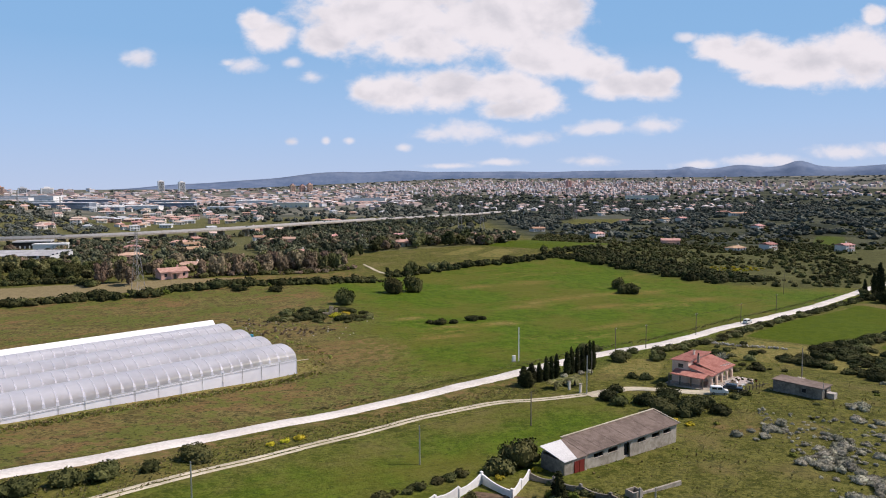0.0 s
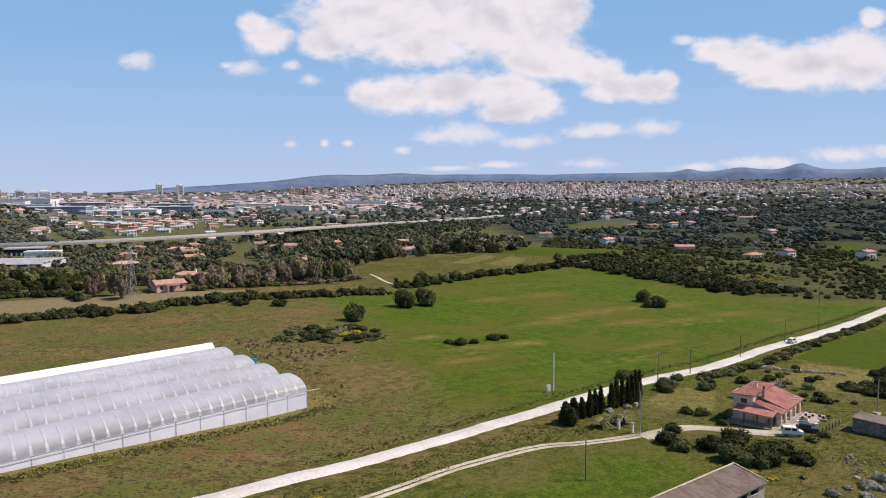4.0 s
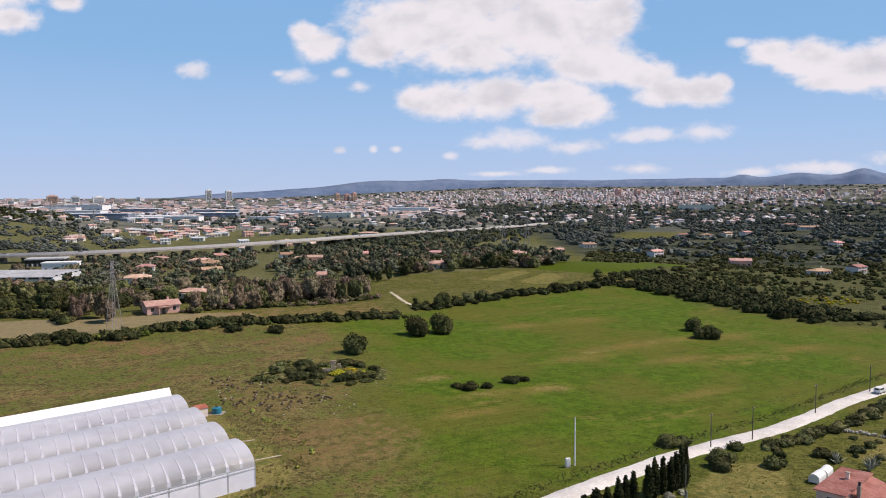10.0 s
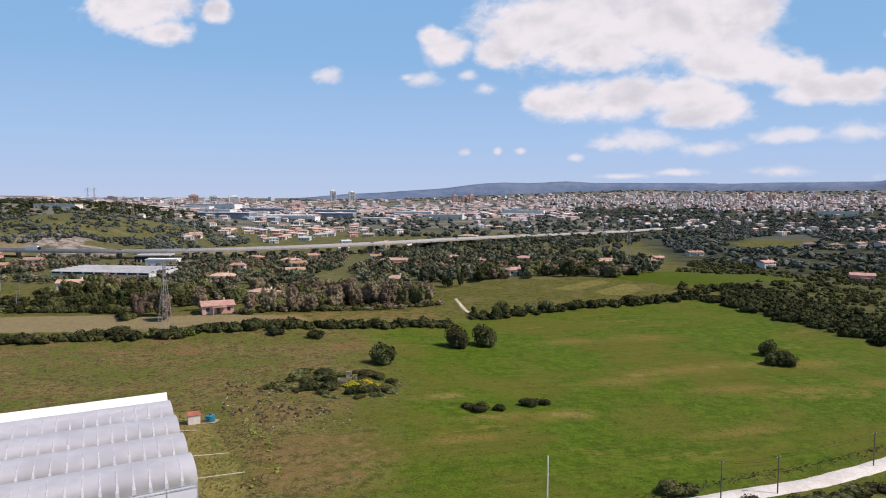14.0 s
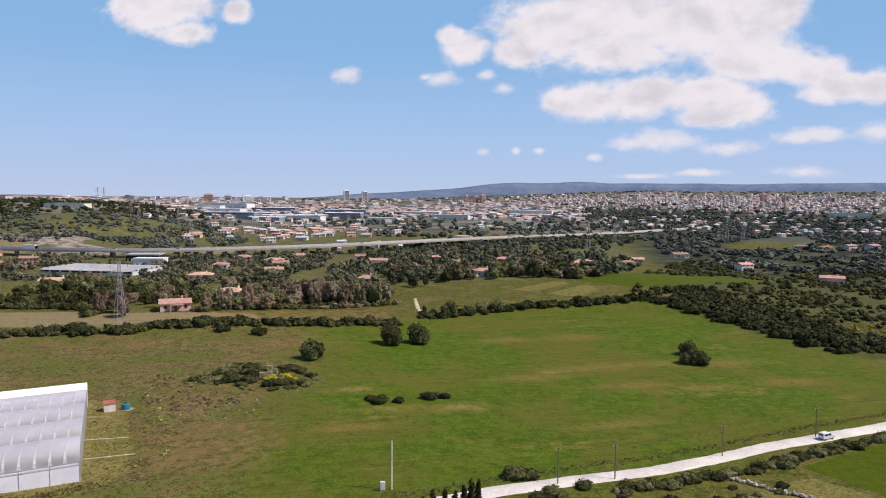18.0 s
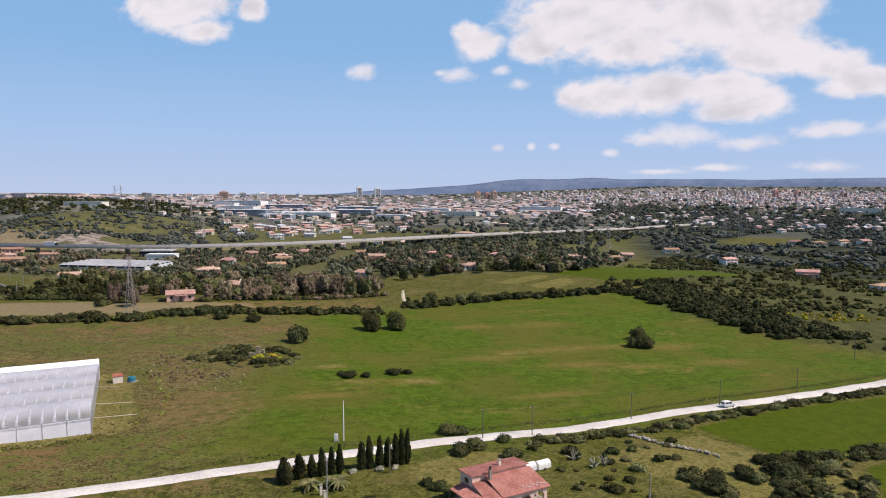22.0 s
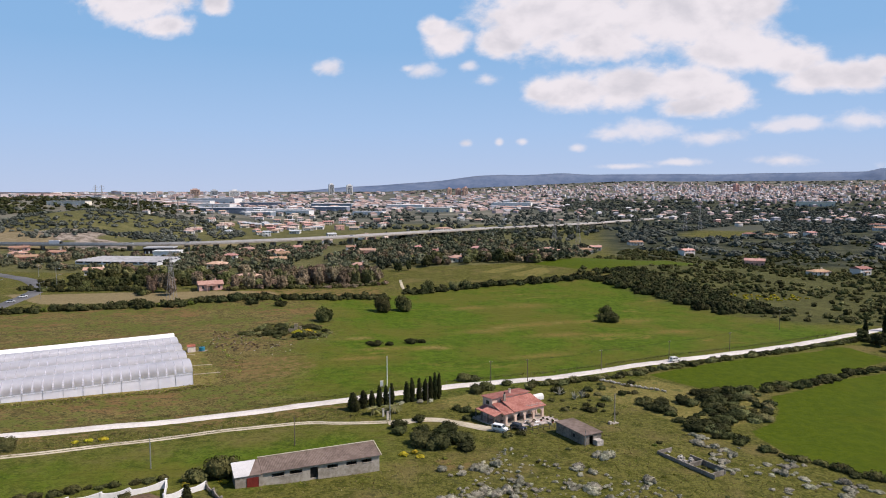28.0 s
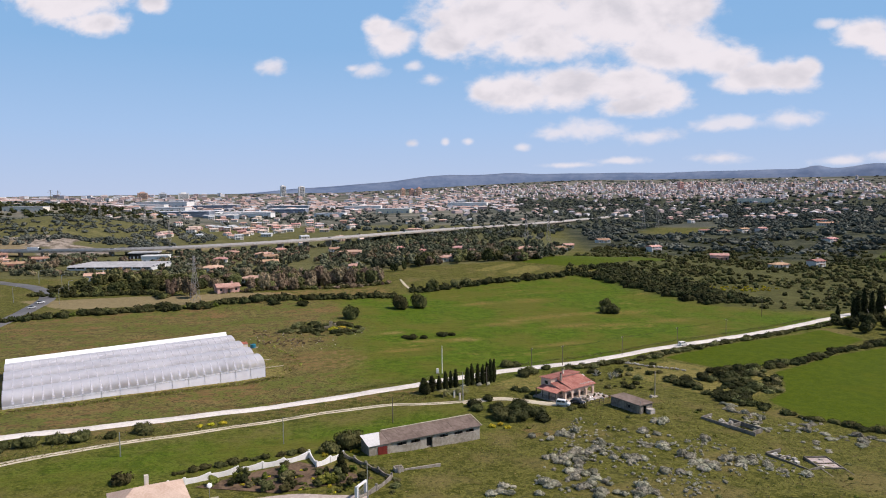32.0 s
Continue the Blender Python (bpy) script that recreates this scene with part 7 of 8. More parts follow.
def town(name, rows, label):
    """Far buildings as two joined meshes, walls and roofs. rows: x, y, width, depth, height, turn."""
    rs = np.random.RandomState(len(rows))
    wall_v, wall_f, roof_v, roof_f, wt, rt = [], [], [], [], [], []
    for x, y, w_, d, high, a in rows:
        c, s_, z = math.cos(a), math.sin(a), ground_at(x, y)
        base = [(-w_ / 2, -d / 2), (w_ / 2, -d / 2), (w_ / 2, d / 2), (-w_ / 2, d / 2)]
        at = lambda q, k=1.0: (x + (q[0] * c - q[1] * s_) * k, y + (q[0] * s_ + q[1] * c) * k)
        n0 = len(wall_v)
        wall_v += [(*at(q), z - 3) for q in base] + [(*at(q), z + high) for q in base]
        wall_f += [(n0 + i, n0 + (i + 1) % 4, n0 + 4 + (i + 1) % 4, n0 + 4 + i) for i in range(4)]
        n1 = len(roof_v)
        rise = 0.8 if high > 11 else 2.2
        roof_v += [(*at(q, 1.06), z + high) for q in base] + [(*at((-w_ * 0.25, 0)), z + high + rise), (*at((w_ * 0.25, 0)), z + high + rise)]
        roof_f += [(n1, n1 + 1, n1 + 5, n1 + 4), (n1 + 2, n1 + 3, n1 + 4, n1 + 5), (n1 + 1, n1 + 2, n1 + 5), (n1 + 3, n1, n1 + 4)]
        t = rs.uniform()
        wt += [t] * 8
        rt += [rs.uniform()] * 6
    for nm, v, f, t, m in (("walls", wall_v, wall_f, wt, TOWN_WALL), ("roofs", roof_v, roof_f, rt, TOWN_ROOF)):
        ob = mesh_object(name + "_" + nm, v, f, m)
        ob.data.attributes.new("tint", "FLOAT", "POINT").data.foreach_set("value", np.array(t, np.float32))
        tagged(ob, label, "town", kind="stuff")


def polar(az, r):
    return 40 + r * math.sin(az), r * math.cos(az)


RT = np.random.RandomState(31)
rows = []
for _ in range(1400):  # old town on the slope
    x, y = polar(RT.triangular(-0.20, 0.16, 0.44), RT.triangular(2750, 3500, 4200))
    rows.append((x, y, RT.uniform(7, 14), RT.uniform(7, 11), RT.uniform(4, 8) if RT.rand() < 0.92 else RT.uniform(11, 17), RT.uniform(0.2, 1.3)))
for _ in range(420):  # eastern blocks
    x, y = polar(RT.uniform(0.20, 0.66), RT.uniform(2900, 3800))
    rows.append((x, y, RT.uniform(9, 24), RT.uniform(8, 12), RT.uniform(4, 10), RT.uniform(0.2, 1.2)))
for _ in range(1150):  # western plain
    x, y = polar(RT.uniform(-0.90, -0.06), RT.triangular(1700, 2600, 4200))
    rows.append((x, y, RT.uniform(10, 34), RT.uniform(10, 22), RT.uniform(4, 9), RT.uniform(0.1, 1.2)))
for _ in range(120):  # flats on the western skyline
    x, y = polar(RT.uniform(-0.90, -0.46), RT.uniform(3300, 4200))
    rows.append((x, y, RT.uniform(16, 40), RT.uniform(12, 18), RT.uniform(8, 16), RT.uniform(0.0, 0.9)))
for _ in range(200):  # loose houses between
    x, y = polar(RT.uniform(-0.50, 0.55), RT.uniform(1500, 2900))
    rows.append((x, y, RT.uniform(9, 18), RT.uniform(8, 12), RT.uniform(4, 7), RT.uniform(0.1, 1.3)))
town("town_buildings", rows, "dense far town of white and salmon buildings")
# white blocks along the left plateau
town("plateau_buildings", [(RT.uniform(-2250, -1270), RT.uniform(1500, 1760), RT.uniform(20, 64), 20, RT.uniform(7, 14), RT.uniform(-0.2, 0.2)) for _ in range(70)], "pale buildings along the left plateau")


def tower_block(x, y, w_, d, high, floors, mat, label):
    t_ = thing("tower_block", label, "tower block", x, y, 36, group="tower blocks")
    part("body", boxed((-w_ / 2, -d / 2, -4, w_ / 2, d / 2, high)), mat, t_)
    part("roof_room", boxed((-w_ / 4, -d / 4, high, w_ / 4, d / 4, high + 5)), mat, t_)
    for i in range(floors):
        z = 4 + i * (high - 6) / floors
        part("window_band", boxed((-w_ * 0.42, -d / 2 - 0.3, z, w_ * 0.42, -d / 2 + 0.1, z + 1.7)), GLASS_DARK, t_)


tower_block(-1434, 3602, 28, 22, 56, 16, WHITE, "tall white tower block above the plain")
tower_block(-1335, 3618, 30, 26, 52, 14, WHITE, "tall white tower block above the plain")
for dx, hh in ((0, 40), (45, 36), (80, 42)):
    tower_block(-700 + dx, 3300, 20, 20, hh, 9, SALMON, "brown pair of tower blocks in the plain")
tower_block(-1980, 3150, 46, 24, 34, 8, SALMON, "large pinkish hospital block on the skyline")
tower_block(-1890, 3180, 34, 22, 30, 7, SHEET, "grey skyline block beside the hospital")
tower_block(-1790, 3200, 50, 24, 30, 5, WHITE, "plain white skyline block")
for az, hh in ((0.165, 70), (0.19, 60), (0.30, 45), (0.33, 52), (0.41, 48), (0.47, 40), (0.24, 46)):
    tower_block(*polar(az, 3500), 22, 18, hh * 0.5, 8, SALMON, "pinkish tower block over the old town")

# ---- motorway on its viaduct ----
HIGHWAY = [(-900, 520), (-640, 545), (-438, 566), (-350, 588), (-282, 638), (-214, 722), (-150, 830), (-78, 960), (5, 1110), (75, 1290), (140, 1470), (214, 1651)]


def deck_height(y):
    return float(np.interp(y, [830, 960, 1110, 1290, 1470, 1651], [6.0, 5.2, 3.0, 0.5, -2.0, -3.0]))


PARAPET = material("pale motorway parapet", (0.44, 0.42, 0.40), (0.56, 0.54, 0.52), 0.85)


def highway():
    pts = smooth_line(HIGHWAY, 14)
    hw = thing("motorway", "grey motorway on a low viaduct across the valley", "motorway", pts[0].x, pts[0].y, 0, 0)
    tagged(hw, kind="structure")
    hw.matrix_basis = Matrix()
    bands = {"deck": ([(-9, -1.4), (-9, 0), (9, 0), (9, -1.4)], CONCRETE), "carriageway": ([(-8.2, 0.02), (-0.6, 0.02)], ASPHALT), "carriageway_far": ([(0.6, 0.02), (8.2, 0.02)], ASPHALT)}
    for s in (-8.8, 0.0, 8.8):
        bands["barrier_" + {-8.8: "left", 0.0: "middle", 8.8: "right"}[s]] = ([(s - 0.2, 0), (s - 0.2, 0.95), (s + 0.2, 0.95), (s + 0.2, 0)], PARAPET)
    for nm, (prof, mat) in bands.items():
        verts, faces, k = [], [], len(prof)
        for i, p in enumerate(pts):
            d = (pts[min(i + 1, len(pts) - 1)] - pts[max(i - 1, 0)]).normalized()
            for q, h_ in prof:
                verts.append((p.x + d.y * q, p.y - d.x * q, deck_height(p.y) + h_))
        for i in range(len(pts) - 1):
            for j in range(k - 1):
                a = i * k + j
                faces.append((a, a + 1, a + k + 1, a + k))
        mesh_object(nm, verts, faces, mat, hw)
    first = None
    for p in pts[::2]:
        if first is None:
            first = part("pier", boxed((-1.2, -4.5, -12, 1.2, 4.5, -1.3), bevel=0.2), CONCRETE, hw)
            ob = first
        else:
            ob = new("pier", first.data)
            ob.parent = hw
        ob.matrix_basis = pose(p.x, p.y, deck_height(p.y), 0, 0, 55)
    return pts


hw_pts = highway()
for i, k in ((14, 4), (22, 2), (31, 5), (36, 3), (40, 4), (52, 2), (60, 4), (73, 3)):
    p, q = hw_pts[i], hw_pts[i + 1]
    v = thing("truck" if k > 4 else "car", "distant pale vehicle on the motorway", "vehicle", p.x + 3, p.y - 2, math.degrees(math.atan2(q.y - p.y, q.x - p.x)), deck_height(p.y) + 0.1, "motorway traffic")
    L_ = 11 if k > 4 else 4.4
    part("body", boxed((-L_ / 2, -1.0, 0.35, L_ / 2, 1.0, 3.6 if k > 4 else 1.0), bevel=0.15), WHITE if i % 2 else SHEET, v)
    part("cabin", boxed((-L_ / 2 + (0 if k <= 4 else L_ - 2.2), -0.9, 1.0, L_ / 2 - 1.2, 0.9, 1.55), bevel=0.1) if k <= 4 else boxed((L_ / 2 + 0.1, -1, 0.5, L_ / 2 + 2.2, 1, 2.8), bevel=0.2), GLASS_DARK, v)
    part("wheels", boxed((-L_ / 2 + 0.4, -0.95, 0, L_ / 2 - 0.4, 0.95, 0.34)), RUBBER, v)

# local asphalt road on the left, with its slip road and lamps
ribbon("asphalt_road", [(-178, 170), (-196, 232), (-213, 277), (-237, 322), (-276, 358), (-316, 378), (-380, 400), (-460, 410)], [(-4.6, -0.1), (-4.2, 0.05), (0, 0.12), (4.2, 0.05), (4.6, -0.1)], ASPHALT, "grey asphalt road bending past the fields", "road", 4, 0.12)
ribbon("slip_road", [(-262, 700), (-250, 660), (-262, 620), (-300, 590), (-330, 560)], [(-4, -0.1), (-3.6, 0.05), (3.6, 0.05), (4, -0.1)], ASPHALT, "curving asphalt slip road below the motorway", "road", 4, 0.15)
for x, y in ((-205, 292), (-222, 322), (-250, 352), (-286, 376), (-240, 300)):
    l = thing("street_lamp", "grey street lamp beside the asphalt road", "street lamp", x - 3, y + 2, 30, group="street lamps")
    part("pole", rods(((0, 0, -0.5), (0, 0, 8.5), 0.12, 0.07)), METAL, l)
    part("arm", rods(((0, 0, 8.4), (1.8, 0, 8.9), 0.06)), METAL, l)
    part("lamp_head", boxed((1.5, -0.15, 8.8, 2.3, 0.15, 8.98), bevel=0.04), METAL, l)
for x, y, a in ((-214, 281, 60), (-222, 297, 62)):
    v = thing("car", "pale car on the asphalt road", "car", x, y, a, ground_at(x, y, 0.2), "road cars")
    part("body", boxed((-2.1, -0.85, 0.3, 2.1, 0.85, 0.9), bevel=0.15), SHEET, v)
    part("cabin", boxed((-1.3, -0.75, 0.9, 0.9, 0.75, 1.45), bevel=0.2), GLASS_DARK, v)
    for wx in (-1.3, 1.3):
        for s in (-1, 1):
            part("wheel", rods(((wx, s * 0.65, 0.3), (wx, s * 0.88, 0.3), 0.3), sides=10), RUBBER, v)


# ---- lattice pylons ----
RUST = material("dull weathered steel lattice", (0.26, 0.25, 0.245), (0.40, 0.39, 0.38), 0.7, 0.3, grain=2.0)
def pylon(x, y, high, turn, label="grey lattice power pylon with three pairs of arms"):
    p = thing("power_pylon", label, "pylon", x, y, turn, group="power pylons")
    foot, top = high * 0.082, high * 0.016
    wide = lambda t: foot + (top - foot) * min(1.0, t * 1.25)
    k = 0.055 if y < 400 else high * 0.0034
    for sx in (-1, 1):
        for sy in (-1, 1):
            b, rings = bmesh.new(), []
            for t in (0.0, 0.4, 0.8, 1.0):
                cx, cy, cz = sx * wide(t), sy * wide(t), high * t - (0.6 if t == 0 else 0)
                rings.append([b.verts.new((cx + dx * k, cy + dy * k, cz)) for dx, dy in ((-1, -1), (1, -1), (1, 1), (-1, 1))])
            for r0, r1 in zip(rings, rings[1:]):
                for q in range(4):
                    b.faces.new((r0[q], r0[(q + 1) % 4], r1[(q + 1) % 4], r1[q]))
            part("leg", b, RUST, p)
    b = bmesh.new()
    for i in range(8):
        t0, t1 = i / 8, (i + 1) / 8
        for s in (-1, 1):
            w0, w1, z0, z1 = wide(t0), wide(t1), high * t0, high * t1
            for va, vb in (((-w0, s * w0, z0), (w1, s * w1, z1)), ((w0, s * w0, z0), (-w1, s * w1, z1)), ((s * w0, -w0, z0), (s * w1, w1, z1)), ((s * w0, w0, z0), (s * w1, -w1, z1))):
                if y < 400:
                    part("brace", rods((va, vb, k * 0.6), sides=3), RUST, p)
                else:
                    rod(b, va, vb, k * 0.6, sides=3)
    if y < 400:
        b.free()
    else:
        tagged(part("bracing", b, RUST, p), kind="stuff")
    for t, reach in ((0.72, 0.15), (0.83, 0.18), (0.94, 0.13)):
        for s in (-1, 1):
            b = rods(((0, 0, high * t), (s * high * reach, 0, high * t), k * 0.8), ((0, 0, high * (t + 0.05)), (s * high * reach, 0, high * t), k * 0.6), sides=4)
            a_ = part("arm", b, RUST, p)
            part("insulator", rods(((s * high * reach, 0, high * t), (s * high * reach, 0, high * (t - 0.045)), k)), GLASS_DARK, a_)
    return p


PYLONS = [(-126.5, 290, 25, 60), (19, 778, 31, 75), (44, 792, 31, 75), (-420, 760, 28, 60), (-520, 960, 30, 60), (-560, 930, 30, 60), (-720, 1050, 30, 60), (-760, 1080, 30, 60), (-900, 1180, 30, 60), (-940, 1210, 30, 60), (185, 1090, 34, 75), (208, 1110, 34, 75)]
for row in PYLONS:
    pylon(*row)

# ---- woods ----
UNDER = [(-240, 335), (-190, 346), (-112, 368), (-62, 376), (-58, 400), (-110, 416), (-250, 385)]
RWD = np.random.RandomState(55)
CLEAR = PASTURE
CLEAR2 = [(-450, 1850), (-230, 1900), (-110, 1620), (-250, 1560), (-420, 1640)]
CLEAR3 = GLADE
TANB, MEADB = TAN, MEADOW
BELT = [(-250, 326), (-196, 332), (-170, 336), (-112, 336), (-94, 352), (-64, 384), (-56, 410), (-110, 430), (-250, 404)]
for x, y, r, t in strewn(RWD, BELT, 130, 2.8, 5.2):
    brown = x > -170 and RWD.rand() < 0.55
    tree(x, y, r, r * RWD.uniform(1.5, 2.3), LEAF_BROWN if brown else [LEAF_OLIVE, LEAF_OAK, LEAF_DARK][RWD.randint(3)], "bare brownish spring tree in the belt behind the hedge" if brown else "leafy garden tree in the belt behind the hedge", "crown", "belt trees", "belt_tree", RWD)
for x, y, r, t in strewn(RWD, [(-104, 352), (-64, 380), (-54, 404), (-70, 412), (-108, 384)], 34, 3.6, 5.4):
    tree(x, y, r, r * RWD.uniform(2.2, 3.0), LEAF_BROWN if RWD.rand() < 0.6 else LEAF_OLIVE, "tall tree with olive brown spring leaves", "crown", "tall belt trees", "belt_tree", RWD)
for x, y, r, h in ((-150, 308, 3.8, 12), (-143, 311, 4.4, 14), (-136, 303, 3.6, 11), (-152, 318, 3.8, 11), (-134, 324, 3.8, 10), (-111, 323, 3.6, 10), (-106, 328, 4.4, 12), (-98, 334, 4.2, 13), (-92, 338, 3.4, 9), (-200, 330, 4.6, 7), (-214, 326, 5.2, 8), (-226, 326, 4.4, 7), (-188, 332, 3.8, 6), (-176, 330, 3.4, 6), (-240, 330, 5.0, 7), (-166, 326, 3.4, 6), (-158, 322, 3.6, 9)):
    tree(x, y, r, h, [LEAF_BROWN, LEAF_OLIVE, LEAF_BROWN, LEAF_BROWN][int(-x) % 4] if x > -160 else LEAF_DARK, "leafy tree near the pink house", "crown", "belt trees", "belt_tree", RWD)
for line, mats in (([(-250, 324), (-220, 319), (-196, 322), (-166, 318), (-150, 302)], (LEAF_DARK, LEAF_OAK)), ([(-113, 320), (-96, 341), (-64, 377), (-52, 392)], (LEAF_OAK, LEAF_BROWN))):
    for k, m_ in enumerate(mats):
        thicket("belt_shrubs", row_spots(RWD, line, 2.2, 2.6, 1.3, 3.6), BUSH_MID, m_, "shrubs at the foot of the tree belt", "scrub")
thicket("undergrowth", strewn(RWD, UNDER, 330, 1.0, 2.8), BUSH_MID, LEAF_OAK, "dark undergrowth between the belt trees", "scrub")
WOOD_MID = [(-62, 462), (-35, 482), (0, 486), (34, 482), (52, 500), (70, 700), (-20, 740), (-150, 720), (-165, 560), (-110, 440)]
for x, y, r, t in strewn(RWD, [(-60, 462), (0, 486), (36, 480), (52, 505), (-10, 524), (-66, 506)], 80, 2.8, 5.6):
    tree(x, y, r, r * RWD.uniform(1.4, 2.2), [LEAF_DARK, LEAF_OAK, LEAF_OLIVE, LEAF_BROWN][RWD.randint(4)], "mixed tree at the front of the wood", "crown" if RWD.rand() < 0.6 else "loose", "wood edge trees", "wood_tree", RWD)
thicket("wood_trees", strewn(RWD, WOOD_MID, 150, 2.6, 5.2, 0.9, 1.3), CROWN_MID, LEAF_BROWN, "brownish spring trees in the mixed wood")
thicket("wood_trees", strewn(RWD, WOOD_MID, 330, 2.8, 6.4, 0.8, 1.3), CROWN_MID, WOOD_HAZY_DARK, "dark mixed wood behind the meadow")
thicket("wood_trees", strewn(RWD, WOOD_MID, 240, 2.6, 5.2, 0.9, 1.15), CROWN_MID, WOOD_HAZY_OLIVE, "olive green trees in the mixed wood")
LEFT_MID = [(-430, 430), (-250, 404), (-110, 430), (-150, 460), (-165, 560), (-215, 690), (-300, 620), (-420, 545)]
HALLS = [[(-342, 430), (-250, 428), (-250, 496), (-342, 494)], [(-365, 520), (-290, 520), (-290, 575), (-365, 570)], [(-270, 372), (-240, 378), (-240, 402), (-270, 400)]]
thicket("garden_trees", strewn(RWD, LEFT_MID, 420, 2.0, 4.8, 0.9, 1.2, avoid=HALLS, clump=0.6), CROWN_MID, WOOD_HAZY_DARK, "garden and roadside trees between houses")
thicket("garden_trees", strewn(RWD, LEFT_MID, 330, 1.6, 4.2, 0.8, 1.1, avoid=HALLS), CROWN_MID, WOOD_HAZY_OLIVE, "olive green garden trees between houses")
thicket("garden_trees", strewn(RWD, LEFT_MID, 190, 2.2, 5.0, 0.9, 1.2, avoid=HALLS), CROWN_MID, LEAF_BROWN, "brownish spring trees between houses")
UNDER_DECK = [(-350, 590), (-290, 650), (-220, 740), (-160, 850), (-60, 1010), (20, 1120), (70, 1080), (-20, 760), (-150, 720), (-215, 690), (-300, 600)]
thicket("garden_trees", strewn(RWD, UNDER_DECK, 330, 3.0, 5.6, 0.8, 1.1), CROWN_MID, WOOD_HAZY_DARK, "dark trees below the motorway viaduct")
thicket("garden_trees", strewn(RWD, UNDER_DECK, 160, 2.4, 4.6, 0.8, 1.1), CROWN_MID, WOOD_HAZY_OLIVE, "olive green trees below the motorway viaduct")
VALLEY = [(95, 720), (300, 640), (420, 560), (640, 640), (1000, 1000), (1250, 1900), (900, 2400), (250, 2300), (230, 1560), (90, 960)]
thicket("valley_woods", strewn(RWD, VALLEY, 5200, 4.5, 9.5, 0.5, 0.85, avoid=(CLEAR, CLEAR3), clump=0.25), FAR_TREE, LEAF_HAZY, "dense evergreen woods filling the valley")
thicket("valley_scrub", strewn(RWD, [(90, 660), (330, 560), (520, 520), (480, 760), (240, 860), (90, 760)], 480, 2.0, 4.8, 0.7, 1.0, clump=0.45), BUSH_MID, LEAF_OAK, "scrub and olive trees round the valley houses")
thicket("plain_woods", strewn(RWD, [(-190, 820), (60, 800), (240, 1500), (330, 2700), (-200, 2900), (-800, 2700), (-430, 1250)], 1500, 4.5, 9.0, 0.75, 1.0, avoid=(CLEAR, CLEAR2), clump=0.75), FAR_TREE, LEAF_HAZY, "broken woodland and orchards on the plain")
thicket("plain_woods", strewn(RWD, [(-2300, 1300), (-1200, 950), (-560, 900), (-380, 1150), (-700, 2800), (-2000, 2900)], 2100, 4.5, 9.5, 0.7, 1.0, clump=0.85), FAR_TREE, LEAF_HAZY, "trees scattered between far buildings")
thicket("hill_scrub", strewn(RWD, [(-760, 640), (-600, 600), (-470, 640), (-380, 680), (-400, 860), (-560, 1000), (-800, 960)], 1500, 2.0, 6.0, 0.6, 0.9, clump=0.75), FAR_TREE, LEAF_HAZY, "scrub on the quarry hill")
# dark leaves on this hill stand for a cloud's shadow
thicket("hill_woods", strewn(RWD, [(-1500, 900), (-1200, 860), (-820, 960), (-640, 1120), (-900, 1500), (-1500, 1500)], 2200, 5, 10, 0.6, 0.9), FAR_TREE, LEAF_DARK, "woods on the left plateau, dark for a cloud shadow")
thicket("far_woods", [(*polar(RWD.uniform(-0.1, 0.66), RWD.uniform(2300, 3300)), RWD.uniform(8, 16), RWD.uniform(0.5, 0.8)) for _ in range(900)], FAR_TREE, LEAF_HAZY, "woods before the far town")
thicket("ridge_woods", [(*polar(RWD.uniform(-0.45, 0.66), RWD.uniform(3700, 4450)), RWD.uniform(9, 18), RWD.uniform(0.3, 0.5)) for _ in range(600)], FAR_TREE, LEAF_HAZY, "woods on the far ridge")

# ---- walled garden and villa in the foreground ----
WALL_LINE = [(-14, 75.5), (-12, 78), (-5, 86), (2, 93), (5.4, 98.6)]


def garden_wall(line, high, step, mat, label):
    pts = smooth_line(line, step)
    g = thing("garden_wall", label, "garden wall", pts[0].x, pts[0].y, 0, 0)
    g.matrix_basis = Matrix()
    for i, (a, b) in enumerate(zip(pts, pts[1:])):
        d = b - a
        m_ = pose(a.x, a.y, ground_at((a.x + b.x) / 2, (a.y + b.y) / 2), 0, 0, math.degrees(math.atan2(d.y, d.x)))
        bm = bmesh.new()
        n_ = 8
        dip = 0.35
        top = [(d.length * k / n_, high - dip * math.sin(math.pi * k / n_)) for k in range(n_ + 1)]
        f0 = [bm.verts.new((x, -0.12, z)) for x, z in [(0, -1.0)] + top + [(d.length, -1.0)]]
        f1 = [bm.verts.new((x, 0.12, z)) for x, z in [(0, -1.0)] + top + [(d.length, -1.0)]]
        bm.faces.new(f0)
        bm.faces.new(f1[::-1])
        for k in range(len(f0)):
            j = (k + 1) % len(f0)
            bm.faces.new((f0[j], f0[k], f1[k], f1[j]))
        o = part("wall_panel", bm, mat, g)
        o.matrix_basis = m_
        o = part("wall_pillar", boxed((-0.2, -0.2, -1.0, 0.2, 0.2, high + 0.25), bevel=0.03), mat, g)
        o.matrix_basis = m_
    return g


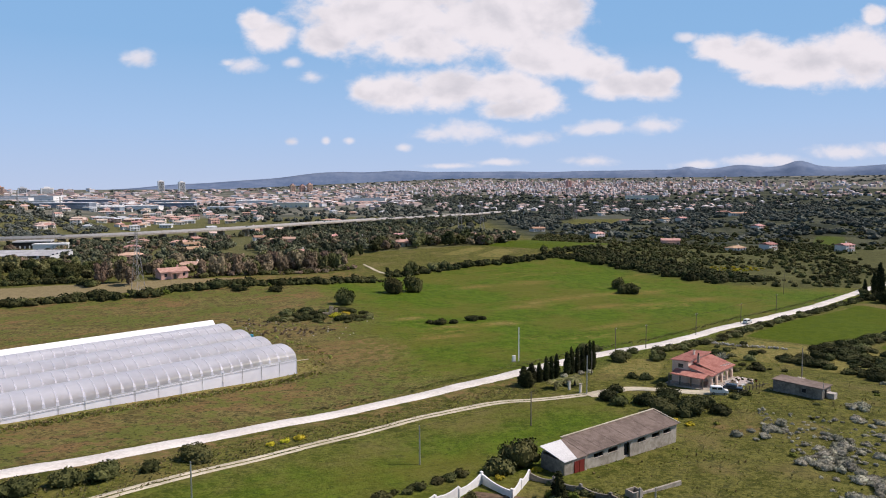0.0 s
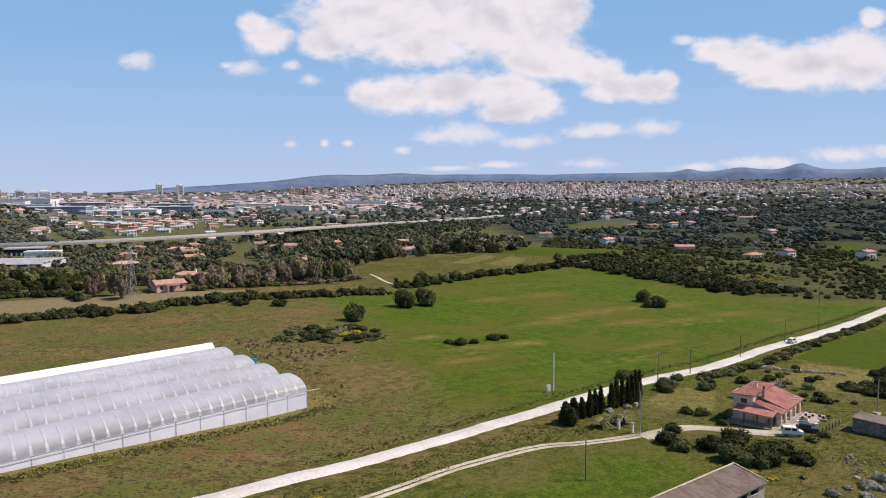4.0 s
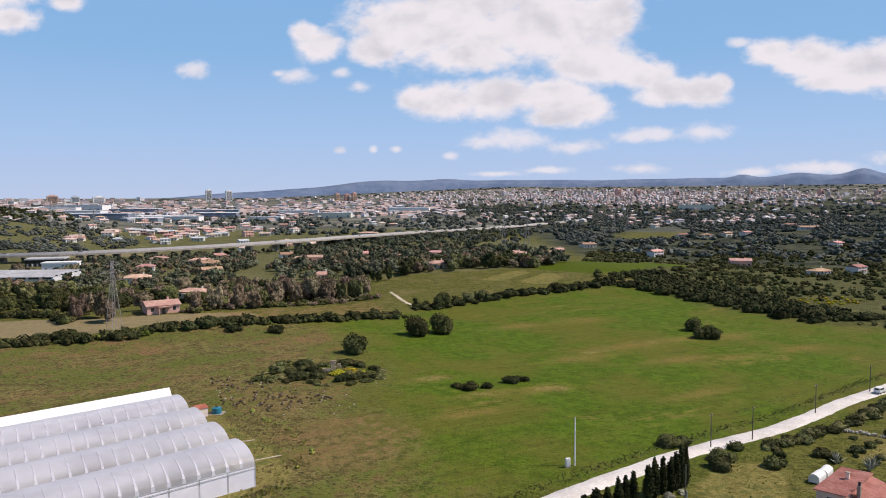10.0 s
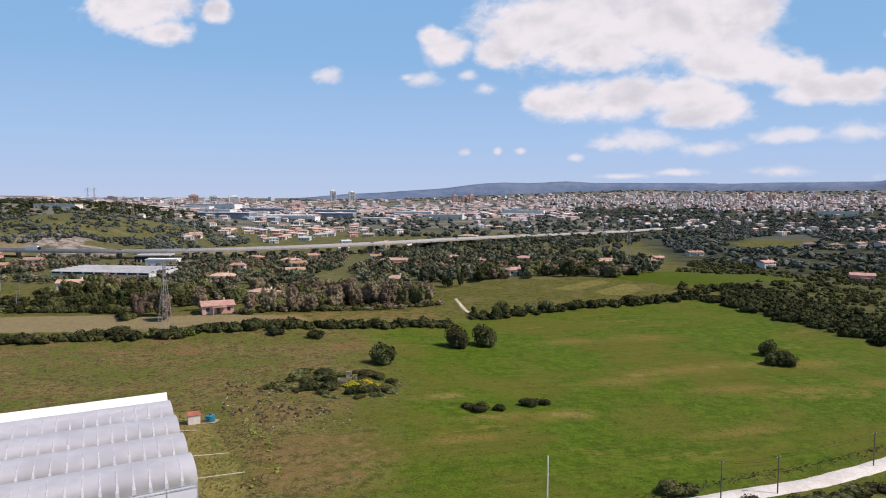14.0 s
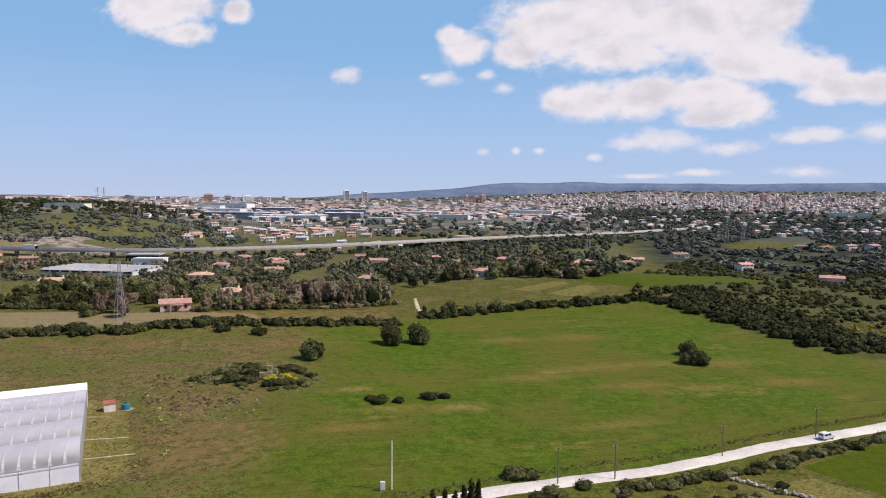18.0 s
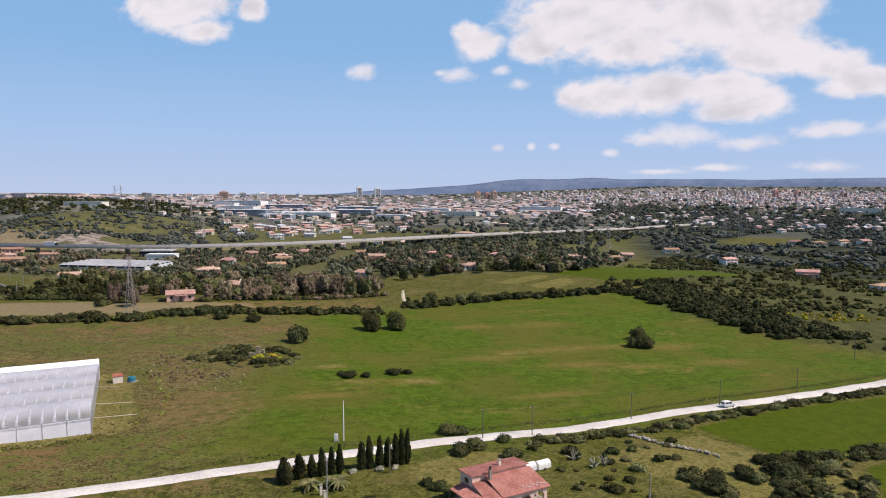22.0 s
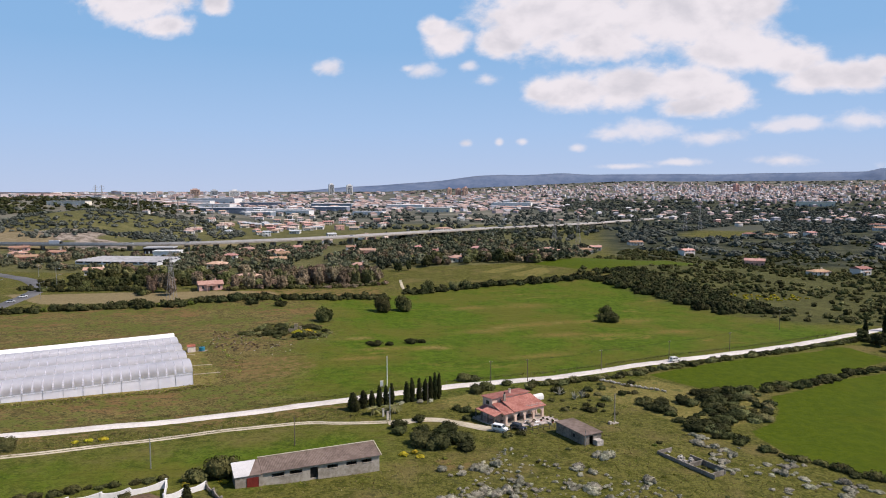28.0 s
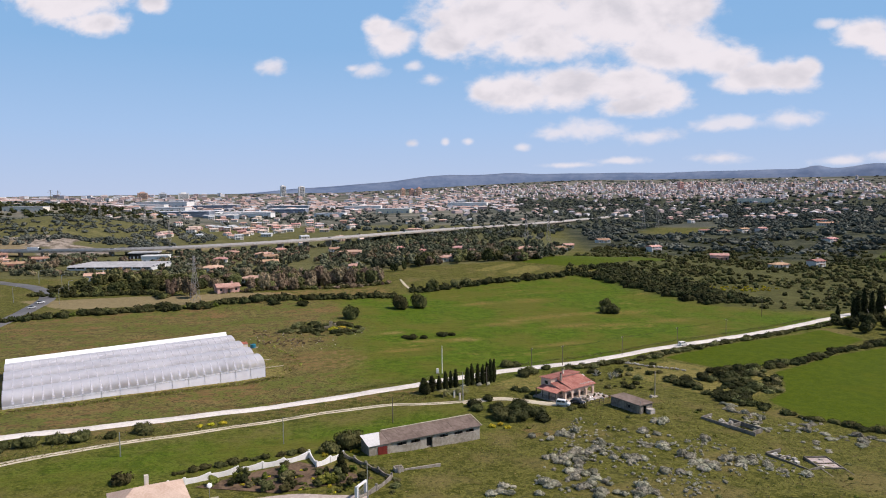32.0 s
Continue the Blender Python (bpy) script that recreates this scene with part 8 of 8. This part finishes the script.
garden_wall(WALL_LINE, 1.35, 4.2, WHITE, "white scalloped garden wall with low pillars")
garden_wall([(5.4, 98.6), (9.2, 92.6)], 1.35, 4.2, WHITE, "white garden wall returning to the corner")
garden_wall([(9.2, 92.6), (12.5, 100.5)], 1.35, 4.2, WHITE, "white garden wall beside the barn")
# brown blockwork whose dark tone also carries the shade on these walls
garden_wall([(12.5, 100.5), (19, 95), (26, 89)], 1.0, 3.4, OLD_BLOCK, "low brown garden wall along the slope, toned dark for shade")
garden_wall([(26, 89), (24.5, 83), (22, 77)], 1.0, 3.4, OLD_BLOCK, "low brown garden wall along the lane, toned dark for shade")
ribbon("garden_drive", [(-4, 69), (4, 73), (11, 76.5), (17, 77.5), (24, 79)], [(-1.6, -0.05), (-1.5, 0.05), (1.5, 0.05), (1.6, -0.05)], PAVING, "pinkish paved garden drive", "drive", 1.5, 0.1)
BED = material("dark garden earth", (0.065, 0.042, 0.026), (0.17, 0.115, 0.072), 0.95, grain=1.5, stain=0.4, bump=0.03)
verts, faces, nb = [], [], 14
for i in range(nb + 1):
    for j in range(nb + 1):
        u, v = i / nb, j / nb
        x = (1 - u) * ((1 - v) * -9.5 + v * 4.4) + u * ((1 - v) * 7 + v * 22.5)
        y = (1 - u) * ((1 - v) * 77 + v * 95.0) + u * ((1 - v) * 77.5 + v * 89.0)
        verts.append((x, y, ground_at(x, y, 0.12)))
for i in range(nb):
    for j in range(nb):
        a = i * (nb + 1) + j
        faces.append((a, a + 1, a + nb + 2, a + nb + 1))
tagged(mesh_object("garden_bed", verts, faces, BED, smooth=True), "dark earth garden beds inside the wall", "garden", kind="structure")
RG = np.random.RandomState(12)
GARDEN = [(-7, 78.5), (3.8, 92.5), (8, 90), (13, 96), (21.5, 88.5), (19, 80.5), (6, 78)]
for k, (x, y, r, t) in enumerate(strewn(RG, GARDEN, 34, 0.9, 1.9)):
    tree(x, y, r, r * 1.7, [LEAF_FRESH, LEAF_OAK, LEAF_OLIVE, LEAF_DARK][k % 4], "small round garden tree in dark earth", "crown", "garden trees", "garden_tree", RG)
for x, y, r, t in strewn(RG, GARDEN, 70, 0.35, 0.9):
    shrub(x, y, r, [LEAF_FRESH, LEAF_DARK, LEAF_OLIVE, LEAF_YELLOW][RG.randint(4)], "low garden shrub in a planted bed", 0.8, "garden shrubs", "garden_shrub", RG)
tree(15.2, 90.5, 1.0, 5.0, LEAF_CYPRESS, "dark conical garden conifer", "cypress", rs=RG)
for x, y, r, t in row_spots(RG, [(-16, 80), (-7, 90), (0, 97), (4, 101)], 1.6, 0.6, 0.9, 1.7):
    shrub(x - 1.2, y + 1.2, r, LEAF_OAK, "dense hedge bush outside the white garden wall", 0.8, "garden hedge", "hedge_shrub", RG)
for x, y, r, t in row_spots(RG, [(14, 98), (20, 93), (27, 88), (27, 82)], 2.0, 0.8, 0.8, 1.5):
    shrub(x + 1.2, y + 0.8, r, LEAF_OLIVE, "overgrown bush along the dark-toned garden wall", 0.8, "garden hedge", "hedge_shrub", RG)
v = thing("villa", "villa with a pale tiled hip roof beside the garden", "house", -11.0, 64.5, 38, ground_at(-11, 64.5))
part("wall", boxed((-5.6, -4.2, -1.5, 5.6, 4.2, 3.2)), CREAM, v)
bm = bmesh.new()
hip_roof(bm, 11.2, 8.4, 3.2, 2.2, 0.7, 0.35)
r_ = part("roof", bm, material("pale peach roof tiles", (0.50, 0.36, 0.28), (0.62, 0.48, 0.39), 0.85, grain=3.0, stain=0.4, bump=0.03), v)
c = part("chimney", boxed((-0.4, 1.2, 4.4, 0.3, 1.9, 6.6)), CREAM, r_)
for x in (-3.6, 0.0, 3.6):
    part("window", boxed((x - 0.6, 4.18, 1.0, x + 0.6, 4.25, 2.3)), GLASS_DARK, v)
for y in (-2.0, 2.0):
    part("window", boxed((5.58, y - 0.5, 1.0, 5.65, y + 0.5, 2.3)), GLASS_DARK, v)
d_ = thing("satellite_dish", "white satellite dish on a short mast", "satellite dish", -4.4, 73.2, 0)
part("mast", rods(((0, 0, -0.3), (0, 0, 2.2), 0.06)), METAL, d_)
bm = bmesh.new()
bmesh.ops.create_uvsphere(bm, u_segments=16, v_segments=8, radius=0.5, matrix=pose(0, 0.1, 2.3, 60, 0, 30) @ Matrix.Diagonal((1, 1, 0.28, 1)))
part("dish", bm, WHITE, d_, smooth=True)
t_ = thing("garden_table", "grey stone table and benches by the villa", "table", -2.8, 71.6, 30)
part("tabletop", boxed((-0.9, -0.5, 0.68, 0.9, 0.5, 0.78)), CONCRETE, t_)
for x in (-0.6, 0.6):
    part("leg", boxed((x - 0.15, -0.3, -0.2, x + 0.15, 0.3, 0.68)), CONCRETE, t_)
gt = thing("garden_gate", "white garden gate arch between pillars", "gate", 22.6, 79.4, 75)
for x in (-1.6, 1.6):
    part("pillar", boxed((x - 0.3, -0.3, -0.4, x + 0.3, 0.3, 2.4), bevel=0.03), WHITE, gt)
part("lintel", boxed((-1.9, -0.25, 2.402, 1.9, 0.25, 2.7), bevel=0.03), WHITE, gt)
for k in range(7):
    part("gate_bar", boxed((-1.2 + k * 0.4, -0.03, 0.0, -1.14 + k * 0.4, 0.03, 1.8)), METAL, gt)
# grass tufts on the slopes, verges and fallow land
RGT = np.random.RandomState(3)
NEAR_SLOPE = [(28, 80), (20, 110), (50, 130), (60, 150), (92, 172), (122, 150), (150, 120), (150, 70), (60, 60)]
thicket("grass_tufts", strewn(RGT, NEAR_SLOPE, 1600, 0.14, 0.34, 0.5, 1.0), TUFT, LEAF_WEED, "coarse green grass tufts on the hillside", "grass")
thicket("grass_tufts", strewn(RGT, NEAR_SLOPE, 2000, 0.14, 0.36, 0.6, 1.1, clump=0.8), TUFT, LEAF_STRAW, "dry straw tufts on the hillside", "grass")
VERGE = [(-66, 80), (-40, 112), (-2, 147), (18, 163), (24, 155), (0, 140), (-30, 108), (-52, 78)]
thicket("grass_tufts", strewn(RGT, VERGE, 1000, 0.15, 0.36, 0.6, 1.1), TUFT, LEAF_OLIVE, "weedy tufts between road and track", "grass")
thicket("grass_tufts", strewn(RGT, VERGE, 900, 0.15, 0.36, 0.6, 1.1), TUFT, LEAF_STRAW, "dry grass tufts between road and track", "grass")
thicket("grass_tufts", strewn(RGT, [(-38, 168), (-50, 182), (-74, 206), (-66, 220), (-44, 212), (-28, 186)], 1000, 0.15, 0.4, 0.6, 1.1), TUFT, LEAF_STRAW, "tall dry grass at the greenhouse end", "grass")
thicket("grass_tufts", strewn(RGT, [(42, 162), (46, 186), (66, 206), (92, 206), (92, 176), (76, 160), (60, 150)], 900, 0.14, 0.32, 0.5, 1.0), TUFT, LEAF_WEED, "rough grass round the farmhouse", "grass")
for k, (x, y) in enumerate(((70.5, 191.0), (75.0, 187.8), (77.1, 190.5))):
    a_ = thing("agave", "pale grey agave in the pasture scrub", "agave", x, y, k * 40, group="agaves")
    for i in range(12):
        an, tl = i * 0.9, 0.5 + 0.35 * (i % 4)
        bm = bmesh.new()
        rod(bm, (0, 0, 0.1), (1.3 * math.cos(an) * math.cos(tl), 1.3 * math.sin(an) * math.cos(tl), 0.1 + 1.5 * math.sin(tl)), 0.16, 0.02, 5)
        part("leaf", bm, LEAF_GREY, a_)
    a_.scale = (1.7, 1.7, 1.5)
